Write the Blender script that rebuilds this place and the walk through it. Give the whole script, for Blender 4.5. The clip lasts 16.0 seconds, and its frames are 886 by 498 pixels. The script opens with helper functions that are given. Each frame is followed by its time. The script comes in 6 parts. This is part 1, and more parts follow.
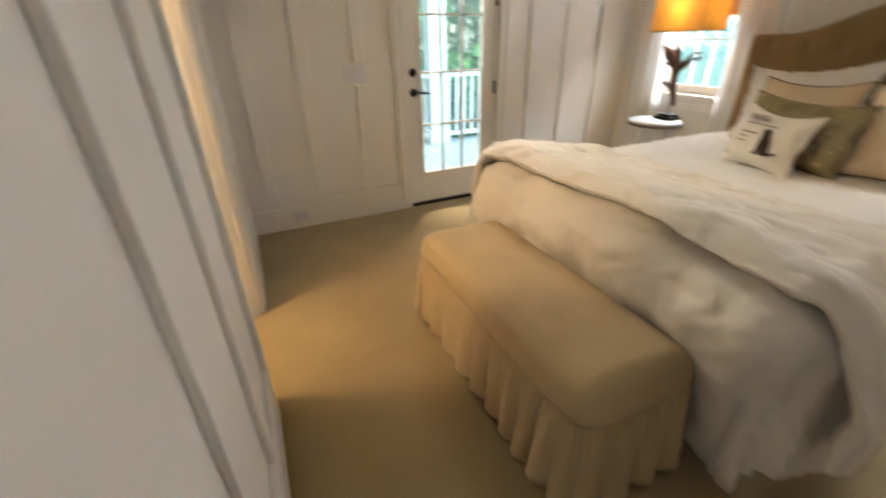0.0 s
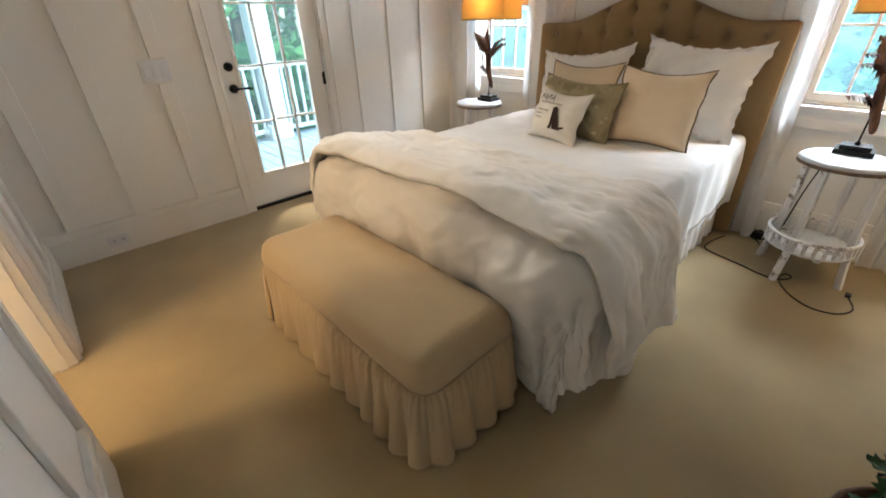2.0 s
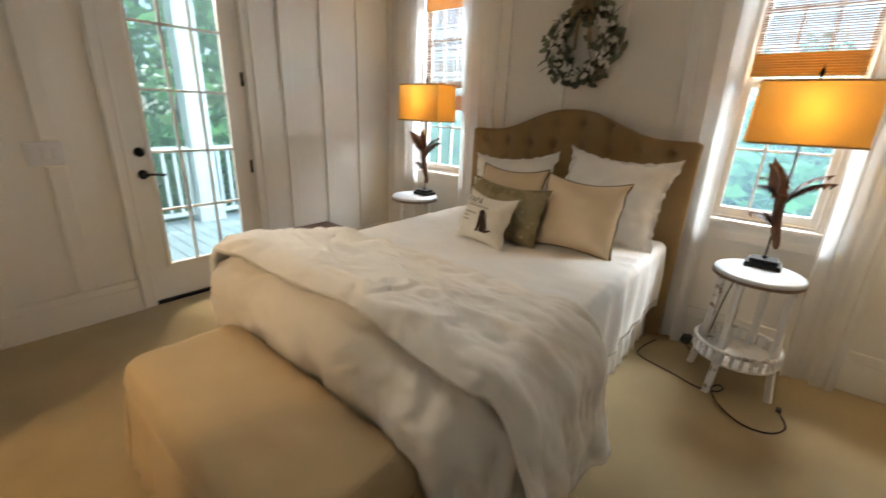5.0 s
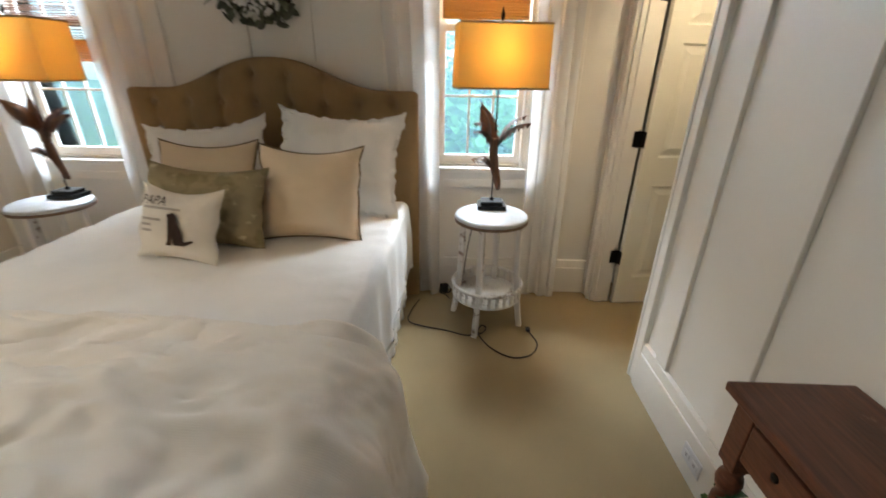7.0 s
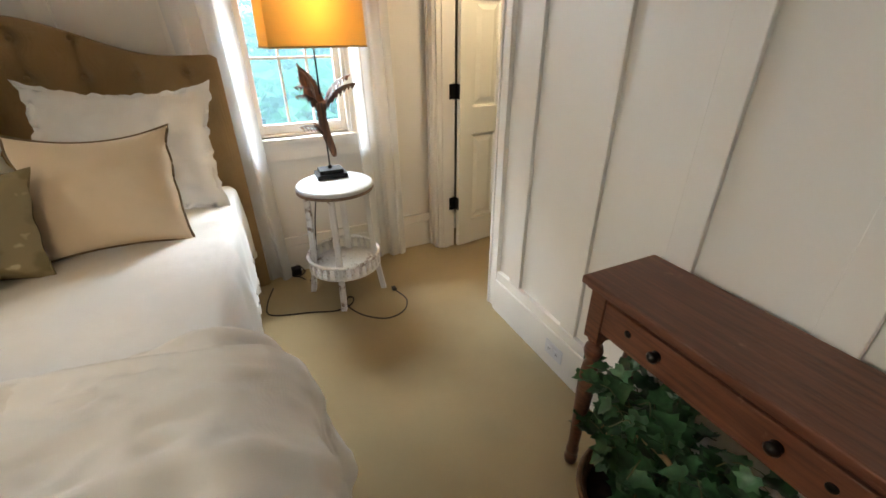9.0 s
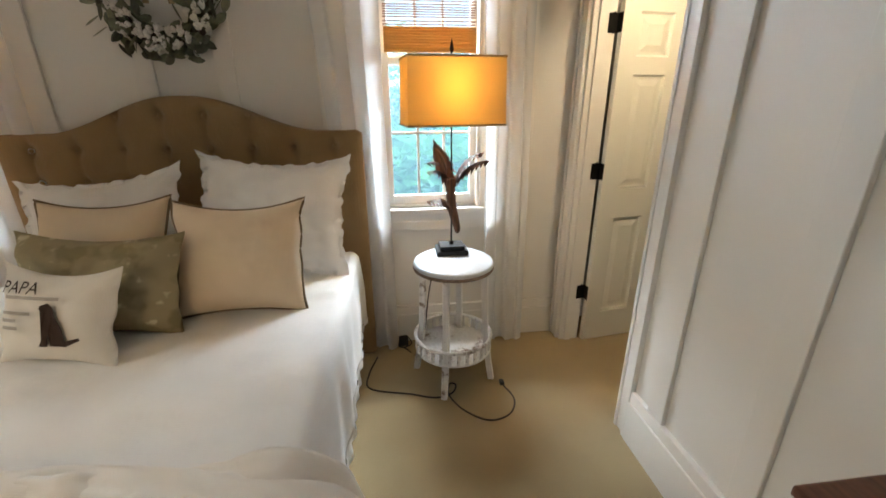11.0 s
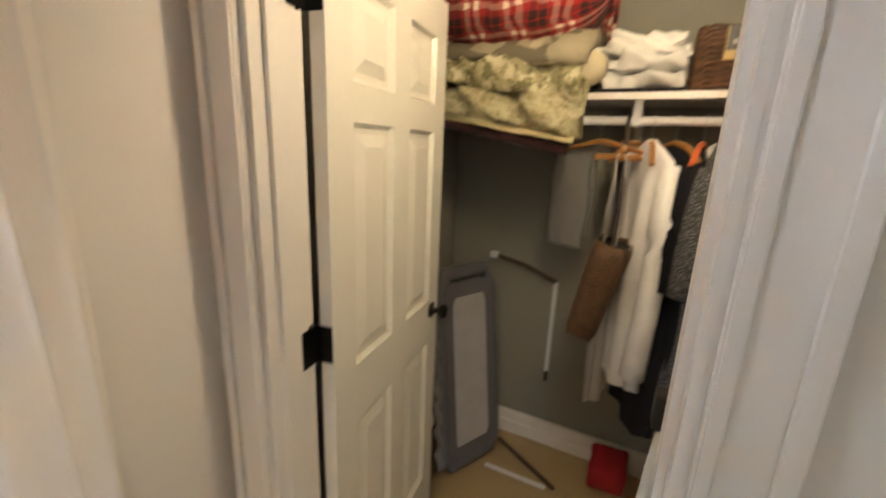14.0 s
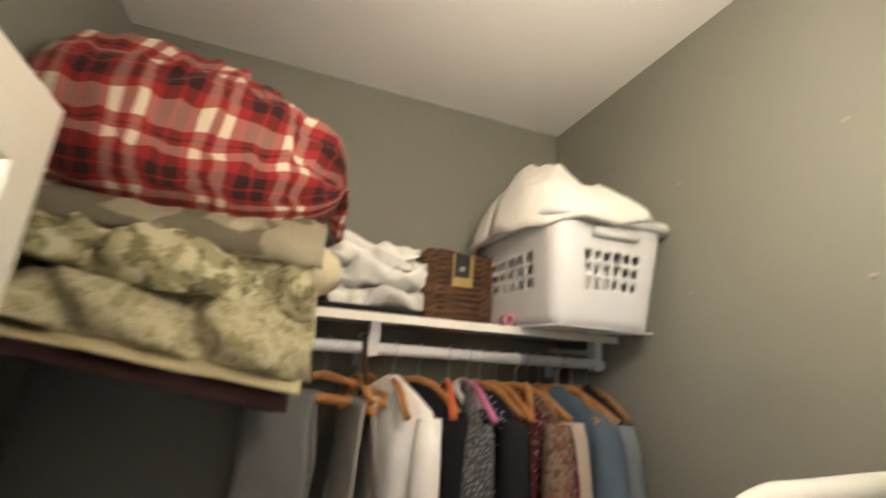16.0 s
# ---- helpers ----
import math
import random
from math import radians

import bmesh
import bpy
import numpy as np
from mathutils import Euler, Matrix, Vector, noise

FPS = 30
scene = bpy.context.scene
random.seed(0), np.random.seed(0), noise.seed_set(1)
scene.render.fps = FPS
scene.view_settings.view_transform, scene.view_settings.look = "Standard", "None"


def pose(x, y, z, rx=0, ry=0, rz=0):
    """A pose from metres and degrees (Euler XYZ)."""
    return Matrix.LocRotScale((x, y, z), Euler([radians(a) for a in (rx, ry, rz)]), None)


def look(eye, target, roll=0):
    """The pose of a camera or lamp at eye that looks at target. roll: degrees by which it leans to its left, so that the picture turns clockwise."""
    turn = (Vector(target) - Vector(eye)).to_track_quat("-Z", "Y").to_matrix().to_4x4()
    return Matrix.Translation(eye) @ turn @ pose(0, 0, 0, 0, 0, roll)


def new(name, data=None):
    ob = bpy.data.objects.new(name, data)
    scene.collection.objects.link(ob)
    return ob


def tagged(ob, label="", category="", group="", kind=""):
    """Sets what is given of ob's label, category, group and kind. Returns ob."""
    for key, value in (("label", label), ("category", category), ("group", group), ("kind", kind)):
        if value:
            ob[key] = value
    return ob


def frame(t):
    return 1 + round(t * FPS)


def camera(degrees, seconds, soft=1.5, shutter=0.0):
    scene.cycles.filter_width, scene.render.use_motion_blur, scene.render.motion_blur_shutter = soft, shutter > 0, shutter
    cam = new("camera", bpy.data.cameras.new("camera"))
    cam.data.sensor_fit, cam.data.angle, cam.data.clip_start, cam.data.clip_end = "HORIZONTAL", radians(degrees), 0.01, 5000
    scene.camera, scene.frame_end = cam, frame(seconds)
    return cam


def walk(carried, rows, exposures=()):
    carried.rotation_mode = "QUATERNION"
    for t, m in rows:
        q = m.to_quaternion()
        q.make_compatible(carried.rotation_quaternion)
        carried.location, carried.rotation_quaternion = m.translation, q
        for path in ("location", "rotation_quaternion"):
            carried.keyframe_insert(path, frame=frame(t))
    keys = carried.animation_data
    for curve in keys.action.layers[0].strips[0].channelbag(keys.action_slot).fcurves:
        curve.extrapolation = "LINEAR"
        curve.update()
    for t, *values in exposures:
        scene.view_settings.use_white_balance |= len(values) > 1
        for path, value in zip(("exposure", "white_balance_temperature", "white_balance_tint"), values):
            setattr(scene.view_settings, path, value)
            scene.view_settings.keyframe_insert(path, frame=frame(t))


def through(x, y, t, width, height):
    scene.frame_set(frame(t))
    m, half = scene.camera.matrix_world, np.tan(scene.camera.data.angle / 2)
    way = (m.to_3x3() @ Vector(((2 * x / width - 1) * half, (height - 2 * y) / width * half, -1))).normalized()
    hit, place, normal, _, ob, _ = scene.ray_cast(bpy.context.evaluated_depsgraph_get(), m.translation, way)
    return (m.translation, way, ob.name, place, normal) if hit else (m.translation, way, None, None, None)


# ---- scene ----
cam = camera(94.9, 16.0, soft=1.6, shutter=0.45)
EXPOSURES = [(0.0, 1.75, 7500, 13), (0.5, 2.0, 6500, 12), (1.0, 1.85, 6500, 12), (2.0, 1.82, 6600, 12), (3.0, 1.9, 7300, 12), (5.5, 1.3, 7300, 12), (6.0, 1.28, 7900, 13), (7.0, 1.4, 6800, 11), (8.0, 1.75, 7100, 11), (10.5, 1.62, 6800, 11), (11.5, 1.35, 6800, 11), (12.0, 1.25, 6600, 10), (12.5, 1.1, 6900, 11), (13.5, 0.92, 8800, 14), (14.0, 1.42, 6700, 14), (14.5, 1.42, 6100, 15), (15.0, 1.25, 5800, 14), (15.5, 1.22, 5500, 14), (16.0, 1.3, 5600, 14)]
PATH = [
    (0, (0.09, 0.007, 1.341), (0.817, 1.628, 0.421), -1.2),
    (0.5, (0.159, -0.087, 1.332), (1.25, 1.243, 0.311), -2.6),
    (1, (0.251, -0.134, 1.387), (1.457, 1.149, 0.439), -4.2),
    (1.5, (0.232, -0.112, 1.412), (1.48, 1.191, 0.549), -1.7),
    (2, (0.209, -0.128, 1.386), (1.402, 1.135, 0.394), -1.5),
    (2.5, (0.155, -0.091, 1.363), (1.281, 1.203, 0.336), 1.4),
    (3, (0.12, -0.066, 1.384), (1.179, 1.333, 0.425), 3.1),
    (3.2, (0.175, -0.064, 1.366), (1.083, 1.423, 0.385), 1.8),
    (5.3, (0.589, -0.087, 1.465), (2.163, 0.995, 0.871), 1.7),
    (5.5, (0.664, -0.065, 1.474), (2.311, 0.912, 0.896), 1.4),
    (6, (0.723, 0.032, 1.511), (2.581, 0.577, 1.013), 1.1),
    (6.5, (0.787, 0.108, 1.497), (2.683, 0.356, 0.911), 1.9),
    (6.8, (0.899, 0.116, 1.463), (2.748, 0.231, 0.708), 1.4),
    (7, (0.963, 0.109, 1.433), (2.795, 0.161, 0.632), 0.9),
    (7.5, (1.013, 0.182, 1.412), (2.747, -0.21, 0.495), 2.4),
    (8, (0.973, 0.26, 1.407), (2.6, -0.469, 0.499), 0.5),
    (8.2, (0.97, 0.273, 1.406), (2.57, -0.488, 0.479), -0.1),
    (10.3, (1.153, 0.207, 1.409), (2.905, -0.268, 0.57), -1.2),
    (10.5, (1.211, 0.208, 1.427), (3.032, -0.091, 0.655), -0.7),
    (11, (1.241, 0.183, 1.467), (3.106, -0.04, 0.78), -0.3),
    (11.5, (1.245, 0.181, 1.537), (3.112, -0.427, 1.157), -0.3),
    (12, (1.534, -0.003, 1.514), (3.357, -0.701, 1.079), 2.1),
    (12.5, (1.855, -0.123, 1.503), (3.595, -0.986, 1.025), 1.6),
    (13, (2.18, -0.184, 1.525), (3.622, -1.418, 0.896), 0.4),
    (13.5, (2.52, -0.274, 1.496), (3.869, -1.629, 0.908), -1.6),
    (14, (2.783, -0.325, 1.542), (3.658, -2.056, 1.054), 2.4),
    (14.5, (2.901, -0.326, 1.634), (3.355, -2.259, 1.401), 3.5),
    (15, (2.929, -0.506, 1.651), (3.354, -2.458, 1.557), 3.1),
    (15.1, (2.922, -0.564, 1.649), (3.376, -2.511, 1.61), 2.7),
    (15.5, (2.952, -0.741, 1.669), (3.144, -2.73, 1.759), 4.2),
    (16, (3.065, -0.902, 1.678), (2.464, -2.751, 2.148), 4.5),
]
walk(cam, [(t, look(eye, target, roll)) for t, eye, target, roll in PATH], EXPOSURES)

# ---- light ----
world = bpy.data.worlds.new("world")
scene.world = world
world.use_nodes = True
wn = world.node_tree
sky = wn.nodes.new("ShaderNodeTexSky")
sky.sky_type, sky.sun_disc = "NISHITA", False
sky.sun_elevation, sky.sun_rotation = radians(52), radians(150)
wn.links.new(sky.outputs[0], wn.nodes["Background"].inputs[0])
wn.nodes["Background"].inputs[1].default_value = 0.15


def lamp_light(name, kind, m, energy, colour, size=0.1, size_y=0.0, angle=0.0):
    data = bpy.data.lights.new(name, kind)
    data.energy, data.color = energy, colour
    if kind == "AREA":
        data.shape, data.size, data.size_y = "RECTANGLE", size, size_y or size
    elif kind == "SUN":
        data.angle = radians(angle)
    else:
        data.shadow_soft_size = size
    ob = new(name, data)
    ob.matrix_world = m
    return ob


WARM = (1.0, 0.70, 0.34)
HALLW = (1.0, 0.76, 0.48)
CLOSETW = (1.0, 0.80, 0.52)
DAY = (0.72, 0.86, 1.0)
PORCH = (1.0, 0.97, 0.90)
lamp_light("sun", "SUN", look((0, 0, 20), (9, 10, 4)), 5.0, (1.0, 0.97, 0.92), angle=0.6)
lamp_light("sky_window_south", "AREA", look((4.7, -0.03, 2.45), (1.9, -0.03, 0.0)), 215, DAY, 2.2, 0.7)
lamp_light("sky_window_north", "AREA", look((4.7, 2.50, 2.35), (1.9, 2.50, 0.0)), 195, DAY, 2.2, 0.7)
lamp_light("sky_door", "AREA", look((1.68, 4.9, 2.80), (1.55, 0.6, 0.0)), 92, PORCH, 1.5, 0.6)
lamp_light("lamp_bulb_south", "POINT", pose(3.275, -0.105, 1.545), 2.0, WARM, 0.085)
lamp_light("lamp_bulb_north", "POINT", pose(3.285, 2.455, 1.545), 2.0, WARM, 0.085)
# unseen closet lamp, set well below the globe to reach the clothes
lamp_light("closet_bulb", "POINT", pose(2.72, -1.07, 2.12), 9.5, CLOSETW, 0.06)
lamp_light("hall_bulb", "POINT", pose(-0.95, 1.75, 2.25), 23, HALLW, 0.10)


# ---- materials ----
def mat(name, base, rough=0.6, var=0.10, scale=5.0, bump=0.15, bscale=90.0, metal=0.0, sheen=0.0, alt=None, random_=0.0):
    """Painted, woven or grained surface: two scales of noise in colour, fine relief."""
    m = bpy.data.materials.new(name)
    m.use_nodes = True
    t = m.node_tree
    p = t.nodes["Principled BSDF"]
    p.inputs["Roughness"].default_value, p.inputs["Metallic"].default_value = rough, metal
    p.inputs["Sheen Weight"].default_value = sheen
    p.inputs["Specular IOR Level"].default_value = 0.15 if rough >= 0.9 else 0.5
    co = t.nodes.new("ShaderNodeTexCoord")
    n1 = t.nodes.new("ShaderNodeTexNoise")
    n1.inputs["Scale"].default_value, n1.inputs["Detail"].default_value = scale, 6
    n2 = t.nodes.new("ShaderNodeTexNoise")
    n2.inputs["Scale"].default_value, n2.inputs["Detail"].default_value = bscale, 4
    t.links.new(co.outputs["Object"], n1.inputs["Vector"])
    t.links.new(co.outputs["Object"], n2.inputs["Vector"])
    mx = t.nodes.new("ShaderNodeMix")
    mx.data_type = "RGBA"
    dark = alt or tuple(c * (1 - 2 * var) for c in base)
    mx.inputs[6].default_value = (*dark, 1)
    mx.inputs[7].default_value = (*base, 1)
    ramp = t.nodes.new("ShaderNodeMapRange")
    ramp.inputs[1].default_value, ramp.inputs[2].default_value = 0.35, 0.65
    t.links.new(n1.outputs[0], ramp.inputs[0])
    t.links.new(ramp.outputs[0], mx.inputs[0])
    last = mx.outputs[2]
    if random_:
        info = t.nodes.new("ShaderNodeObjectInfo")
        hsv = t.nodes.new("ShaderNodeHueSaturation")
        mr = t.nodes.new("ShaderNodeMapRange")
        mr.inputs[3].default_value, mr.inputs[4].default_value = 1 - random_, 1 + random_
        t.links.new(info.outputs["Random"], mr.inputs[0])
        t.links.new(mr.outputs[0], hsv.inputs["Value"])
        t.links.new(last, hsv.inputs["Color"])
        last = hsv.outputs[0]
    t.links.new(last, p.inputs["Base Color"])
    b = t.nodes.new("ShaderNodeBump")
    b.inputs["Strength"].default_value, b.inputs["Distance"].default_value = bump, 0.004
    t.links.new(n2.outputs[0], b.inputs["Height"])
    t.links.new(b.outputs[0], p.inputs["Normal"])
    return m


def nodes_of(m):
    return m.node_tree, m.node_tree.nodes["Principled BSDF"]


def woven(m, scale=420.0, strength=0.3, stretch=(1, 1, 1)):
    """Adds a fine weave to the relief of m."""
    t, p = nodes_of(m)
    co = t.nodes.new("ShaderNodeTexCoord")
    b0 = [n for n in t.nodes if n.type == "BUMP"][0]
    h = None
    for axis in ("X", "Z"):
        w = t.nodes.new("ShaderNodeTexWave")
        w.bands_direction = axis
        w.inputs["Scale"].default_value = scale / 6.3
        w.inputs["Distortion"].default_value = 1.5
        t.links.new(co.outputs["Object"], w.inputs["Vector"])
        if h is None:
            h = w.outputs[1]
        else:
            a = t.nodes.new("ShaderNodeMath")
            t.links.new(h, a.inputs[0])
            t.links.new(w.outputs[1], a.inputs[1])
            h = a.outputs[0]
    b = t.nodes.new("ShaderNodeBump")
    b.inputs["Strength"].default_value, b.inputs["Distance"].default_value = strength, 0.002
    t.links.new(h, b.inputs["Height"])
    t.links.new(b0.outputs[0], b.inputs["Normal"])
    t.links.new(b.outputs[0], p.inputs["Normal"])
    return m


def grained(name, light, dark, rough=0.5, axis="X", scale=6.0, bump=0.3, wear=None, wear_amount=0.62):
    """Wood with grain along an axis and, if given, worn patches."""
    m = mat(name, light, rough, 0.1, 4, bump, 60)
    t, p = nodes_of(m)
    co = t.nodes.new("ShaderNodeTexCoord")
    mp = t.nodes.new("ShaderNodeMapping")
    k = {"X": (1, 14, 14), "Y": (14, 1, 14), "Z": (14, 14, 1)}[axis]
    mp.inputs["Scale"].default_value = k
    n = t.nodes.new("ShaderNodeTexNoise")
    n.inputs["Scale"].default_value, n.inputs["Detail"].default_value = scale, 8
    t.links.new(co.outputs["Object"], mp.inputs[0])
    t.links.new(mp.outputs[0], n.inputs["Vector"])
    mr = t.nodes.new("ShaderNodeMapRange")
    mr.inputs[1].default_value, mr.inputs[2].default_value = 0.32, 0.68
    t.links.new(n.outputs[0], mr.inputs[0])
    mx = t.nodes.new("ShaderNodeMix")
    mx.data_type = "RGBA"
    mx.inputs[6].default_value, mx.inputs[7].default_value = (*dark, 1), (*light, 1)
    t.links.new(mr.outputs[0], mx.inputs[0])
    last = mx.outputs[2]
    if wear:
        n3 = t.nodes.new("ShaderNodeTexNoise")
        n3.inputs["Scale"].default_value, n3.inputs["Detail"].default_value, n3.inputs["Roughness"].default_value = 9, 10, 0.72
        t.links.new(co.outputs["Object"], n3.inputs["Vector"])
        m3 = t.nodes.new("ShaderNodeMapRange")
        m3.inputs[1].default_value, m3.inputs[2].default_value = wear_amount - 0.03, wear_amount + 0.05
        t.links.new(n3.outputs[0], m3.inputs[0])
        m4 = t.nodes.new("ShaderNodeMix")
        m4.data_type = "RGBA"
        m4.inputs[7].default_value = (*wear, 1)
        t.links.new(m3.outputs[0], m4.inputs[0])
        t.links.new(last, m4.inputs[6])
        last = m4.outputs[2]
    t.links.new(last, p.inputs["Base Color"])
    return m


def sheer(name, colour, through=0.35, clear=0.30):
    """Thin cloth: part reflects, part lets light through."""
    m = mat(name, colour, 0.9, 0.04, 9, 0.1, 300)
    t, p = nodes_of(m)
    tr = t.nodes.new("ShaderNodeBsdfTranslucent")
    tr.inputs[0].default_value = (*colour, 1)
    tp = t.nodes.new("ShaderNodeBsdfTransparent")
    a, b = t.nodes.new("ShaderNodeMixShader"), t.nodes.new("ShaderNodeMixShader")
    a.inputs[0].default_value, b.inputs[0].default_value = through, clear
    t.links.new(p.outputs[0], a.inputs[1])
    t.links.new(tr.outputs[0], a.inputs[2])
    t.links.new(a.outputs[0], b.inputs[1])
    t.links.new(tp.outputs[0], b.inputs[2])
    t.links.new(b.outputs[0], t.nodes["Material Output"].inputs[0])
    return m


def pattern(m, pairs, base):
    """Lays coloured patches of noise over a material: (colour, scale, threshold, softness)."""
    t, p = nodes_of(m)
    co = t.nodes.new("ShaderNodeTexCoord")
    last = None
    for k, (colour, scale, cut, soft) in enumerate(pairs):
        n = t.nodes.new("ShaderNodeTexNoise")
        n.inputs["Scale"].default_value, n.inputs["Detail"].default_value = scale, 2
        mp = t.nodes.new("ShaderNodeMapping")
        mp.inputs["Location"].default_value = (3.1 * k, 1.7 * k, 0.3)
        t.links.new(co.outputs["Object"], mp.inputs[0])
        t.links.new(mp.outputs[0], n.inputs["Vector"])
        mr = t.nodes.new("ShaderNodeMapRange")
        mr.inputs[1].default_value, mr.inputs[2].default_value = cut - soft, cut + soft
        t.links.new(n.outputs[0], mr.inputs[0])
        mx = t.nodes.new("ShaderNodeMix")
        mx.data_type = "RGBA"
        mx.inputs[7].default_value = (*colour, 1)
        if last is None:
            mx.inputs[6].default_value = (*base, 1)
        else:
            t.links.new(last, mx.inputs[6])
        t.links.new(mr.outputs[0], mx.inputs[0])
        last = mx.outputs[2]
    t.links.new(last, p.inputs["Base Color"])
    return m


def glass(name):
    m = bpy.data.materials.new(name)
    m.use_nodes = True
    t = m.node_tree
    tp = t.nodes.new("ShaderNodeBsdfTransparent")
    tp.inputs[0].default_value = (0.80, 0.93, 0.98, 1)
    gl = t.nodes.new("ShaderNodeBsdfGlossy")
    gl.inputs["Roughness"].default_value = 0.03
    fr = t.nodes.new("ShaderNodeFresnel")
    fr.inputs[0].default_value = 1.45
    mx = t.nodes.new("ShaderNodeMixShader")
    t.links.new(fr.outputs[0], mx.inputs[0])
    t.links.new(tp.outputs[0], mx.inputs[1])
    t.links.new(gl.outputs[0], mx.inputs[2])
    t.links.new(mx.outputs[0], t.nodes["Material Output"].inputs[0])
    return m


PAINT = mat("white_wall_paint", (0.78, 0.75, 0.70), 0.55, 0.02, 1.5, 0.06, 40)
TRIM = mat("white_trim_paint", (0.80, 0.77, 0.72), 0.38, 0.02, 2, 0.05, 25)
DOORP = mat("cream_door_paint", (0.80, 0.78, 0.70), 0.35, 0.015, 2, 0.04, 25)
CEIL = mat("ceiling_paint", (0.82, 0.80, 0.78), 0.9, 0.02, 2, 0.12, 70)
SAGE = mat("sage_grey_paint", (0.245, 0.242, 0.205), 0.75, 0.02, 2, 0.05, 50)
CARPET = mat("beige_carpet", (0.425, 0.320, 0.170), 0.95, 0.10, 1.6, 0.9, 260, sheen=0.25)
GLASS = glass("window_glass")
BLACK = mat("black_bronze_metal", (0.012, 0.011, 0.010), 0.38, 0.2, 30, 0.08, 80, metal=0.7)
BLACKP = mat("black_plastic", (0.012, 0.012, 0.013), 0.4, 0.1, 20, 0.05, 80)
WHITEPL = mat("white_plastic", (0.70, 0.70, 0.72), 0.42, 0.02, 4, 0.03, 60)
LINEN = woven(mat("white_linen", (0.82, 0.81, 0.80), 0.9, 0.03, 6, 0.25, 60, sheen=0.2), 500, 0.12)
COVERLET = woven(mat("white_coverlet_cotton", (0.82, 0.80, 0.77), 0.9, 0.03, 4, 0.3, 35, sheen=0.2), 300, 0.15)
DUVETM = woven(mat("ivory_duvet_cotton", (0.80, 0.745, 0.67), 0.92, 0.03, 4, 0.7, 13, sheen=0.2), 400, 0.10)
BROWNLIN = woven(mat("brown_headboard_linen", (0.33, 0.215, 0.102), 0.95, 0.08, 6, 0.3, 120, sheen=0.2), 700, 0.5)
TANFAB = woven(mat("tan_bench_cotton", (0.52, 0.385, 0.225), 0.92, 0.03, 4, 0.2, 60, sheen=0.15), 500, 0.25)
TANPIL = woven(mat("tan_pillow_cotton", (0.70, 0.56, 0.40), 0.92, 0.03, 4, 0.2, 60, sheen=0.15), 500, 0.25)
PIPING = mat("taupe_piping", (0.20, 0.145, 0.09), 0.9, 0.1, 30, 0.2, 200)
OLIVE = pattern(mat("olive_floral_cotton", (0.27, 0.22, 0.13), 0.92, 0.06, 5, 0.25, 80), (((0.50, 0.43, 0.29), 16.0, 0.64, 0.03), ((0.22, 0.18, 0.10), 11.0, 0.58, 0.05)), (0.29, 0.24, 0.145))
INK = mat("dark_print", (0.05, 0.032, 0.025), 0.9, 0.1, 40, 0.1, 200)
PALEINK = mat("grey_print", (0.42, 0.38, 0.34), 0.9, 0.1, 40, 0.1, 200)
CURTAIN = sheer("sheer_white_voile", (0.92, 0.92, 0.92), 0.66, 0.30)
# added see-through sheet that paints bright haze over the view outdoors
HAZE = sheer("insect_screen", (0.30, 0.37, 0.40), 0.75, 0.90)
SHADE = woven(sheer("lampshade_linen", (0.70, 0.52, 0.25), 0.70, 0.0), 700, 0.2)
SHADETRIM = mat("lampshade_trim", (0.40, 0.27, 0.12), 0.9, 0.08, 30, 0.2, 200)
BAMBOO = sheer("bamboo_cane", (0.66, 0.40, 0.16), 0.40, 0.0)
BAMBOOD = sheer("dark_bamboo_slat", (0.26, 0.16, 0.12), 0.45, 0.12)
DRIFT = grained("carved_brown_leaf", (0.16, 0.060, 0.022), (0.035, 0.014, 0.007), 0.62, "Z", 5, 0.5, wear=(0.36, 0.15, 0.04), wear_amount=0.70)
DISTRESS = grained("distressed_white_paint", (0.78, 0.76, 0.74), (0.66, 0.64, 0.62), 0.5, "Z", 5, 0.3, wear=(0.20, 0.13, 0.09), wear_amount=0.57)
DISTTOP = mat("white_table_paint", (0.52, 0.54, 0.56), 0.30, 0.10, 9, 0.1, 60)
RAWWOOD = grained("worn_wood_edge", (0.22, 0.14, 0.09), (0.10, 0.06, 0.04), 0.6, "X", 6)
CONSOLE = grained("red_brown_wood", (0.165, 0.058, 0.030), (0.075, 0.026, 0.015), 0.40, "X", 6, 0.3, wear=(0.30, 0.16, 0.10), wear_amount=0.655)
CHESTW = grained("dark_chest_wood", (0.13, 0.05, 0.028), (0.06, 0.025, 0.015), 0.45, "X", 6, 0.3)
IVY = mat("ivy_leaf", (0.055, 0.16, 0.062), 0.42, 0.25, 30, 0.2, 60, random_=0.45)
TREELEAF = sheer("tree_leaf", (0.10, 0.27, 0.10), 0.45, 0.0)
BARK = mat("bark", (0.10, 0.075, 0.055), 0.9, 0.25, 6, 0.8, 20)
GRASS = mat("lawn", (0.06, 0.12, 0.03), 0.95, 0.3, 0.8, 0.6, 20)
DECK = grained("painted_deck", (0.38, 0.42, 0.44), (0.32, 0.36, 0.38), 0.6, "Y", 4, 0.3)
WICKER = mat("brown_wicker", (0.15, 0.07, 0.032), 0.6, 0.25, 40, 0.5, 120, random_=0.3)
CANE = mat("pale_cane", (0.40, 0.26, 0.12), 0.5, 0.15, 30, 0.2, 80)
WREATHLEAF = mat("dusty_green_leaf", (0.17, 0.18, 0.12), 0.7, 0.25, 30, 0.2, 60, random_=0.45)
COTTON = mat("white_cotton_boll", (0.78, 0.75, 0.70), 0.95, 0.06, 40, 0.6, 120)
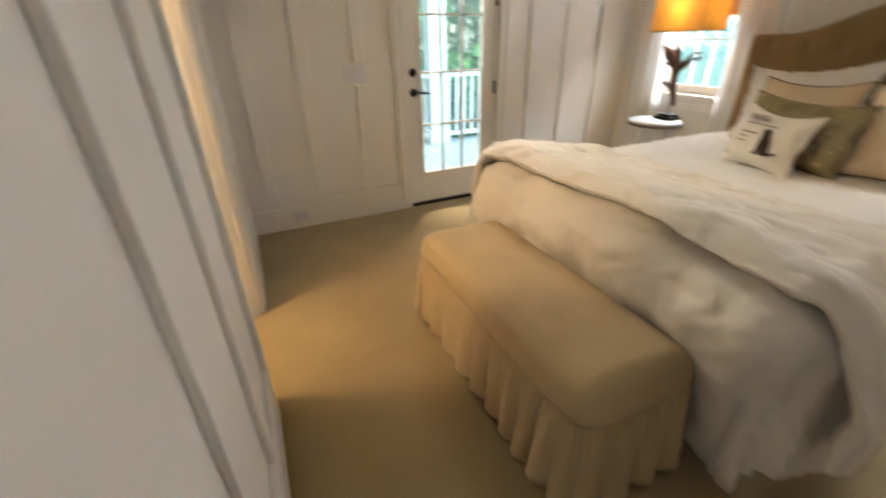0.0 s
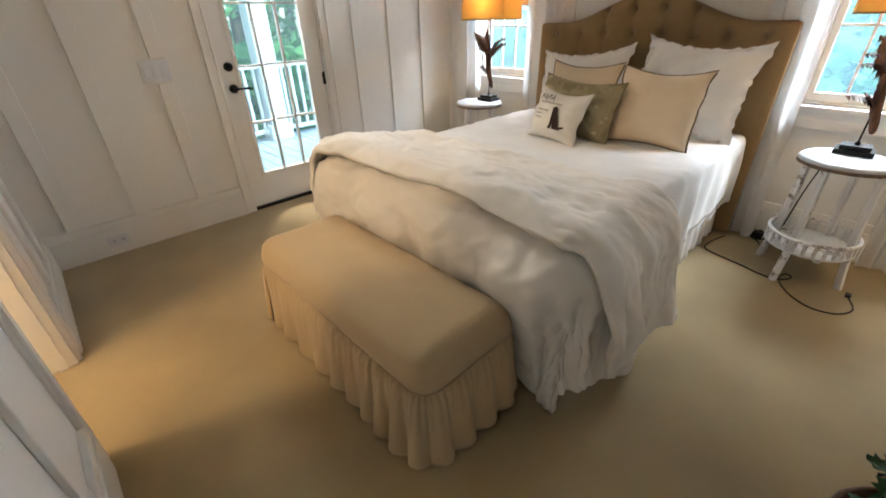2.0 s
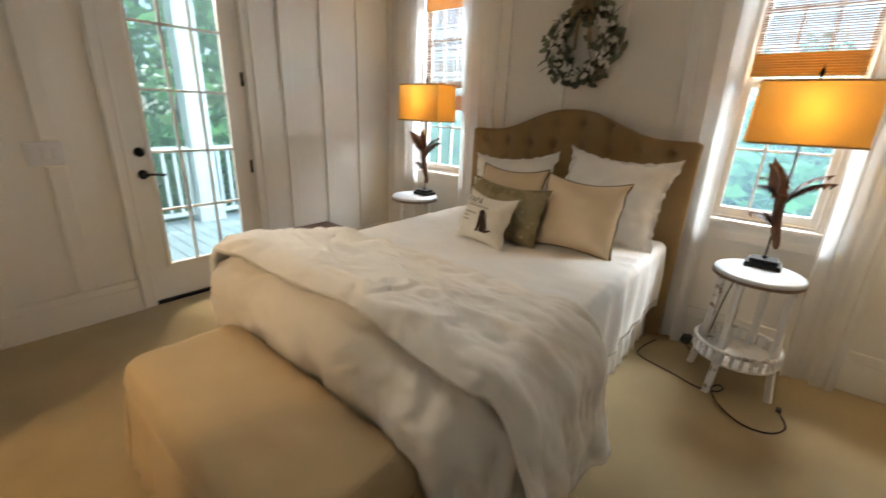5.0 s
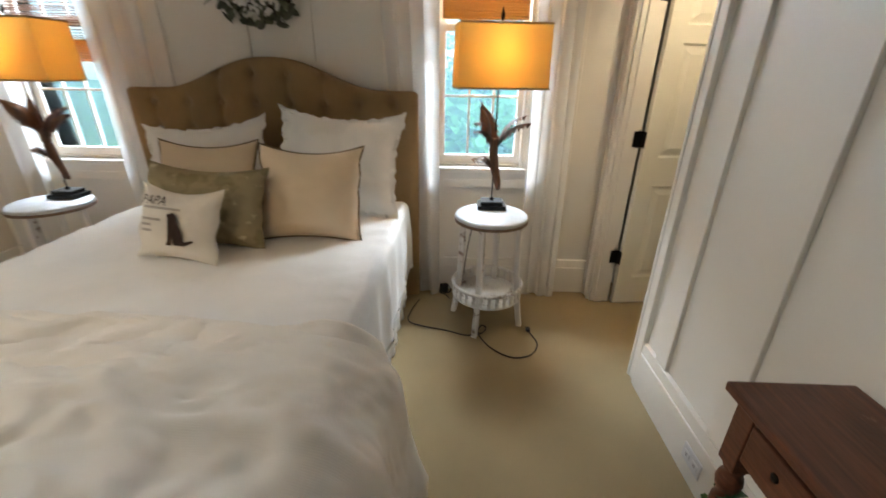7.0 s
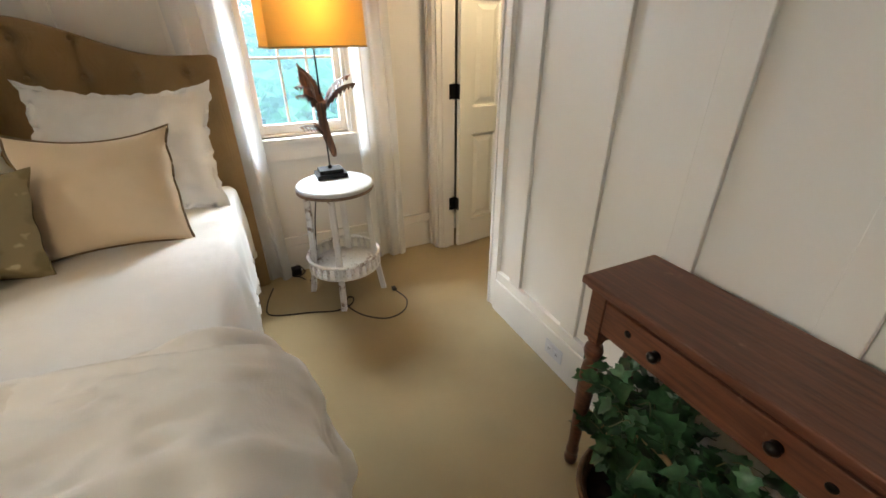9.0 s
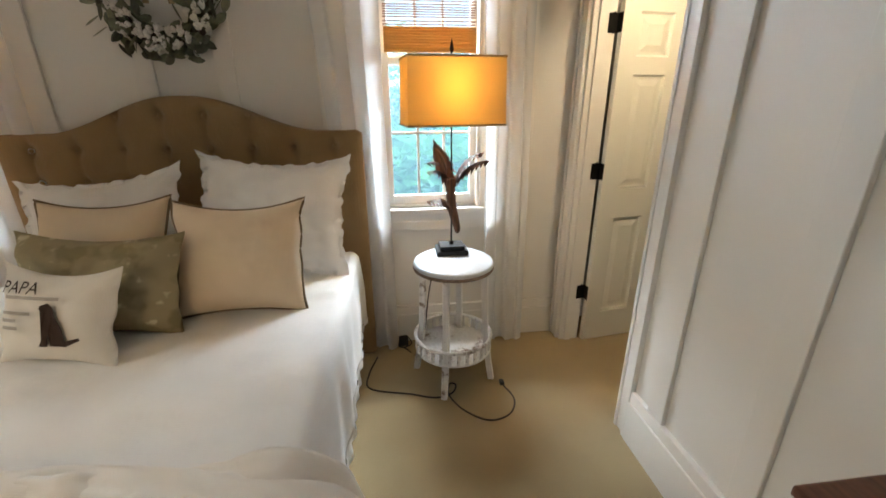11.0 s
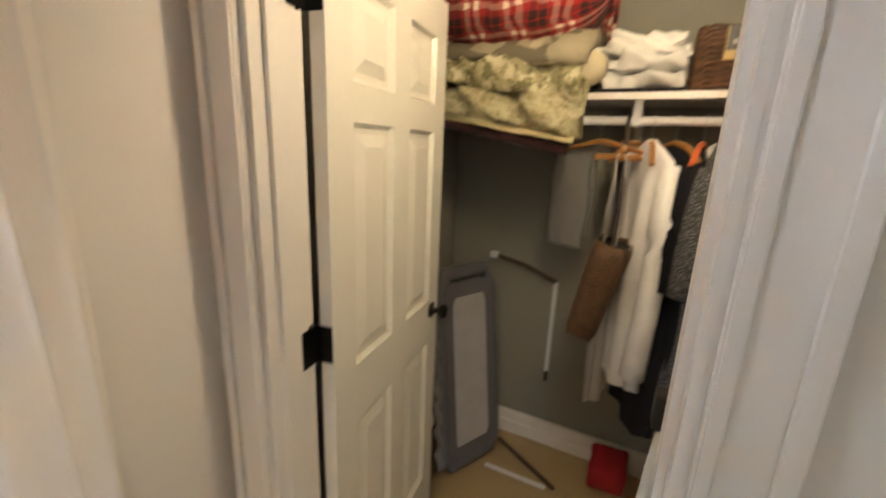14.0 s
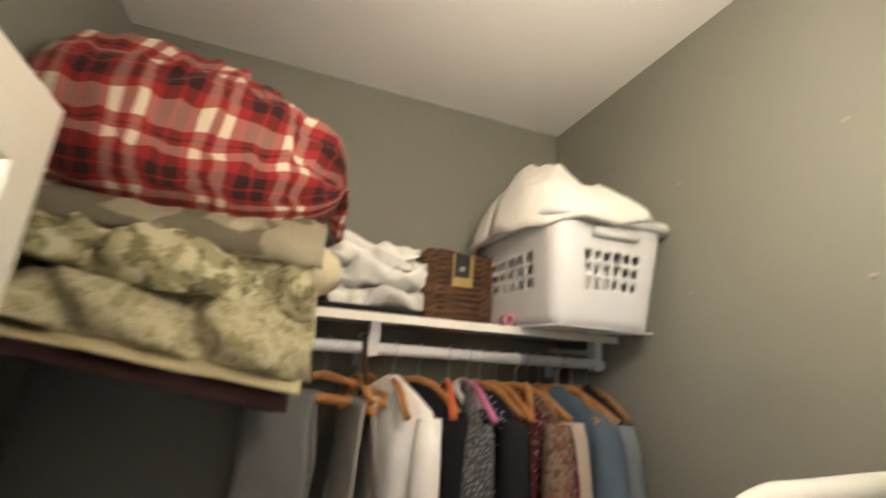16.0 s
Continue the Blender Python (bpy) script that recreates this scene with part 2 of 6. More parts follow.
BURLAP = woven(mat("burlap", (0.33, 0.24, 0.14), 0.95, 0.1, 20, 0.4, 120), 300, 0.6)


def quilted(m, strength=0.12):
    """Fine stitched ribs in diamonds on the southern side of the cloth, where the quilting shows."""
    t, p = nodes_of(m)
    co = t.nodes.new("ShaderNodeTexCoord")
    sep = t.nodes.new("ShaderNodeSeparateXYZ")
    t.links.new(co.outputs["Object"], sep.inputs[0])
    h = None
    for ang, sc in ((40, 13.0), (-40, 13.0)):
        mp = t.nodes.new("ShaderNodeMapping")
        mp.inputs["Rotation"].default_value = (0, 0, radians(ang))
        w = t.nodes.new("ShaderNodeTexWave")
        w.inputs["Scale"].default_value, w.inputs["Distortion"].default_value = sc / 6.3 * 2, 1.2
        t.links.new(co.outputs["Object"], mp.inputs[0])
        t.links.new(mp.outputs[0], w.inputs["Vector"])
        if h is None:
            h = w.outputs[1]
        else:
            a = t.nodes.new("ShaderNodeMath")
            a.operation = "MINIMUM" if ang < 0 else "ADD"
            t.links.new(h, a.inputs[0])
            t.links.new(w.outputs[1], a.inputs[1])
            h = a.outputs[0]
    mr = t.nodes.new("ShaderNodeMapRange")
    mr.inputs[1].default_value, mr.inputs[2].default_value = 0.50, 0.25
    t.links.new(sep.outputs[1], mr.inputs[0])
    mu = t.nodes.new("ShaderNodeMath")
    mu.operation = "MULTIPLY"
    t.links.new(h, mu.inputs[0])
    t.links.new(mr.outputs[0], mu.inputs[1])
    b0 = p.inputs["Normal"].links[0].from_node
    b = t.nodes.new("ShaderNodeBump")
    b.inputs["Strength"].default_value, b.inputs["Distance"].default_value = strength, 0.006
    t.links.new(mu.outputs[0], b.inputs["Height"])
    t.links.new(b0.outputs[0], b.inputs["Normal"])
    t.links.new(b.outputs[0], p.inputs["Normal"])
    return m


QUILTED = quilted(woven(mat("ivory_quilted_cotton", (0.80, 0.75, 0.68), 0.92, 0.03, 4, 0.7, 13, sheen=0.2), 400, 0.10))


# ---- building helpers ----
def part(name, bm, material, parent=None, label="", smooth=False):
    """Links a bmesh as one mesh object under a thing or a part."""
    me = bpy.data.meshes.new(name)
    bm.normal_update()
    bm.to_mesh(me)
    bm.free()
    for m in material if isinstance(material, (list, tuple)) else (material,):
        me.materials.append(m)
    if smooth:
        me.polygons.foreach_set("use_smooth", [True] * len(me.polygons))
    ob = new(name, me)
    if parent:
        ob.parent = parent
    if label:
        tagged(ob, label)
    return ob


def piece(name, me, parent, m):
    """An object of its own on shared mesh data."""
    ob = new(name, me)
    ob.parent = parent
    ob.matrix_basis = m
    return ob


def mesh_of(name, bm, material, smooth=False):
    me = bpy.data.meshes.new(name)
    bm.normal_update()
    bm.to_mesh(me)
    bm.free()
    me.materials.append(material)
    if smooth:
        me.polygons.foreach_set("use_smooth", [True] * len(me.polygons))
    return me


def thing(name, label, category, m=None, group=""):
    ob = new(name)
    ob.empty_display_size = 0.1
    if m is not None:
        ob.matrix_world = m
    return tagged(ob, label, category, group)


def box(lo, hi, bev=0.0, bm=None, seg=2):
    bm = bm or bmesh.new()
    made = bmesh.ops.create_cube(bm, size=1.0)["verts"]
    c = [(a + b) / 2 for a, b in zip(lo, hi)]
    s = [max(abs(b - a), 1e-4) for a, b in zip(lo, hi)]
    for v in made:
        v.co = Vector((c[0] + v.co.x * s[0], c[1] + v.co.y * s[1], c[2] + v.co.z * s[2]))
    if bev:
        edges = list({e for v in made for e in v.link_edges})
        bmesh.ops.bevel(bm, geom=edges, offset=bev, segments=seg, affect="EDGES", profile=0.6)
    return bm


def boxes(list_, bev=0.0):
    bm = bmesh.new()
    for lo, hi in list_:
        box(lo, hi, bev, bm)
    return bm


def lathe(profile, n=20, centre=(0, 0), bm=None, cap=True):
    """Turned shape round z from (radius, height) pairs."""
    bm = bm or bmesh.new()
    rings = []
    for r, z in profile:
        rings.append([bm.verts.new((centre[0] + r * math.cos(2 * math.pi * k / n), centre[1] + r * math.sin(2 * math.pi * k / n), z)) for k in range(n)])
    for a, b in zip(rings, rings[1:]):
        for k in range(n):
            bm.faces.new((a[k], a[(k + 1) % n], b[(k + 1) % n], b[k]))
    if cap:
        bm.faces.new(rings[0][::-1])
        bm.faces.new(rings[-1])
    bmesh.ops.recalc_face_normals(bm, faces=bm.faces)
    return bm


def tube(points, radius, n=8, bm=None, closed=False):
    """A round bar along a line of points; radius a number or one for each point."""
    bm = bm or bmesh.new()
    pts = [Vector(p) for p in points]
    rings, up = [], Vector((0, 0, 1))
    for i, p in enumerate(pts):
        a = pts[i - 1] if i or closed else p
        b = pts[(i + 1) % len(pts)] if i + 1 < len(pts) or closed else p
        d = (b - a).normalized()
        side = d.cross(up)
        if side.length < 0.05:
            side = d.cross(Vector((1, 0, 0)))
        side.normalize()
        over = side.cross(d)
        r = radius[i] if isinstance(radius, (list, tuple)) else radius
        rings.append([bm.verts.new(p + r * (math.cos(2 * math.pi * k / n) * side + math.sin(2 * math.pi * k / n) * over)) for k in range(n)])
    pairs = list(zip(rings, rings[1:]))
    if closed:
        pairs.append((rings[-1], rings[0]))
    for a, b in pairs:
        for k in range(n):
            bm.faces.new((a[k], a[(k + 1) % n], b[(k + 1) % n], b[k]))
    if not closed:
        bm.faces.new(rings[0][::-1])
        bm.faces.new(rings[-1])
    bmesh.ops.recalc_face_normals(bm, faces=bm.faces)
    return bm


def smooth_line(points, steps=6):
    """Catmull-Rom through points."""
    p = [Vector(q) for q in points]
    p = [2 * p[0] - p[1]] + p + [2 * p[-1] - p[-2]]
    out = []
    for i in range(1, len(p) - 2):
        for k in range(steps):
            t = k / steps
            a, b, c, d = p[i - 1], p[i], p[i + 1], p[i + 2]
            out.append(0.5 * (2 * b + (c - a) * t + (2 * a - 5 * b + 4 * c - d) * t * t + (3 * b - a - 3 * c + d) * t ** 3))
    out.append(p[-2])
    return out


def sheet(f, nu, nv, bm=None, wrap=False, uv=None):
    """A surface from f(u, v), u and v from 0 to 1. uv: a size for the cloth's own coordinates."""
    bm = bm or bmesh.new()
    rows = [[bm.verts.new(f(i / nu, j / nv)) for j in range(nv + 1)] for i in range(nu + (0 if wrap else 1))]
    lay = bm.loops.layers.uv.verify() if uv else None
    n = len(rows)
    for i in range(nu):
        for j in range(nv):
            face = bm.faces.new((rows[i][j], rows[(i + 1) % n][j], rows[(i + 1) % n][j + 1], rows[i][j + 1]))
            if uv:
                for loop, (a, b) in zip(face.loops, ((i, j), (i + 1, j), (i + 1, j + 1), (i, j + 1))):
                    loop[lay].uv = (a / nu * uv[0], b / nv * uv[1])
    return bm


def thick(ob, amount, offset=0.0):
    s = ob.modifiers.new("thickness", "SOLIDIFY")
    s.thickness, s.offset = amount, offset
    return ob


def wob(x, y, z=0.0, s=1.0):
    return noise.noise(Vector((x * s, y * s, z * s)))


def structure(ob, label, category):
    return tagged(ob, label, category, kind="structure")


# ---- the room: x to the east, y to the north ----
W, E, S, N = -0.075, 3.56, -0.835, 3.255
CEILZ = 2.75
CB, CW, CE, CZ = -2.30, 2.12, 3.72, 2.62      # closet: back, west, east, ceiling
TH = 0.125
HW = -1.5                                        # hall beyond the west doorway
DX0, DX1, DZ = 1.255, 2.085, 2.44               # garden door
KX0, KX1, KZ = 2.700, 3.437, 2.035              # closet doorway
HY0, HY1, HZ = 1.43, 2.115, 2.035               # west doorway
WZ0, WZ1 = 0.875, 2.45
SWY0, SWY1, NWY0, NWY1 = -0.305, 0.235, 2.235, 2.775

bm = bmesh.new()
box((HW, S - 0.02, -0.10), (E + 0.15, N + 0.15, 0.0), 0, bm)
floor = structure(part("floor", bm, CARPET), "beige cut-pile bedroom carpet with vacuum marks", "carpet")
part("closet_carpet", box((CW - 0.1, CB - 0.1, -0.10), (CE + 0.1, S - 0.02, 0.0)), CARPET, floor)

wall_north = structure(part("wall_north", boxes([((W - TH, N, 0), (DX0, N + TH, CEILZ)), ((DX1, N, 0), (E + TH, N + TH, CEILZ)), ((DX0, N, DZ), (DX1, N + TH, CEILZ))]), PAINT), "white board and batten bedroom wall", "wall")
wall_east = structure(part("wall_east", boxes([((E, S, 0), (E + TH, SWY0, CEILZ)), ((E, SWY1, 0), (E + TH, NWY0, CEILZ)), ((E, NWY1, 0), (E + TH, N, CEILZ)), ((E, SWY0, 0), (E + TH, SWY1, WZ0)), ((E, SWY0, WZ1), (E + TH, SWY1, CEILZ)), ((E, NWY0, 0), (E + TH, NWY1, WZ0)), ((E, NWY0, WZ1), (E + TH, NWY1, CEILZ))]), PAINT), "white panelled wall behind the bed", "wall")
wall_south = structure(part("wall_south", boxes([((W - TH, S - TH, 0), (KX0, S, CEILZ)), ((KX1, S - TH, 0), (CE + 0.1, S, CEILZ)), ((KX0, S - TH, KZ), (KX1, S, CEILZ))]), PAINT), "white board and batten wall with the closet doorway", "wall")
wall_west = structure(part("wall_west", boxes([((W - TH, S, 0), (W, HY0, CEILZ)), ((W - TH, HY1, 0), (W, N, CEILZ)), ((W - TH, HY0, HZ), (W, HY1, CEILZ))]), PAINT), "white board and batten wall with a doorway", "wall")
ceiling = structure(part("ceiling", box((W - TH, S - TH, CEILZ), (E + TH, N + TH, CEILZ + 0.1)), CEIL), "plain white bedroom ceiling", "ceiling")
structure(part("closet_wall_back", box((CW - 0.1, CB - 0.1, 0), (CE + 0.1, CB, CZ + 0.1)), SAGE), "sage grey closet back wall", "wall")
structure(part("closet_wall_east", box((CE, CB, 0), (CE + 0.1, S - TH, CZ + 0.1)), SAGE), "sage grey closet side wall", "wall")
closet_wall_west = structure(part("closet_wall_west", box((CW - 0.1, CB, 0), (CW, S - TH, CZ + 0.1)), SAGE), "sage grey closet side wall with screw holes", "wall")
structure(part("closet_wall_front", boxes([((CW, S - TH - 0.012, 0), (KX0 - 0.06, S - TH - 0.001, CZ)), ((KX1 + 0.06, S - TH - 0.012, 0), (CE, S - TH - 0.001, CZ)), ((KX0 - 0.06, S - TH - 0.012, KZ + 0.06), (KX1 + 0.06, S - TH - 0.001, CZ))]), SAGE), "sage grey inner face of the closet wall", "wall")
structure(part("closet_ceiling", box((CW, CB, CZ), (CE, S - TH - 0.013, CZ + 0.1)), CEIL), "plain white closet ceiling", "ceiling")
structure(part("hall_wall", boxes([((HW - 0.1, 0.6, 0), (HW, 3.2, CEILZ)), ((HW, 0.6, 0), (W - TH, 0.7, CEILZ)), ((HW, 3.1, 0), (W - TH, 3.2, CEILZ))]), PAINT), "plain hall walls beyond the doorway", "wall")
structure(part("hall_ceiling", box((HW - 0.1, 0.6, CEILZ + 0.001), (W - TH, 3.2, CEILZ + 0.1)), CEIL), "plain hall ceiling", "ceiling")

# battens, baseboards
BW, BT = 0.089, 0.019


def batten(wall, lo, hi):
    part("batten", box(lo, hi, 0.0025, seg=1), PAINT, wall)


for x in (0.070, 0.450, 2.39, 2.77, 3.16):
    batten(wall_north, (x, N - BT, 0.235), (x + BW, N, CEILZ))
batten(wall_north, (0.850, N - BT, 0.235), (0.850 + BW, N, 1.045))
batten(wall_north, (0.850, N - BT, 1.195), (0.850 + BW, N, CEILZ))
for x in (2.395, 1.985, 1.597, 1.205, 0.815, 0.425):
    batten(wall_south, (x, S, 0.255), (x + BW, S + BT, CEILZ))
for y in (0.93, 0.545, 0.16, -0.225, -0.60):
    batten(wall_west, (W, y, 0.235), (W + BT, y + BW, CEILZ))
for y in (2.55, 2.90):
    batten(wall_west, (W, y, 0.235), (W + BT, y + BW, CEILZ))
for y in (1.36, 0.985, 0.50, 1.86, -0.56, 3.0):
    batten(wall_east, (E - BT, y - BW / 2, 0.245), (E, y + BW / 2, CEILZ))
for y0, y1 in ((SWY0 - 0.1, SWY1 + 0.1), (NWY0 - 0.1, NWY1 + 0.1)):
    part("panel_rail", box((E - BT, y0, 0.745), (E, y1, 0.80), 0.003), PAINT, wall_east)


def baseboard(label, runs):
    """Runs of ((x0, y0), (x1, y1), inward normal, height)."""
    top = None
    for (a, b, n, h) in runs:
        bm = bmesh.new()
        d = 0.028
        lo = (min(a[0], b[0], a[0] + n[0] * d, b[0] + n[0] * d), min(a[1], b[1], a[1] + n[1] * d, b[1] + n[1] * d), 0)
        hi = (max(a[0], b[0], a[0] + n[0] * d, b[0] + n[0] * d), max(a[1], b[1], a[1] + n[1] * d, b[1] + n[1] * d), h - 0.055)
        box(lo, hi, 0.004, bm)
        d2 = 0.022
        lo2 = (min(a[0], b[0], a[0] + n[0] * d2, b[0] + n[0] * d2), min(a[1], b[1], a[1] + n[1] * d2, b[1] + n[1] * d2), h - 0.055)
        hi2 = (max(a[0], b[0], a[0] + n[0] * d2, b[0] + n[0] * d2), max(a[1], b[1], a[1] + n[1] * d2, b[1] + n[1] * d2), h)
        box(lo2, hi2, 0.003, bm)
        if top is None:
            top = structure(part("baseboard", bm, TRIM), label, "baseboard")
        else:
            part("baseboard_run", bm, TRIM, top)
    return top


base_room = baseboard("tall white painted baseboard", [
    ((W, N), (DX0 - 0.09, N), (0, -1), 0.235), ((DX1 + 0.09, N), (E, N), (0, -1), 0.235),
    ((E, S + 0.02), (E, N - 0.02), (-1, 0), 0.245), ((W + 0.02, S), (KX0 - 0.102, S), (0, 1), 0.255),
    ((W, S + 0.02), (W, HY0 - 0.085), (1, 0), 0.235), ((W, HY1 + 0.075), (W, N - 0.02), (1, 0), 0.235)])
base_closet = baseboard("white closet baseboard", [((CW, CB), (CE, CB), (0, 1), 0.13), ((CW, CB + 0.02), (CW, S - TH - 0.02), (1, 0), 0.13), ((CE, CB + 0.02), (CE, S - TH - 0.02), (-1, 0), 0.13)])


def casing(name, label, u0, u1, z1, place, width=0.115, foot=0.0, depth=0.02):
    """Door or window trim round an opening u0..u1 up to z1; place(u, out, z) gives the point."""
    def slab(ua, ub, za, zb, out, inner=0.0):
        bm = bmesh.new()
        a, b = place(ua, inner, za), place(ub, out, zb)
        box([min(p, q) for p, q in zip(a, b)], [max(p, q) for p, q in zip(a, b)], 0.003, bm)
        return bm
    top = None
    r = 0.006
    for (ua, ub, za, zb) in ((u0 - width, u0 - r, foot, z1 + r), (u1 + r, u1 + width, foot, z1 + r), (u0 - width, u1 + width, z1 + r, z1 + width)):
        bm = slab(ua, ub, za, zb, depth * 0.7)
        w = abs(ub - ua)
        ob = part("trim" if top is None else "casing_board", bm, TRIM, top)
        if top is None:
            top = structure(ob, label, "trim")
        up = za > z1 - 0.01
        for k0, k1, o in ((0.0, 0.24, depth * 1.25), (0.78, 0.97, depth)):
            if up:
                q = slab(ua, ub, za + (1 - k1) * width * 0.95, za + (1 - k0) * width * 0.95, o, depth * 0.7 - 0.001)
            else:
                a0, a1 = (ua + k0 * w, ua + k1 * w) if ub <= u0 else (ub - k1 * w, ub - k0 * w)
                q = slab(a0, a1, za, zb, o, depth * 0.7 - 0.001)
            part("moulding", q, TRIM, top)
    return top


casing("trim", "white moulded casing round the garden door", DX0, DX1, DZ, lambda u, o, z: (u, N - o, z), 0.085)
casing("trim", "white moulded casing round the closet doorway", KX0, KX1, KZ, lambda u, o, z: (u, S + o, z), 0.100)
casing("trim", "white casing round the west doorway", HY0, HY1, HZ, lambda u, o, z: (W + o, u, z), 0.075)
jamb = structure(part("door_jamb", boxes([((KX0 - 0.001, S - TH - 0.01, 0), (KX0 + 0.012, S, KZ)), ((KX1 - 0.012, S - TH + 0.003, 0), (KX1 + 0.001, S, KZ)), ((KX0, S - TH - 0.01, KZ - 0.012), (KX1, S, KZ + 0.001)),
    ((KX0 + 0.012, S - 0.075, 0), (KX0 + 0.024, S - 0.03, KZ - 0.012)), ((KX1 - 0.024, S - 0.075, 0), (KX1 - 0.012, S - 0.03, KZ - 0.012)), ((KX0 + 0.012, S - 0.075, KZ - 0.024), (KX1 - 0.012, S - 0.03, KZ - 0.012))]), TRIM), "white closet door jamb with stop", "door jamb")
jamb2 = structure(part("door_jamb", boxes([((W - TH - 0.01, HY0 - 0.001, 0), (W, HY0 + 0.012, HZ)), ((W - TH - 0.01, HY1 - 0.012, 0), (W, HY1 + 0.001, HZ)), ((W - TH - 0.01, HY0, HZ - 0.012), (W, HY1, HZ + 0.001)), ((W - 0.07, HY1 - 0.024, 0), (W - 0.035, HY1 - 0.012, HZ))]), TRIM), "white door jamb lit from the hall", "door jamb")
part("strike_plate", box((W - 0.115, HY1 - 0.0145, 0.90), (W - 0.082, HY1 - 0.0118, 0.96), 0.001), BLACK, jamb2, "black strike plate")
structure(part("closet_casing_inside", boxes([((KX0 - 0.07, S - TH - 0.026, 0), (KX0 - 0.004, S - TH - 0.0125, KZ + 0.07)), ((KX1 + 0.055, S - TH - 0.026, 0), (KX1 + 0.12, S - TH - 0.0125, KZ + 0.07))]), TRIM), "white casing on the closet side", "trim")

# ---- garden door with fifteen panes ----
door_1 = structure(thing("door_1", "white glazed garden door with fifteen panes, closed", "door"), "white glazed garden door with fifteen panes, closed", "door")
GX0, GX1, GZ0, GZ1 = 1.39, 1.95, 0.285, 2.32
dy0, dy1 = N + 0.022, N + 0.066
part("door_slab", boxes([((DX0 + 0.004, dy0, 0.022), (GX0, dy1, DZ - 0.004)), ((GX1, dy0, 0.022), (DX1 - 0.004, dy1, DZ - 0.004)), ((GX0, dy0, 0.022), (GX1, dy1, GZ0)), ((GX0, dy0, GZ1), (GX1, dy1, DZ - 0.004))]), TRIM, door_1)
part("lite_frame", boxes([((GX0 - 0.022, dy0 - 0.008, GZ0 - 0.022), (GX0 + 0.006, dy0 + 0.004, GZ1 + 0.022)), ((GX1 - 0.006, dy0 - 0.008, GZ0 - 0.022), (GX1 + 0.022, dy0 + 0.004, GZ1 + 0.022)), ((GX0 + 0.006, dy0 - 0.008, GZ0 - 0.022), (GX1 - 0.006, dy0 + 0.004, GZ0 + 0.006)), ((GX0 + 0.006, dy0 - 0.008, GZ1 - 0.006), (GX1 - 0.006, dy0 + 0.004, GZ1 + 0.022))], 0.003), TRIM, door_1)
for k in (1, 2):
    x = GX0 + (GX1 - GX0) * k / 3
    part("muntin", box((x - 0.008, dy0 - 0.004, GZ0), (x + 0.008, dy0 + 0.03, GZ1), 0.003), TRIM, door_1)
for k in (1, 2, 3, 4):
    z = GZ0 + (GZ1 - GZ0) * k / 5
    part("muntin", box((GX0, dy0 - 0.003, z - 0.008), (GX1, dy0 + 0.029, z + 0.008), 0.003), TRIM, door_1)
pane_me = mesh_of("pane", box((0.0, 0, 0.0), ((GX1 - GX0) / 3 - 0.016, 0.004, (GZ1 - GZ0) / 5 - 0.016)), GLASS)
for i in range(3):
    for k in range(5):
        o = piece("pane", pane_me, door_1, Matrix.Translation((GX0 + (GX1 - GX0) * i / 3 + 0.008, dy0 + 0.014, GZ0 + (GZ1 - GZ0) * k / 5 + 0.008)))
        o.visible_shadow = False
# added sheet: pales the porch and trees behind the door glass
part("screen_door_mesh", box((DX0 + 0.07, N + TH - 0.012, 0.20), (DX1 - 0.07, N + TH - 0.010, DZ - 0.10)), HAZE, door_1, "thin sheet added to haze the view behind the panes")
part("threshold", boxes([((DX0, N - 0.01, 0.0), (DX1, N + TH, 0.022))], 0.003), BLACK, door_1, "dark bronze threshold")


def rosette(name, x, z, parent, r=0.028):
    bm = lathe([(r, 0), (r, 0.008), (r * 0.75, 0.014), (r * 0.5, 0.016), (r * 0.42, 0.03)], 20)
    bmesh.ops.rotate(bm, verts=bm.verts, matrix=Matrix.Rotation(radians(90), 3, "X"))
    bmesh.ops.translate(bm, verts=bm.verts, vec=(x, dy0, z))
    return part(name, bm, BLACK, parent, "dark bronze " + name, True)


rosette("deadbolt", 1.325, 1.105, door_1, 0.032)
lever = rosette("lever_handle", 1.325, 0.955, door_1, 0.032)
part("lever", tube(smooth_line([(1.325, dy0 - 0.03, 0.955), (1.325, dy0 - 0.052, 0.955), (1.37, dy0 - 0.055, 0.957), (1.445, dy0 - 0.05, 0.948)]), 0.009), BLACK, lever, "", True)
for z in (0.28, 0.955, 1.615, 2.27):
    part("hinge", boxes([((DX1 - 0.02, dy0 - 0.004, z - 0.05), (DX1 + 0.006, dy0 + 0.004, z + 0.05)), ((DX1 - 0.01, dy0 - 0.014, z - 0.05), (DX1 + 0.004, dy0 - 0.002, z + 0.05))], 0.002), BLACK, door_1, "dark bronze hinge")

# switch plates and outlets
sw = thing("light_switch", "white triple light switch plate on the north wall", "switch")
part("plate", box((0.775, N - 0.010, 1.055), (0.945, N, 1.185), 0.004), WHITEPL, sw)
for x in (0.81, 0.86, 0.91):
    part("rocker", box((x - 0.016, N - 0.015, 1.085), (x + 0.016, N - 0.009, 1.155), 0.003), WHITEPL, sw)


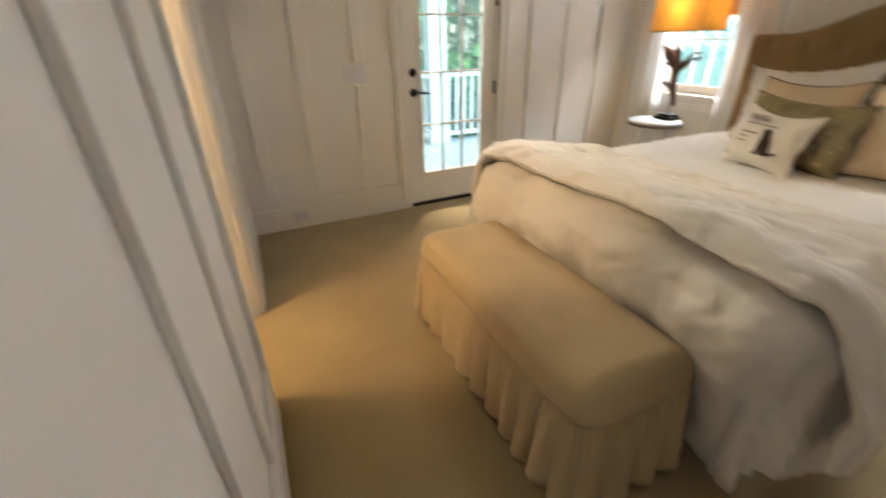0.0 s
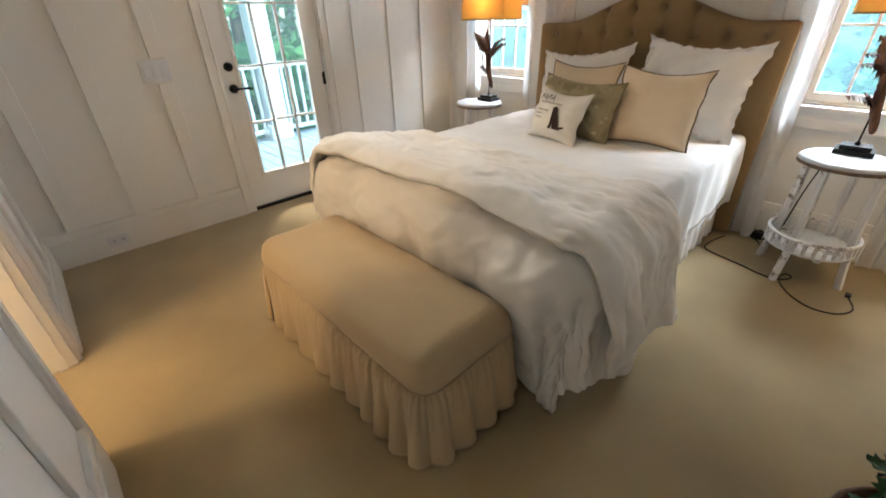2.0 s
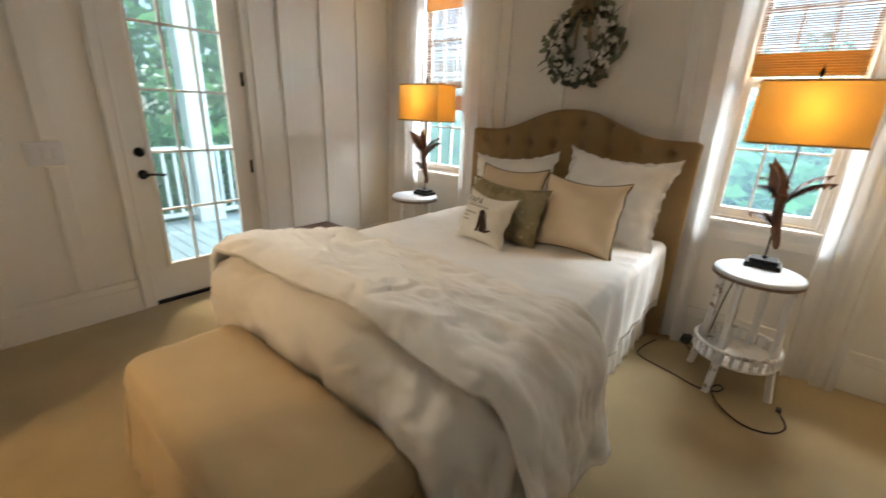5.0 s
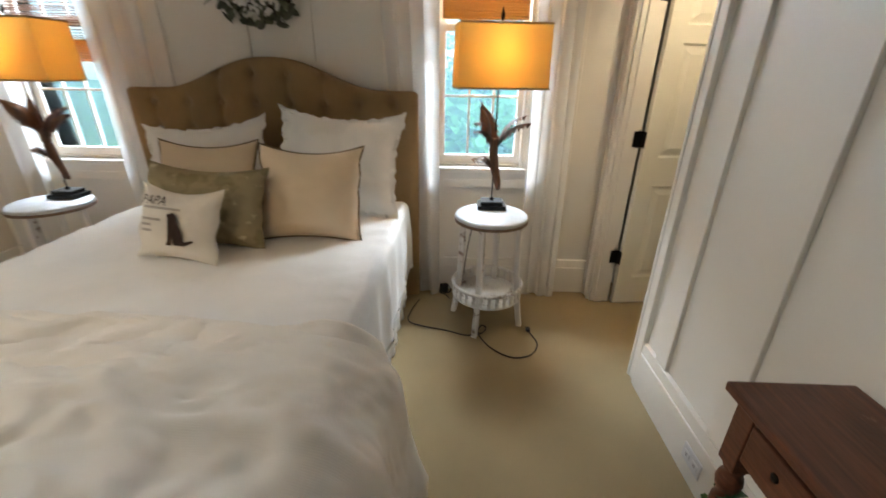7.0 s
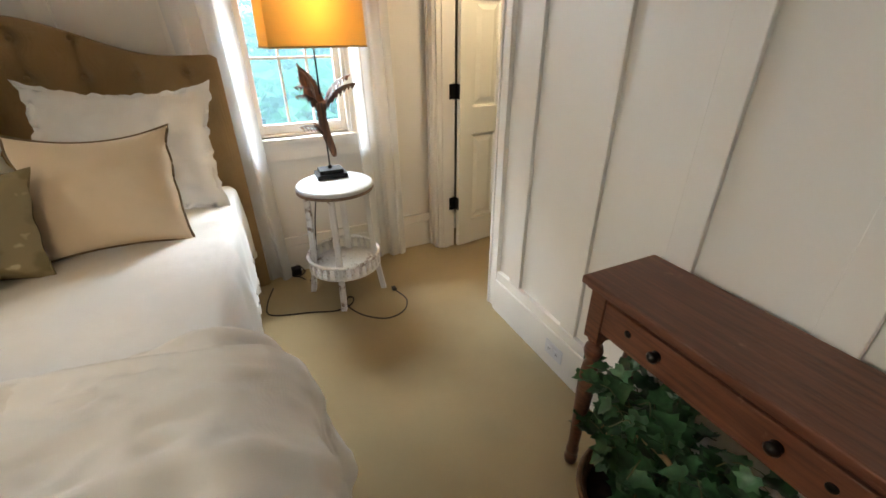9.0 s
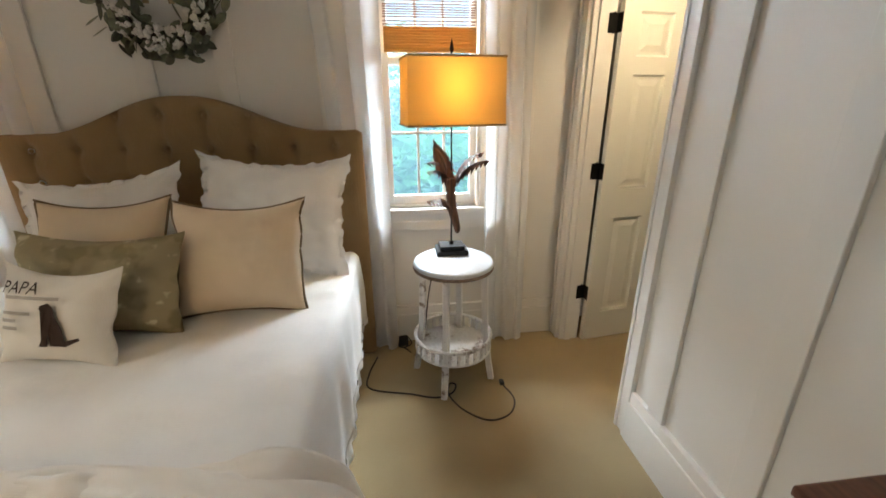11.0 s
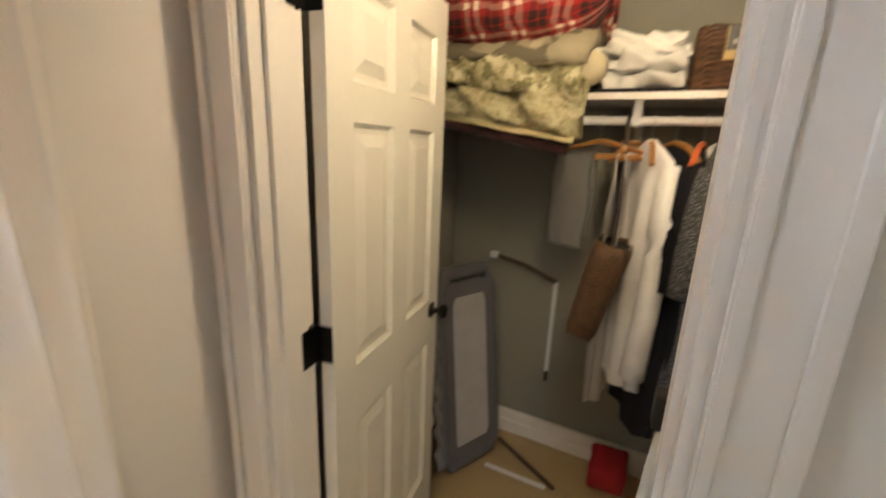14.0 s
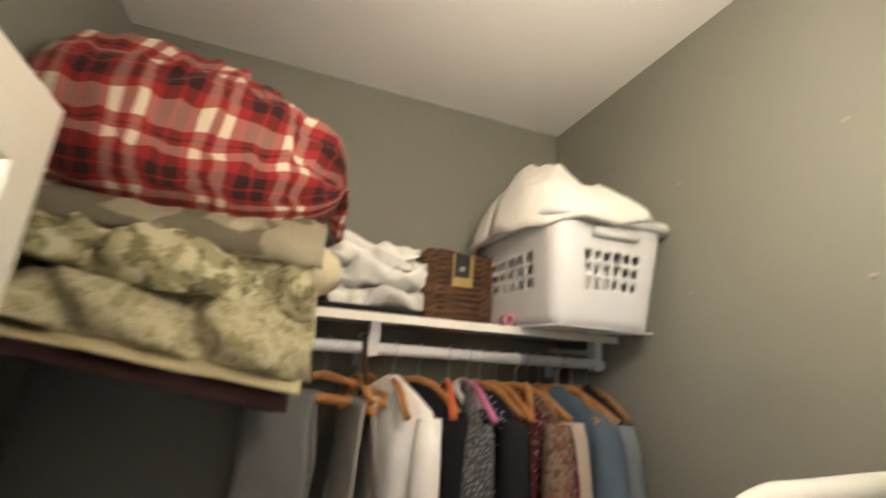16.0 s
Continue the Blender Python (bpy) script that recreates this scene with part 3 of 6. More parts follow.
def outlet(m, label):
    o = thing("wall_outlet", label, "outlet", m)
    part("plate", box((-0.058, -0.006, -0.036), (0.058, 0, 0.036), 0.003), WHITEPL, o)
    for x in (-0.026, 0.026):
        sock = part("socket", box((x - 0.017, -0.009, -0.014), (x + 0.017, -0.005, 0.014), 0.003), WHITEPL, o)
        part("slot", boxes([((x - 0.008, -0.0096, -0.005), (x + 0.006, -0.0088, -0.003)), ((x - 0.008, -0.0096, 0.003), (x + 0.006, -0.0088, 0.005))]), BLACKP, sock)
    return o


outlet(pose(0.30, N - 0.028, 0.10), "white horizontal outlet set in the north baseboard")
outlet(pose(2.075, S + 0.028, 0.11, 0, 0, 180), "white horizontal outlet set in the south baseboard")
outlet(pose(E - 0.028, 0.28, 0.10, 0, 0, -90), "white outlet in the baseboard beside the bed")


# ---- windows ----
def window(name, y0, y1, label):
    w = structure(thing(name, label, "window"), label, "window")
    x0, x1 = E + 0.045, E + 0.085
    f = 0.035
    part("window_frame", boxes([((E, y0 - 0.001, WZ0), (E + TH, y0 + 0.014, WZ1)), ((E, y1 - 0.014, WZ0), (E + TH, y1 + 0.001, WZ1)), ((E, y0, WZ1 - 0.014), (E + TH, y1, WZ1 + 0.001)), ((E + 0.02, y0, WZ0 - 0.001), (E + TH, y1, WZ0 + 0.014))]), TRIM, w)
    zm = (WZ0 + WZ1) / 2
    for za, zb, dx in ((WZ0 + 0.014, zm + 0.02, 0.0), (zm - 0.02, WZ1 - 0.014, 0.03)):
        a, b = x0 + dx, x0 + dx + 0.028
        sash = part("sash", boxes([((a, y0 + 0.014, za), (b, y0 + 0.014 + f, zb)), ((a, y1 - 0.014 - f, za), (b, y1 - 0.014, zb)), ((a, y0 + 0.014 + f, za), (b, y1 - 0.014 - f, za + 0.055)), ((a, y0 + 0.014 + f, zb - f), (b, y1 - 0.014 - f, zb))], 0.003), TRIM, w)
        ya, yb, zc, zd = y0 + 0.014 + f, y1 - 0.014 - f, za + 0.055, zb - f
        for k in (1, 2):
            y = ya + (yb - ya) * k / 3
            part("muntin", box((a + 0.006, y - 0.007, zc), (b - 0.004, y + 0.007, zd), 0.002), TRIM, sash)
        part("muntin", box((a + 0.005, ya, (zc + zd) / 2 - 0.007), (b - 0.003, yb, (zc + zd) / 2 + 0.007), 0.002), TRIM, sash)
        for i in range(3):
            for k in range(2):
                o = part("pane", box((a + 0.012, ya + (yb - ya) * i / 3 + 0.004, zc + (zd - zc) * k / 2 + 0.004), (a + 0.016, ya + (yb - ya) * (i + 1) / 3 - 0.004, zc + (zd - zc) * (k + 1) / 2 - 0.004)), GLASS, sash)
                o.visible_shadow = False
    # added sheet outside the sashes, only to haze the garden
    part("insect_screen", box((E + 0.112, y0 + 0.016, WZ0 + 0.016), (E + 0.114, y1 - 0.016, WZ1 - 0.016)), HAZE, w, "thin grey sheet added to haze the view outside")
    part("window_sill", box((E - 0.035, y0 - 0.06, WZ0 - 0.028), (E + 0.05, y1 + 0.06, WZ0), 0.006), TRIM, w)
    part("apron", box((E - 0.018, y0 - 0.04, WZ0 - 0.085), (E, y1 + 0.04, WZ0 - 0.029), 0.004), TRIM, w)
    for ya, yb in ((y0 - 0.085, y0 - 0.004), (y1 + 0.004, y1 + 0.085)):
        part("side_casing", box((E - 0.018, ya, WZ0), (E, yb, WZ1), 0.004), TRIM, w)
    part("head_casing", box((E - 0.020, y0 - 0.095, WZ1 + 0.001), (E, y1 + 0.095, WZ1 + 0.095), 0.004), TRIM, w)
    return w


window("window_1", SWY0, SWY1, "white sash window beside the closet corner")
window("window_2", NWY0, NWY1, "white sash window in the north corner")


def blind(y0, y1, bottom, label):
    """Woven cane shade: a valance, thin slats on cords, and a folded stack at the foot."""
    b = thing("woven_blind", label, "window blind", pose(E + 0.012, (y0 + y1) / 2, 0), "woven blinds")
    h = (y1 - y0) / 2 - 0.018
    part("headrail", box((0.004, -h, WZ1 - 0.045), (0.03, h, WZ1 - 0.016), 0.003), BAMBOOD, b)
    strip = mesh_of("cane_strip", box((-0.006, -h, -0.0135), (0.002, h, 0), 0.002, None, 1), BAMBOO)
    z = WZ1 - 0.02
    while z > 2.285:
        piece("cane_strip", strip, b, pose(0, 0, z))
        z -= 0.015
    slat = mesh_of("slat", box((-0.003, -h, -0.0036), (0.003, h, 0.0036), 0.001, seg=1), BAMBOOD)
    z = 2.285
    k = 0
    while z > bottom + 0.115:
        piece("slat", slat, b, pose(0.010 + 0.001 * (k % 2), 0, z, 0, random.uniform(-8, 8), 0) @ pose(0, 0, 0, random.uniform(-0.25, 0.25)))
        z -= random.choice((0.011, 0.012, 0.015, 0.019, 0.011))
        k += 1
    fold = mesh_of("hem_strip", box((-0.014, -h, -0.0125), (0.014, h, 0), 0.003, None, 1), BAMBOO)
    z = bottom + 0.115
    k = 0
    while z > bottom:
        piece("hem_strip", fold, b, pose(-0.004 * (k % 3), 0, z))
        z -= 0.0135
        k += 1
    for y in (-0.72 * h, -0.25 * h, 0.25 * h, 0.72 * h):
        for dy in (-0.006, 0.006):
            part("cord", tube([(0.007, y + dy, bottom + 0.1), (0.007, y + dy, 2.30)], 0.0011, 5), BAMBOOD, b)
    return b


blind(SWY0 + 0.012, SWY1 - 0.012, 1.705, "woven cane blind half lowered over a sash window")
blind(NWY0 + 0.012, NWY1 - 0.012, 1.46, "woven cane blind lowered further over a sash window")


def curtain(y0, y1, yb0, yb1, tie, label, seed):
    """A sheer panel in soft folds from the rod to the floor; it narrows a little half way down."""
    c = thing("sheer_curtain", label, "curtain", None, "sheer curtains")

    def f(u, v):
        z = 2.55 - v * 2.538
        a, b = y0 + (yb0 - y0) * v ** 0.8, y1 + (yb1 - y1) * v ** 0.8
        w = 1 - tie * math.sin(math.pi * min(1, v * 1.15)) ** 2
        mid = (a + b) / 2
        y = mid + (a + (b - a) * u - mid) * w
        fold = math.sin(u * 21 + 1.6 * wob(v * 1.5, seed) + seed) * (0.011 + 0.006 * wob(u * 4, seed)) + math.sin(u * 9 + seed * 2 + v * 1.0) * 0.016
        return Vector((E - 0.085 + fold * (0.8 + 0.5 * v) + 0.02 * wob(u * 3, v * 3, seed) - 0.015 * v, y + 0.010 * math.cos(u * 24 + seed), z))
    part("panel", sheet(f, 90, 40), CURTAIN, c, "", True)
    return c


curtain(0.215, 0.60, 0.20, 0.43, 0.06, "sheer white curtain panel beside the headboard", 1.3)
curtain(-0.55, -0.25, -0.58, -0.33, 0.05, "sheer white curtain panel in the closet corner", 4.1)
curtain(1.86, 2.26, 1.86, 2.16, 0.06, "sheer white curtain panel beside the headboard", 7.7)
curtain(2.66, 3.10, 2.72, 3.12, 0.05, "sheer white curtain panel in the north corner", 2.2)
for ya, yb in ((-0.62, 0.70), (1.82, 3.2)):
    rod = thing("curtain_rod", "thin dark metal curtain rod above the window", "curtain rod", None, "curtain rods")
    part("rod", tube([(E - 0.085, ya, 2.555), (E - 0.085, yb, 2.555)], 0.009, 10), BLACK, rod, "", True)
    for y in (ya + 0.03, yb - 0.03):
        part("bracket", tube([(E, y, 2.555), (E - 0.085, y, 2.555)], 0.006, 8), BLACK, rod)


# ---- bed ----
BY = 1.178
bed = thing("bed", "upholstered bed with an arched brown tufted headboard", "bed")


def arch(y):
    u = abs(y - BY) / 0.8405
    if u > 0.97:
        return 1.322 - 0.012 * ((u - 0.97) / 0.03) ** 2
    k = 0.5 + 0.5 * math.cos(math.pi * min(1.0, max(0.0, (u - 0.02) / 0.74)))
    return 1.325 + 0.168 * k


BUTTONS = [(BY + d, z) for z, cols in ((1.405, (-0.3, -0.1, 0.1, 0.3)), (1.25, (-0.7, -0.5, -0.3, -0.1, 0.1, 0.3, 0.5, 0.7)), (1.095, (-0.7, -0.5, -0.3, -0.1, 0.1, 0.3, 0.5, 0.7))) for d in cols]


def headface(u, v):
    y = BY + 0.8405 * (2 * u - 1)
    z = 0.02 + v * (arch(y) - 0.02)
    edge = min(1.0, min(u, 1 - u) / 0.03, (1 - v) / 0.03)
    x = 3.395 + 0.018 * (1 - math.sqrt(max(0, edge)))
    for by, bz in BUTTONS:
        d = math.hypot(y - by, z - bz)
        x += 0.030 * math.exp(-(d / 0.026) ** 2) + 0.016 * math.exp(-(d / 0.07) ** 2) + 0.008 * math.exp(-((y - by) / 0.012) ** 2) * math.exp(-((z - bz) / 0.10) ** 2)
    return Vector((x, y, z))


head = part("headboard", sheet(headface, 140, 110), BROWNLIN, bed, "arched tufted headboard in brown linen", True)
bm = bmesh.new()
ys = [BY + 0.8405 * (2 * k / 60 - 1) for k in range(61)]
front = [bm.verts.new((3.413, y, arch(y))) for y in ys]
back = [bm.verts.new((3.492, y, arch(y))) for y in ys]
low = [bm.verts.new((3.492, y, 0.02)) for y in ys]
for k in range(60):
    bm.faces.new((front[k], front[k + 1], back[k + 1], back[k]))
    bm.faces.new((back[k], back[k + 1], low[k + 1], low[k]))
for k in (0, 60):
    a = bm.verts.new((3.413, ys[k], 0.02))
    bm.faces.new((front[k], back[k], low[k], a))
bmesh.ops.recalc_face_normals(bm, faces=bm.faces)
part("headboard_back", bm, BROWNLIN, head)
but_me = mesh_of("button", lathe([(0.001, 0.0), (0.010, 0.001), (0.012, 0.004), (0.008, 0.008), (0.001, 0.009)], 12), BROWNLIN, True)
for by, bz in BUTTONS:
    piece("button", but_me, head, pose(3.428, by, bz, 0, -90, 0))
part("mattress", box((1.42, BY - 0.745, 0.34), (3.40, BY + 0.745, 0.66), 0.05, seg=4), LINEN, bed, "white mattress", True)
part("box_spring", box((1.43, BY - 0.735, 0.14), (3.39, BY + 0.735, 0.335), 0.02), LINEN, bed)
leg_me = mesh_of("leg", lathe([(0.022, 0), (0.03, 0.14)], 12), BLACKP)
for x, y in ((1.55, BY - 0.62), (1.55, BY + 0.62), (3.25, BY - 0.62), (3.25, BY + 0.62)):
    piece("leg", leg_me, bed, Matrix.Translation((x, y, 0)))


def skirt(path, z0, z1, pleats, flare, seed=0.0):
    """A gathered strip of cloth that hangs along a path of (x, y, nx, ny)."""
    n = (len(path) - 1) * 8

    def f(u, v):
        s = u * (len(path) - 1)
        i = min(int(s), len(path) - 2)
        t = s - i
        p = [path[i][k] * (1 - t) + path[i + 1][k] * t for k in range(4)]
        g = math.sin(u * pleats * 2 * math.pi + 1.5 * wob(u * 9, seed)) * (0.35 + 0.65 * wob(u * pleats * 0.7, seed + 5) + 0.3)
        out = flare * (v ** 0.7) * (0.6 + g * 0.55)
        edge = 0.008 * math.sin(u * pleats * 6.28 * 0.5) * v
        return Vector((p[0] + p[2] * out, p[1] + p[3] * out, z1 + (z0 - z1) * v + edge))
    return sheet(f, n, 12)


def perimeter(x0, x1, y0, y1, r, sides="wsen", steps=60):
    """Points and outward normals round a rounded rectangle."""
    out = []
    corners = [(x0 + r, y1 - r, 180, 90), (x1 - r, y1 - r, 90, 0), (x1 - r, y0 + r, 0, -90), (x0 + r, y0 + r, -90, -180)]
    for cx, cy, a0, a1 in corners:
        for k in range(7):
            a = radians(a0 + (a1 - a0) * k / 6)
            out.append((cx + r * math.cos(a), cy + r * math.sin(a), math.cos(a), math.sin(a)))
    out.append(out[0])
    fine = []
    for a, b in zip(out, out[1:]):
        d = math.hypot(b[0] - a[0], b[1] - a[1])
        m = max(1, int(d / 0.03))
        for k in range(m):
            t = k / m
            fine.append(tuple(a[j] * (1 - t) + b[j] * t for j in range(4)))
    fine.append(out[-1])
    return fine


thick(part("bed_skirt", skirt(perimeter(1.44, 3.38, BY - 0.735, BY + 0.735, 0.04), 0.012, 0.335, 60, 0.030, 3.0), LINEN, bed, "white gathered bed skirt", True), 0.003)


def drape(x_head, x_foot, half, over_foot, over_side, top, puff, rho, out, wave, seed, nx=70, ny=90):
    """Cloth laid over the bed: flat on top, rounded over the foot and the sides, coned at the corners."""
    lx, ly = (x_head - x_foot) + over_foot, half + over_side

    def f(u, v):
        p, q = u * lx, (2 * v - 1) * ly
        dx, dq = max(0.0, p - (x_head - x_foot)), max(0.0, abs(q) - half)
        r = math.hypot(dx, dq)
        ax, aq = (dx / r, dq / r) if r > 1e-6 else (0.0, 0.0)
        drop = math.sqrt(r * r + rho * rho) - rho
        sway = out * (1 - math.exp(-r / 0.09))
        ang = math.atan2(dq, dx + 1e-6)
        along = p * 7.0 if dq > dx else q * 7.0
        fold = wave * min(1, r / 0.25) * (math.sin(along * 2.2 + seed + 2 * wob(along * 0.3, seed)) + 0.7 * math.sin(along * 4.1 + seed * 2)) * 0.5
        fold += 0.5 * wave * min(1, r / 0.3) * math.sin(ang * 6 + seed) * (1 if dx > 0.03 and dq > 0.03 else 0)
        x = x_head - min(p, x_head - x_foot) - ax * (sway + fold) - (min(r, rho) * 0.5 * ax)
        y = BY + math.copysign(1, q) * (min(abs(q), half) + aq * (sway + fold) + min(r, rho) * 0.5 * aq)
        big = wob(p * 2.6, q * 2.2, seed, 1.0) * 0.55 + wob(p * 6, q * 5, seed + 9) * 0.30 + (0.5 - abs(wob(p * 9 + 2 * wob(q * 3, p), q * 4, seed + 4))) * 0.34 + wob(p * 22, q * 18, seed + 2) * 0.08
        z = top + puff * (0.6 + big) - drop
        x += 0.30 * puff * wob(p * 5, q * 5, seed + 20)
        y += 0.25 * puff * wob(p * 5, q * 5, seed + 30) if r > 0.02 else 0
        return Vector((x, y, max(z, 0.01 + 0.02 * abs(wob(p * 9, q * 9, 3)))))
    return sheet(f, nx, ny)


coverlet = thing("coverlet", "white cotton coverlet spread smoothly over the mattress", "bedding")
spread = part("cloth", drape(3.37, 1.46, 0.735, 0.10, 0.46, 0.672, 0.030, 0.06, 0.022, 0.016, 1.0, 90, 110), COVERLET, coverlet, "", True)
thick(spread, 0.006)
rows_ = [[spread.data.vertices[i * 111 + j].co.copy() for i in range(91)] for j in (0, 110)]
for row in rows_:
    part("scalloped_hem", sheet(lambda u, v: row[int(u * 90 + 0.5)] + Vector((0, (0.004 + 0.006 * math.sin(u * 150)) * math.copysign(1, row[0].y - BY), 0.004 - 0.030 * v - 0.008 * v * abs(math.sin(u * 75)))), 90, 3), COVERLET, coverlet, "embroidered scalloped hem", True)


def comforter(x_head, x_foot, half, over_foot, over_side, top, radius, tuck, lift, wave, puff, seed, back=0.0, curl=0.0, bow=0.0):
    """A filled cover: flat on the bed, rolled over the foot and the sides in one soft arc, then hanging."""
    L0 = x_head - x_foot
    arc = radius * math.pi / 2

    def f(u, v):
        w = abs(2 * v - 1)
        q = (2 * v - 1) * (half + over_side)
        L = L0 + bow * (min(abs(q) / half, 1.0) ** 2 - 0.3) + 0.5 * bow * wob(q * 2.2, seed)
        start = back * max(0.0, (w * (half + over_side) / half - 0.35) / 0.65) ** 1.3 if w * (half + over_side) < half else back
        p = start + u * (L + over_foot - start)
        dx, dq = max(0.0, p - L), max(0.0, abs(q) - half)
        r = (dx ** 4 + dq ** 4) ** 0.25
        e = math.hypot(dx, dq)
        ax, aq = (dx / e, dq / e) if e > 1e-6 else (0.0, 0.0)
        lean_ = -tuck * ax + 0.12 * aq
        if r < arc:
            out, down = radius * math.sin(r / radius), radius * (1 - math.cos(r / radius))
        else:
            out, down = radius + lean_ * (r - arc), radius + (r - arc)
        along = (L - min(p, L)) + 0.35 * math.atan2(dx, dq + 1e-9) * (e > 0) + (half - min(abs(q), half))
        hang = min(1.0, r / 0.40) ** 1.5
        fold = wave * hang * (math.sin(along * 15 + seed + 3 * wob(along * 1.2, seed)) + 0.6 * math.sin(along * 31 + seed * 2 + 2 * wob(r * 3, seed)))
        out += fold
        wx, wy = p + 0.06 * wob(p * 4, q * 4, seed + 40), q + 0.06 * wob(p * 4, q * 4, seed + 50)
        soft = 0.9 * wob(p * 2.6, q * 2.0, seed) + 0.9 * (0.2 - abs(wob(wx * 4.5, wy * 3.0, seed + 4))) + 0.36 * (0.2 - abs(wob(wx * 13, wy * 9, seed + 2))) + 0.10 * wob(p * 24, q * 20, seed + 2)
        rim = min(1.0, u / 0.09) if curl else 1.0
        rim = math.sqrt(max(0.0, 1 - (1 - rim) ** 2))
        n_out = puff * soft * (0.35 + 0.65 * rim)
        z = top + lift * min(1.0, max(0.0, p / L)) ** 1.5 - down + n_out * (1 - min(1.0, r / arc) * 0.8) - curl * (1 - rim)
        out += n_out * min(1.0, r / arc)
        x = x_head - min(p, L) - ax * out
        y = BY + math.copysign(1, q) * (min(abs(q), half) + aq * out)
        return Vector((x, y, max(z, 0.012 + 0.012 * abs(wob(p * 9, q * 9, 3)))))
    return f


duvet = thing("duvet", "ivory duvet folded back over the foot of the bed", "duvet")
thick(part("under_layer", sheet(comforter(1.96, 1.38, 0.71, 0.80, 0.66, 0.735, 0.165, 0.16, 0.005, 0.016, 0.050, 5.0, bow=0.03), 120, 190), DUVETM, duvet, "lower layer that hangs to the carpet", True), 0.02)
thick(part("folded_layer", sheet(comforter(2.00, 1.375, 0.75, 0.115, 0.60, 0.738, 0.175, 0.0, 0.070, 0.015, 0.052, 12.0, back=0.11, curl=0.040, bow=0.07), 110, 210), QUILTED, duvet, "thick folded upper layer", True), 0.032)


# ---- pillows ----
def pillow(w, h, t, ear=0.0, sag=0.02, seed=0.0, n=34, flange=0.0, crease=0.012):
    """A stuffed cushion in the x (width) and z (height) plane, thick along y, its foot at z = 0."""
    bm = bmesh.new()

    def side(s):
        def f(u, v):
            a, b = 2 * u - 1, 2 * v - 1
            ex = 1 - 0.05 * (1 - b * b) + ear * (abs(a * b)) ** 3
            ez = 1 - 0.07 * (1 - a * a) + ear * (abs(a * b)) ** 3
            k = 1 - flange
            ra, rb = min(1, abs(a) / k), min(1, abs(b) / k)
            thick_ = max(0.0, (1 - ra ** 2.6)) ** 0.55 * max(0.0, (1 - rb ** 2.6)) ** 0.55
            wr = crease * (wob(a * 2.5, b * 2.5, seed) + 0.5 * wob(a * 6, b * 6, seed + 3)) * (0.3 + thick_)
            rip = 0.012 * flange * 6 * math.sin(a * 17 + seed) * (1 if rb >= 1 else 0) + 0.012 * flange * 6 * math.sin(b * 15 + seed) * (1 if ra >= 1 else 0)
            if flange:
                ex += (0.011 * math.sin(b * 23 + seed) + 0.010 * math.sin(b * 37 + seed * 2) + 0.012 * wob(b * 6, seed)) * abs(a) ** 6
                ez += (0.011 * math.sin(a * 25 + seed) + 0.010 * math.sin(a * 39) + 0.012 * wob(a * 6, seed)) * abs(b) ** 6
                wr += crease * 0.9 * (0.25 - abs(wob(a * 3.2 + b, b * 2.4 - a, seed + 9)))
            zz = (b * ez * 0.5 + 0.5) * h
            return Vector((a * ex * w / 2 + 0.02 * wob(b * 2, seed), s * (t / 2 * thick_ + wr) + rip, zz - sag * (b > 0) * (1 - a * a) * abs(b)))
        return f
    sheet(side(-1), n, n, bm, uv=(w, h))
    sheet(side(1), n, n, bm, uv=(w, h))
    bmesh.ops.remove_doubles(bm, verts=bm.verts, dist=0.0008)
    bmesh.ops.recalc_face_normals(bm, faces=bm.faces)
    return bm


def pillow_rim(w, h, ear, sag, seed, r, n=30):
    pts = []
    for k in range(4 * n):
        s, t = divmod(k, n)
        q = 2 * t / n - 1
        a, b = ((q, -1), (1, q), (-q, 1), (-1, -q))[s]
        ex = 1 - 0.05 * (1 - b * b) + ear * (abs(a * b)) ** 3
        ez = 1 - 0.07 * (1 - a * a) + ear * (abs(a * b)) ** 3
        zz = (b * ez * 0.5 + 0.5) * h
        pts.append((a * ex * w / 2 + 0.02 * wob(b * 2, seed), 0, zz - sag * (b > 0) * (1 - a * a) * abs(b)))
    return tube(pts, r, 6, closed=True)


def put_pillow(name, label, m, w, h, t, material, piping=None, **kw):
    p = thing(name, label, "pillow", m)
    part("cushion", pillow(w, h, t, **kw), material, p, "", True)
    if piping:
        part("piping", pillow_rim(w, h, kw.get("ear", 0), kw.get("sag", 0.02), kw.get("seed", 0), 0.0055), piping, p, "taupe corded piping", True)
    return p


# the pillows face west (local -y towards the foot of the bed), lean back against the headboard
def lean(x, y, z, back, turn=0.0, tilt=0.0):
    return pose(x, y, z, 0, 0, -90 + turn) @ pose(0, 0, 0, -back, 0, 0) @ pose(0, 0, 0, 0, tilt, 0)


TOPZ = 0.702
put_pillow("white_pillow", "large white linen pillow with ruffled edges against the headboard", lean(3.06, 0.765, TOPZ, 22, 0, 3), 0.66, 0.56, 0.19, LINEN, ear=0.07, seed=2.0, flange=0.10, crease=0.013)
put_pillow("white_pillow", "large white linen pillow behind the tan cushion", lean(3.06, 1.46, TOPZ - 0.03, 24, 0, -6), 0.66, 0.53, 0.19, LINEN, ear=0.07, seed=8.0, flange=0.10, crease=0.013)
put_pillow("tan_cushion", "square tan cotton cushion with dark corded piping", lean(2.72, 0.79, TOPZ - 0.004, 24, 3, 1), 0.47, 0.435, 0.17, TANPIL, PIPING, ear=0.05, seed=4.0, crease=0.004)
put_pillow("tan_cushion", "square tan cotton cushion with piping behind the olive one", lean(2.86, 1.36, TOPZ - 0.004, 22, -2, -1), 0.50, 0.425, 0.15, TANPIL, PIPING, ear=0.05, seed=6.0, crease=0.004)
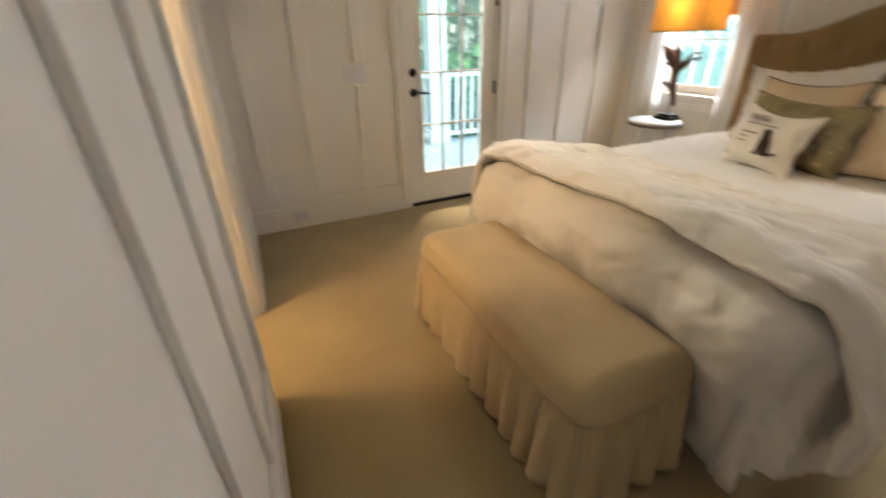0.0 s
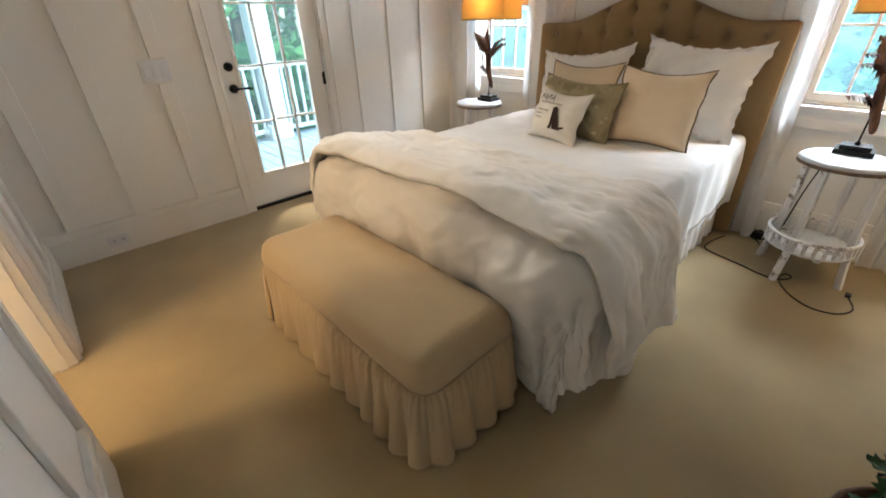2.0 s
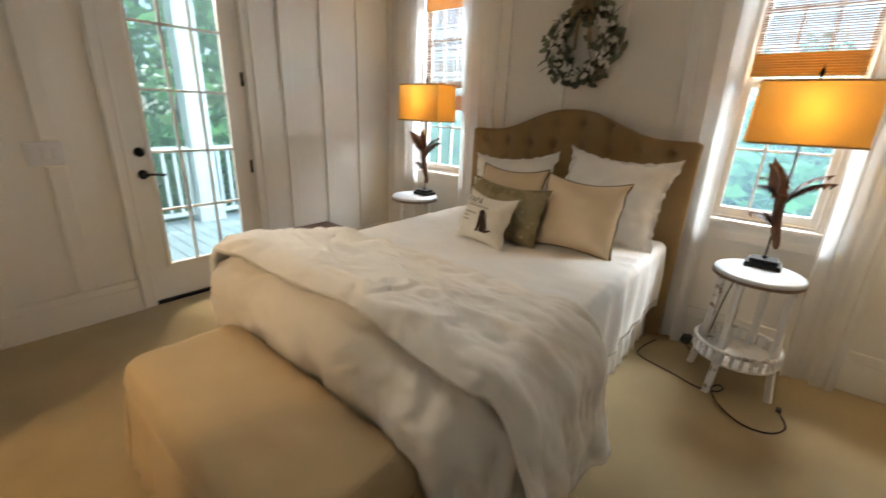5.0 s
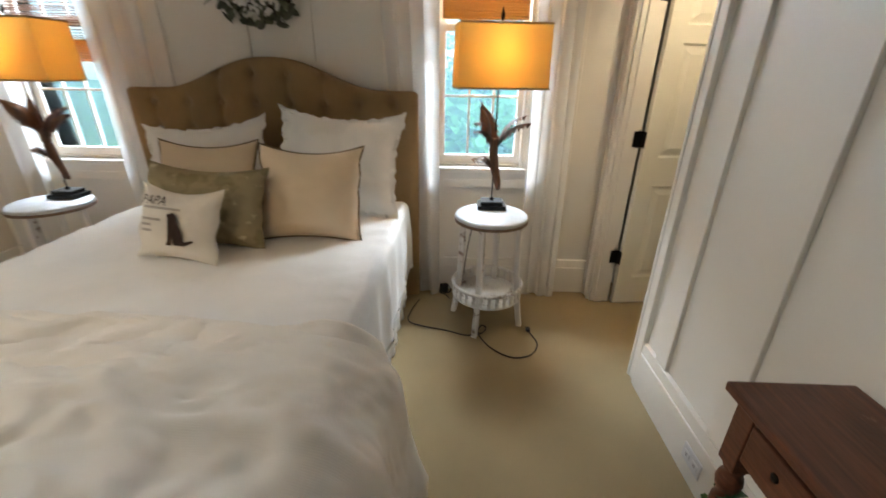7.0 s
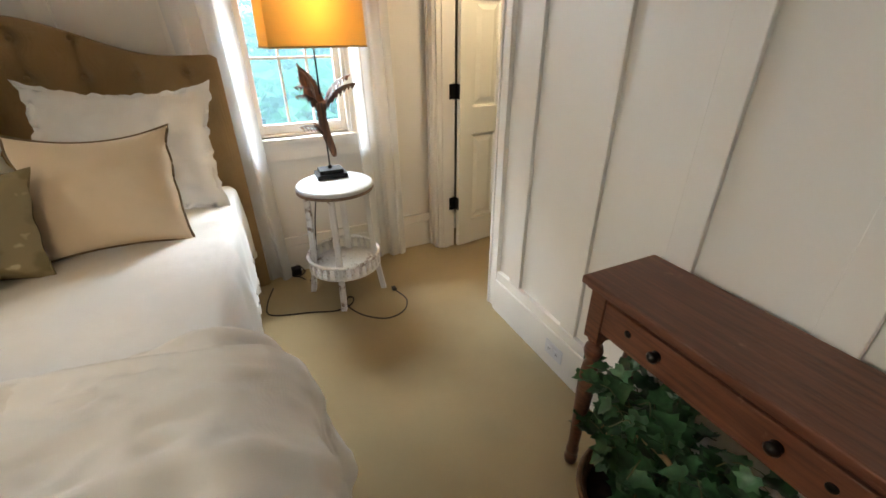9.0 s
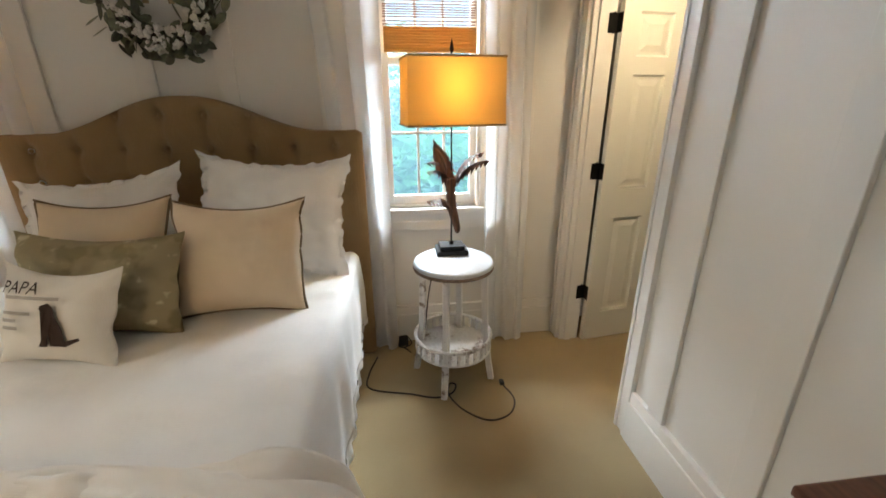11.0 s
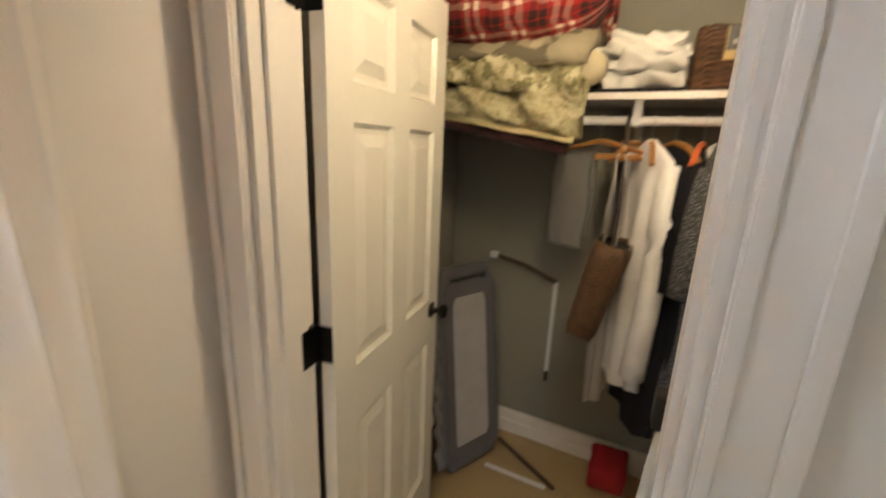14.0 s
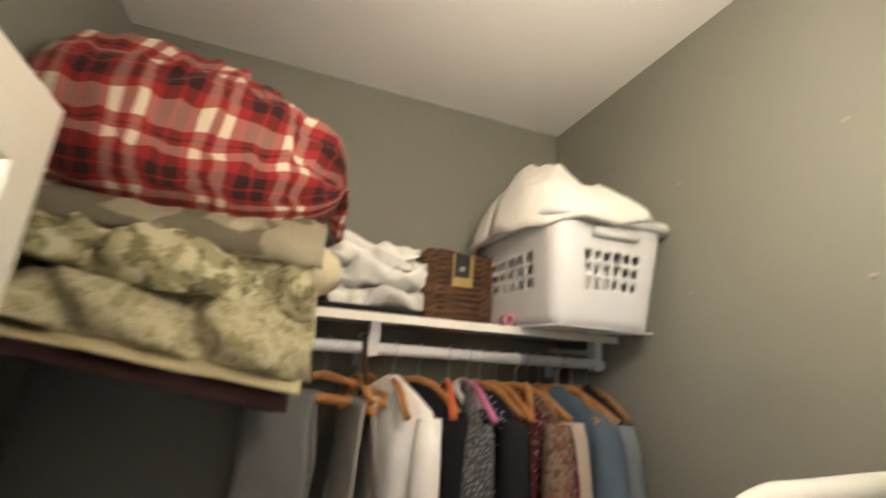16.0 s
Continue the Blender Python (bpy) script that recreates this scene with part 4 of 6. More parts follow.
put_pillow("olive_cushion", "olive green cotton cushion with pale floral print", lean(2.62, 1.235, TOPZ - 0.004, 20, -2, 2), 0.55, 0.36, 0.16, OLIVE, None, ear=0.03, seed=11.0, crease=0.02)
PM = lean(2.455, 1.255, TOPZ - 0.004, 20, -7, 3)
papa = put_pillow("printed_cushion", "small natural linen cushion printed with PAPA and a dark seated shape", PM, 0.355, 0.305, 0.12, woven(mat("natural_linen", (0.74, 0.69, 0.62), 0.92, 0.04, 5, 0.2, 60), 420, 0.3), None, ear=0.06, seed=15.0, crease=0.006)


def cushion_y(a, b, t=0.12):
    return -(t / 2) * max(0.0, 1 - abs(a) ** 2.6) ** 0.55 * max(0.0, 1 - abs(b) ** 2.6) ** 0.55 - 0.007


def print_shape(name, outline, material):
    """A flat printed outline wrapped on the front of the small cushion (x right, z up, in metres)."""
    bm = bmesh.new()
    vs = [bm.verts.new((x, cushion_y(x / 0.1775, z / 0.1525 - 1), z)) for x, z in outline]
    f = bm.faces.new(vs)
    bmesh.ops.triangulate(bm, faces=[f])
    bmesh.ops.recalc_face_normals(bm, faces=bm.faces)
    if bm.faces and sum((g.normal.y for g in bm.faces)) > 0:
        bmesh.ops.reverse_faces(bm, faces=bm.faces)
    return part(name, bm, material, papa)


def text_print(body, size, x, z, material, shear=0.0):
    cu = bpy.data.curves.new("lettering", "FONT")
    cu.body, cu.size, cu.shear = body, size, shear
    ob = new("lettering", cu)
    dg = bpy.context.evaluated_depsgraph_get()
    me = bpy.data.meshes.new_from_object(ob.evaluated_get(dg))
    bpy.data.objects.remove(ob)
    bm = bmesh.new()
    bm.from_mesh(me)
    for v in bm.verts:
        px, pz = x + v.co.x, z + v.co.y
        v.co = Vector((px, cushion_y(px / 0.1775, pz / 0.1525 - 1) - 0.001, pz))
    return part("lettering", bm, material, papa, "printed lettering")


text_print("PAPA", 0.052, -0.140, 0.222, INK, 0.2)
for x0, x1, z in ((-0.12, 0.05, 0.205), (-0.125, -0.03, 0.158), (-0.125, -0.075, 0.135), (-0.125, -0.07, 0.112)):
    part("print_bar", sheet(lambda u, v: Vector((x0 + (x1 - x0) * u, cushion_y((x0 + (x1 - x0) * u) / 0.1775, (z + 0.010 * v) / 0.1525 - 1) - 0.001, z + 0.010 * v)), 8, 1), PALEINK, papa, "faded line of print")
print_shape("print_figure", [(-0.008, 0.065), (0.019, 0.065), (0.023, 0.10), (0.028, 0.068), (0.073, 0.068), (0.111, 0.088), (0.106, 0.095), (0.071, 0.085), (0.064, 0.12), (0.041, 0.16), (0.036, 0.185), (0.019, 0.198), (-0.004, 0.188), (-0.006, 0.178), (0.010, 0.170), (0.005, 0.14), (0.003, 0.085)], INK)

# ---- bench at the foot ----
bench = thing("bench", "tan upholstered bench with a gathered skirt below the bed", "bench")
X0, X1, Y0, Y1 = 0.745, 1.235, 0.545, 1.80


def cushion_top(u, v):
    a, b = 2 * u - 1, 2 * v - 1
    k = 0.10
    d = min((1 - abs(a)) * (X1 - X0) / 2, (1 - abs(b)) * (Y1 - Y0) / 2)
    z = 0.385 + 0.085 * math.sqrt(max(0.0, 1 - (1 - min(1.0, d / k)) ** 2)) ** 0.9 + 0.004 * wob(a * 3, b * 5)
    cx, cy = a * (X1 - X0) / 2, b * (Y1 - Y0) / 2
    # rounded corners
    rx, ry = (X1 - X0) / 2 - 0.08, (Y1 - Y0) / 2 - 0.08
    ex, ey = max(0, abs(cx) - rx), max(0, abs(cy) - ry)
    r = math.hypot(ex, ey)
    m = max(ex, ey)
    if r > 1e-6:
        cx = math.copysign(min(abs(cx), rx) + ex * m / r, cx)
        cy = math.copysign(min(abs(cy), ry) + ey * m / r, cy)
    return Vector(((X0 + X1) / 2 + cx, (Y0 + Y1) / 2 + cy, z))


part("seat", sheet(cushion_top, 44, 80), TANFAB, bench, "smooth tan cotton seat", True)
band = perimeter(X0, X1, Y0, Y1, 0.08)


def band_at(u):
    k = u * (len(band) - 1)
    i = min(int(k), len(band) - 2)
    return [band[i][j] * (1 - k + i) + band[i + 1][j] * (k - i) for j in range(4)]


def band_side(u, v):
    b = band_at(u)
    o = 0.004 * math.sin(math.pi * v) - 0.010 * v ** 4
    return Vector((b[0] + b[2] * o, b[1] + b[3] * o, 0.387 - 0.052 * v))


def ruffle(u, v):
    """Tight gathers under the seam that open into deep uneven pleats at the hem."""
    b = band_at(u)
    s = u * 3.3
    deep = 0.55 + 0.75 * abs(wob(s * 2.3, 4.0)) + 0.25 * wob(s * 6, 1.0)
    ph = 6.283 * (s * 9.5 + 0.9 * wob(s * 1.7, 7.0) + 0.10 * v * wob(s * 5, 2.0))
    pleat = math.sin(ph) * deep
    fine = math.sin(6.283 * (s * 34 + wob(s * 9, 3.0)))
    o = -0.008 + 0.014 * min(1.0, v / 0.12) + 0.030 * v + 0.024 * v ** 0.7 * pleat + 0.005 * fine * max(0.0, 1 - v * 1.6)
    side = 0.012 * v * math.cos(ph) * deep
    return Vector((b[0] + b[2] * o - b[3] * side, b[1] + b[3] * o + b[2] * side, 0.336 - 0.318 * v + 0.010 * pleat * v + 0.008 * wob(s * 4, 9.0) * v))


part("seat_band", sheet(band_side, 240, 6), TANFAB, bench, "", True)
thick(part("skirt", sheet(ruffle, 760, 14), TANFAB, bench, "tan gathered skirt down to the carpet", True), 0.002)
part("welt", tube([(b[0] - 0.003 * b[2], b[1] - 0.003 * b[3], 0.337) for b in band[:-1]], 0.0035, 6, closed=True), TANFAB, bench, "corded seam above the skirt", True)
part("inner_frame", box((X0 + 0.03, Y0 + 0.03, 0.05), (X1 - 0.03, Y1 - 0.03, 0.375), 0.01), RAWWOOD, bench)
for x in (X0 + 0.06, X1 - 0.06):
    for y in (Y0 + 0.06, Y1 - 0.06):
        part("leg", box((x - 0.02, y - 0.02, 0), (x + 0.02, y + 0.02, 0.06), 0.003), RAWWOOD, bench)


# ---- night tables ----
def night_table(m, label, turn):
    t = thing("night_table", label, "side table", m, "night tables")
    R = 0.207
    top = part("tabletop", lathe([(R - 0.012, 0.672), (R - 0.002, 0.676), (R, 0.684), (R - 0.004, 0.694), (R - 0.012, 0.699), (0.002, 0.700)], 40), DISTTOP, t, "round top in worn white paint", True)
    part("edge_band", lathe([(R - 0.012, 0.660), (R + 0.0015, 0.662), (R + 0.0015, 0.678), (R - 0.01, 0.6785)], 40), RAWWOOD, top, "worn wooden edge", True)
    for a in (68, 160, 252, 340):
        ang = radians(a + turn)
        c, s = math.cos(ang), math.sin(ang)
        bm = bmesh.new()
        pts = [(0.165, 0.665), (0.168, 0.5), (0.175, 0.32), (0.186, 0.20), (0.200, 0.10), (0.216, 0.0)]
        w = 0.016
        rings = []
        for r, z in pts:
            rings.append([bm.verts.new((r * c + dx * c - dy * s, r * s + dx * s + dy * c, z)) for dx, dy in ((-w, -w), (w, -w), (w, w), (-w, w))])
        for p, q in zip(rings, rings[1:]):
            for k in range(4):
                bm.faces.new((p[k], p[(k + 1) % 4], q[(k + 1) % 4], q[k]))
        bm.faces.new(rings[0])
        bm.faces.new(rings[-1][::-1])
        bmesh.ops.recalc_face_normals(bm, faces=bm.faces)
        bmesh.ops.bevel(bm, geom=list(bm.edges), offset=0.003, segments=1, affect="EDGES")
        part("leg", bm, DISTRESS, t, "splayed leg with chipped white paint")
    shelf = part("shelf", lathe([(0.001, 0.185), (0.205, 0.185), (0.210, 0.192), (0.205, 0.20), (0.001, 0.20)], 40), DISTRESS, t, "round lower shelf, paint worn to patches", True)
    bm = bmesh.new()
    ring = [(0.205 * math.cos(2 * math.pi * k / 48), 0.205 * math.sin(2 * math.pi * k / 48), 0.268) for k in range(48)]
    part("gallery_rail", tube(ring, 0.010, 8, closed=True), DISTRESS, shelf, "", True)
    spindle = mesh_of("spindle", box((-0.010, -0.005, 0.195), (0.010, 0.005, 0.262), 0.002, seg=1), DISTRESS)
    for k in range(28):
        a = 2 * math.pi * k / 28
        piece("spindle", spindle, shelf, Matrix.Translation((0.203 * math.cos(a), 0.203 * math.sin(a), 0)) @ Matrix.Rotation(a + math.pi / 2, 4, "Z"))
    return t


night_table(pose(3.162, -0.100, 0), "round white distressed side table with a railed lower shelf", 0)
night_table(pose(3.185, 2.485, 0), "round white distressed side table in the north corner", 20)


# ---- lamps ----
def leaf_blade(length, width, curl, fringe, seed):
    """A torn leaf: a curled strip with a jagged outline, thick at the rib; grows along +z, bends to +x."""
    bm = bmesh.new()
    n = 16
    rows = []
    for i in range(n + 1):
        t = i / n
        bend = curl * t * t
        cz = length * (t - 0.25 * abs(curl) * t ** 3)
        cx = length * 0.7 * bend
        w = width * (0.25 + 1.2 * math.sin(math.pi * min(1, t * 0.85 + 0.1)) ** 1.0) * (1 - 0.75 * t ** 5)
        jag = 1 + fringe * (1 if i % 2 else -0.6) * (0.4 + t)
        row = []
        for j, s in enumerate((-1, -0.5, 0, 0.5, 1)):
            row.append(bm.verts.new((cx + 0.012 * (1 - abs(s)) * math.cos(seed) + (w * 0.35) * (abs(s)) * math.sin(seed), s * w * (jag if abs(s) == 1 else 1), cz - (0.03 * abs(s) if i % 2 else 0) * (abs(s) == 1))))
        rows.append(row)
    for a, b in zip(rows, rows[1:]):
        for k in range(4):
            bm.faces.new((a[k], a[k + 1], b[k + 1], b[k]))
    ext = bmesh.ops.solidify(bm, geom=list(bm.faces), thickness=0.006)
    bmesh.ops.recalc_face_normals(bm, faces=bm.faces)
    return bm


def table_lamp(m, label, shade_turn):
    l = thing("table_lamp", label, "table lamp", m, "table lamps")
    base = part("base", box((-0.066, -0.082, 0.0), (0.066, 0.082, 0.024), 0.002), BLACK, l, "two-tier black base")
    part("upper_step", box((-0.05, -0.064, 0.0242), (0.05, 0.064, 0.046), 0.002), BLACK, base)
    part("stem_foot", lathe([(0.012, 0.046), (0.012, 0.058), (0.006, 0.064)], 12), BLACK, l, "", True)
    part("stem", tube([(0, 0, 0.05), (0, 0, 0.96)], 0.0045, 10), BLACK, l, "thin black stem", True)
    bm = tube(smooth_line([(-0.004, -0.034, 0.108), (-0.006, -0.024, 0.16), (-0.010, -0.004, 0.24), (-0.012, 0.006, 0.33), (-0.014, 0.002, 0.40)]), [0.009, 0.013, 0.016, 0.017, 0.018, 0.019, 0.020, 0.020, 0.021, 0.022, 0.023, 0.023, 0.024, 0.024, 0.024, 0.024, 0.025, 0.025, 0.025, 0.025, 0.025, 0.025, 0.024, 0.024, 0.022], 10)
    trunk = part("carved_stem", bm, DRIFT, l, "carved brown plant stem", True)
    for length, width, curl, fr, seed, mm in (
            (0.26, 0.030, 0.35, 0.35, 0.2, pose(-0.014, 0.004, 0.36, -20, 0, 0)),
            (0.20, 0.034, 0.55, 0.30, 1.1, pose(-0.016, 0.020, 0.42, -32, 0, 90)),
            (0.23, 0.030, 0.75, 0.30, 2.0, pose(-0.014, -0.004, 0.36, 0, 0, -90) @ pose(0, 0, 0, 0, 24, 0)),
            (0.20, 0.024, 0.80, 0.30, 0.7, pose(-0.020, -0.016, 0.40, 0, 0, -80) @ pose(0, 0, 0, 0, 16, 0)),
            (0.13, 0.020, 0.95, 0.40, 2.5, pose(-0.012, 0.006, 0.235, 0, 0, 90) @ pose(0, 0, 0, 0, 28, 0)),
            (0.10, 0.018, 0.70, 0.40, 0.4, pose(-0.012, 0.006, 0.235, 0, 0, 120) @ pose(0, 0, 0, 0, 10, 0)),
            (0.11, 0.018, 0.90, 0.40, 1.9, pose(-0.014, 0.022, 0.40, 0, 0, 90) @ pose(0, 0, 0, 0, 34, 0)),
            (0.10, 0.016, 0.90, 0.40, 0.9, pose(-0.014, 0.030, 0.46, 0, 0, 100) @ pose(0, 0, 0, 0, 40, 0))):
        bm = leaf_blade(length, width, curl, fr, seed)
        bmesh.ops.transform(bm, matrix=mm, verts=bm.verts)
        part("carved_leaf", bm, DRIFT, trunk, "", True)
    # rectangular shade, a little narrower at the top
    a, b, z0, z1 = 0.118, 0.232, 0.652, 0.955
    R = Matrix.Rotation(radians(shade_turn), 4, "Z")
    bm = bmesh.new()

    def ring(k, z, off=0.0):
        return [bm.verts.new(R @ Vector((sx * (a * k + off), sy * (b * k + off), z))) for sx, sy in ((-1, -1), (1, -1), (1, 1), (-1, 1))]
    low, high = ring(1.0, z0), ring(0.965, z1)
    for k in range(4):
        bm.faces.new((low[k], low[(k + 1) % 4], high[(k + 1) % 4], high[k]))
    shade = thick(part("shade", bm, SHADE, l, "rectangular amber linen shade, lit from within"), 0.002)
    for k, z in ((1.0, z0 + 0.005), (0.966, z1 - 0.005)):
        pts = [R @ Vector((sx * (a * k + 0.001), sy * (b * k + 0.001), z)) for sx, sy in ((-1, -1), (1, -1), (1, 1), (-1, 1))]
        part("trim_band", tube(pts, 0.005, 4, closed=True), SHADETRIM, shade, "darker trim band")
    part("spider", tube([R @ Vector((0, -b * 0.96, z1 - 0.006)), R @ Vector((0, b * 0.96, z1 - 0.006))], 0.0025, 6), BLACK, shade)
    part("finial", lathe([(0.004, 0.955), (0.006, 0.962), (0.004, 0.968), (0.011, 0.985), (0.006, 1.01), (0.001, 1.03)], 12), BLACK, l, "small dark finial", True)
    glow = bpy.data.materials.new("bulb_glow")
    glow.use_nodes = True
    p = glow.node_tree.nodes["Principled BSDF"]
    p.inputs["Emission Color"].default_value = (1.0, 0.66, 0.32, 1)
    p.inputs["Emission Strength"].default_value = 9
    part("bulb", lathe([(0.012, 0.69), (0.014, 0.705), (0.030, 0.735), (0.032, 0.75), (0.024, 0.772), (0.004, 0.782)], 16), glow, l, "lit bulb", True)
    return l


table_lamp(pose(3.275, -0.105, 0.70), "table lamp with carved brown leaves and a rectangular amber shade", 7)
table_lamp(pose(3.285, 2.455, 0.70), "table lamp with carved brown leaves and amber shade in the corner", 0)

cord = thing("power_cord", "thin dark brown lamp cord lying in a loop on the carpet", "cord")
part("cable", tube(smooth_line([(3.36, 0.33, 0.01), (3.20, 0.375, 0.006), (3.078, 0.36, 0.006), (3.01, 0.15, 0.006), (2.965, 0.02, 0.006), (2.99, -0.07, 0.006), (3.05, -0.10, 0.007), (3.06, -0.07, 0.011), (2.98, -0.05, 0.011), (2.86, -0.11, 0.006), (2.775, -0.22, 0.006), (2.80, -0.33, 0.006), (2.90, -0.385, 0.006), (3.01, -0.36, 0.006), (3.036, -0.352, 0.007)], 8), 0.0045, 6), mat("dark_cord", (0.035, 0.022, 0.015), 0.6, 0.1, 30, 0.1, 100), cord, "", True)
part("plug", box((3.02, -0.365, 0.002), (3.055, -0.34, 0.02), 0.004), BLACKP, cord)
adapter = thing("charger_adapter", "black plug adapter with tangled cord by the baseboard", "adapter")
part("block", box((3.47, 0.14, 0.0), (3.53, 0.20, 0.045), 0.006), BLACKP, adapter)
part("tangle", tube(smooth_line([(3.545, 0.27, 0.10), (3.53, 0.25, 0.06), (3.48, 0.22, 0.03), (3.44, 0.18, 0.012), (3.47, 0.12, 0.02), (3.51, 0.16, 0.055), (3.45, 0.20, 0.03), (3.42, 0.15, 0.01), (3.36, 0.10, 0.008), (3.30, 0.05, 0.20), (3.29, 0.02, 0.45), (3.29, -0.02, 0.66)], 6), 0.004, 6), BLACKP, adapter, "", True)

# ---- wreath over the bed ----
wreath = thing("wreath", "round cotton and dusty green leaf wreath with a burlap bow", "wreath", pose(E - 0.045, 1.205, 1.925))
pts = [(0, 0.20 * math.cos(2 * math.pi * k / 40), 0.20 * math.sin(2 * math.pi * k / 40)) for k in range(40)]
part("twig_ring", tube(pts, 0.032, 8, closed=True), BARK, wreath, "", True)


def simple_leaf(length, width, cup=0.15):
    bm = bmesh.new()
    n = 4
    l, c, r = [], [], []
    for i in range(n + 1):
        t = i / n
        w = width * math.sin(math.pi * min(1, t * 0.92 + 0.04)) ** 0.8
        c.append(bm.verts.new((0, length * t, cup * length * t * t)))
        l.append(bm.verts.new((-w, length * t, cup * length * t * t + 0.25 * w)))
        r.append(bm.verts.new((w, length * t, cup * length * t * t + 0.25 * w)))
    for i in range(n):
        bm.faces.new((l[i], c[i], c[i + 1], l[i + 1]))
        bm.faces.new((c[i], r[i], r[i + 1], c[i + 1]))
    return bm


leaf_me = mesh_of("leaf", simple_leaf(0.076, 0.020), WREATHLEAF, True)
rng = random.Random(4)
for k in range(300):
    a = rng.uniform(0, 2 * math.pi)
    r = rng.gauss(0.205, 0.035)
    d = a + rng.choice((-1, 1)) * rng.uniform(-0.4, 1.4)
    piece("leaf", leaf_me, wreath, pose(-0.015 - abs(rng.gauss(0, 0.02)), r * math.cos(a), r * math.sin(a)) @ Matrix.Rotation(d - math.pi / 2 + rng.uniform(-0.4, 0.4), 4, "X") @ Matrix.Rotation(rng.uniform(-0.7, 0.7), 4, "Z") @ Matrix.Rotation(rng.uniform(0, 6.28), 4, "Y"))
bm = bmesh.new()
for c in ((0, 0, 0), (0.011, 0.004, 0.004), (-0.008, 0.008, 0.002), (-0.003, -0.011, 0.003)):
    made = bmesh.ops.create_icosphere(bm, subdivisions=1, radius=0.0125)["verts"]
    for v in made:
        v.co += Vector(c)
boll_me = mesh_of("cotton_boll", bm, COTTON, True)
for k in range(130):
    a = rng.uniform(-math.pi * 1.35, math.pi * 0.35)
    r = rng.gauss(0.195, 0.032)
    piece("cotton_boll", boll_me, wreath, pose(-0.045 - rng.uniform(0, 0.02), r * math.cos(a), r * math.sin(a), rng.uniform(0, 360), rng.uniform(0, 360)) @ Matrix.Scale(rng.uniform(0.6, 1.0), 4))
bow = part("bow", sheet(lambda u, v: Vector((-0.05 - 0.03 * math.sin(u * 6.28) ** 2, 0.085 * math.sin(u * 6.28) * (1 - 0.2 * v) + 0.01 * v, 0.21 + 0.11 * (v - 0.35) * (0.5 + 0.5 * abs(math.sin(u * 6.28))) + 0.03 * math.cos(u * 12.5))), 30, 5), BURLAP, wreath, "burlap bow at the top", True)
thick(bow, 0.003)
part("bow_crest", thick(part("bow_loop", sheet(lambda u, v: Vector((-0.035 - 0.02 * v, 0.06 * (u - 0.5) * (1.2 - v), 0.22 + 0.115 * v)), 8, 8), BURLAP, wreath, "", True), 0.003).data and boxes([((-0.055, -0.012, 0.19), (-0.03, 0.012, 0.225))], 0.004), BURLAP, wreath)
for s in (-1, 1):
    thick(part("ribbon_tail", sheet(lambda u, v: Vector((-0.03 - 0.01 * math.sin(v * 5), s * (0.035 + 0.02 * v) + 0.026 * (u - 0.5), 0.18 - 0.22 * v)), 3, 10), BURLAP, wreath, "", True), 0.002)

# ---- chest by the north wall ----
chest = thing("wooden_chest", "low dark reddish-brown wooden chest by the north wall", "chest")
part("body", box((2.09, 2.40, 0.03), (2.49, 2.88, 0.455), 0.006), CHESTW, chest)
part("lid", box((2.065, 2.375, 0.457), (2.515, 2.905, 0.49), 0.008), CHESTW, chest, "overhanging lid")
for x in (2.13, 2.45):
    for y in (2.44, 2.84):
        part("foot", lathe([(0.02, 0), (0.028, 0.012), (0.022, 0.032)], 12, (x, y)), CHESTW, chest)

# ---- console table ----
console = thing("console_table", "narrow worn red-brown wooden console table with turned legs", "console table")
CX0, CX1, CY0, CY1, CT = 0.905, 1.717, -0.812, -0.524, 0.795
part("tabletop", box((CX0, CY0, CT - 0.024), (CX1, CY1, CT), 0.005, seg=2), CONSOLE, console, "worn plank top")
part("top_moulding", box((CX0 + 0.012, CY0 + 0.008, CT - 0.036), (CX1 - 0.012, CY1 - 0.012, CT - 0.025), 0.004), CONSOLE, console)
part("apron", boxes([((CX0 + 0.045, CY1 - 0.045, CT - 0.165), (CX1 - 0.045, CY1 - 0.03, CT - 0.037)), ((CX0 + 0.045, CY0 + 0.03, CT - 0.165), (CX1 - 0.045, CY0 + 0.045, CT - 0.037)), ((CX0 + 0.03, CY0 + 0.045, CT - 0.165), (CX0 + 0.045, CY1 - 0.045, CT - 0.037)), ((CX1 - 0.045, CY0 + 0.045, CT - 0.165), (CX1 - 0.03, CY1 - 0.045, CT - 0.037))], 0.002), CONSOLE, console)
drawer = part("drawer", box((CX0 + 0.085, CY1 - 0.0295, CT - 0.150), (CX1 - 0.085, CY1 - 0.018, CT - 0.050), 0.004), CONSOLE, console, "drawer front with dark knobs")
for x in (1.455, 1.18):
    bm = lathe([(0.014, 0), (0.010, 0.006), (0.016, 0.016), (0.010, 0.024), (0.002, 0.026)], 14)
    bmesh.ops.rotate(bm, verts=bm.verts, matrix=Matrix.Rotation(radians(-90), 3, "X"))
    bmesh.ops.translate(bm, verts=bm.verts, vec=(x, CY1 - 0.018, CT - 0.095))
    part("knob", bm, BLACK, drawer, "dark knob", True)
# flat black discs paint the darkness of two holes in the drawer
for x in (1.545, 1.09):
    bm = lathe([(0.011, 0), (0.010, 0.002), (0.003, 0.0025)], 14)
    bmesh.ops.rotate(bm, verts=bm.verts, matrix=Matrix.Rotation(radians(-90), 3, "X"))
    bmesh.ops.translate(bm, verts=bm.verts, vec=(x, CY1 - 0.018, CT - 0.095))
    part("lock_plate", bm, BLACK, drawer, "black disc standing for a round hole", True)
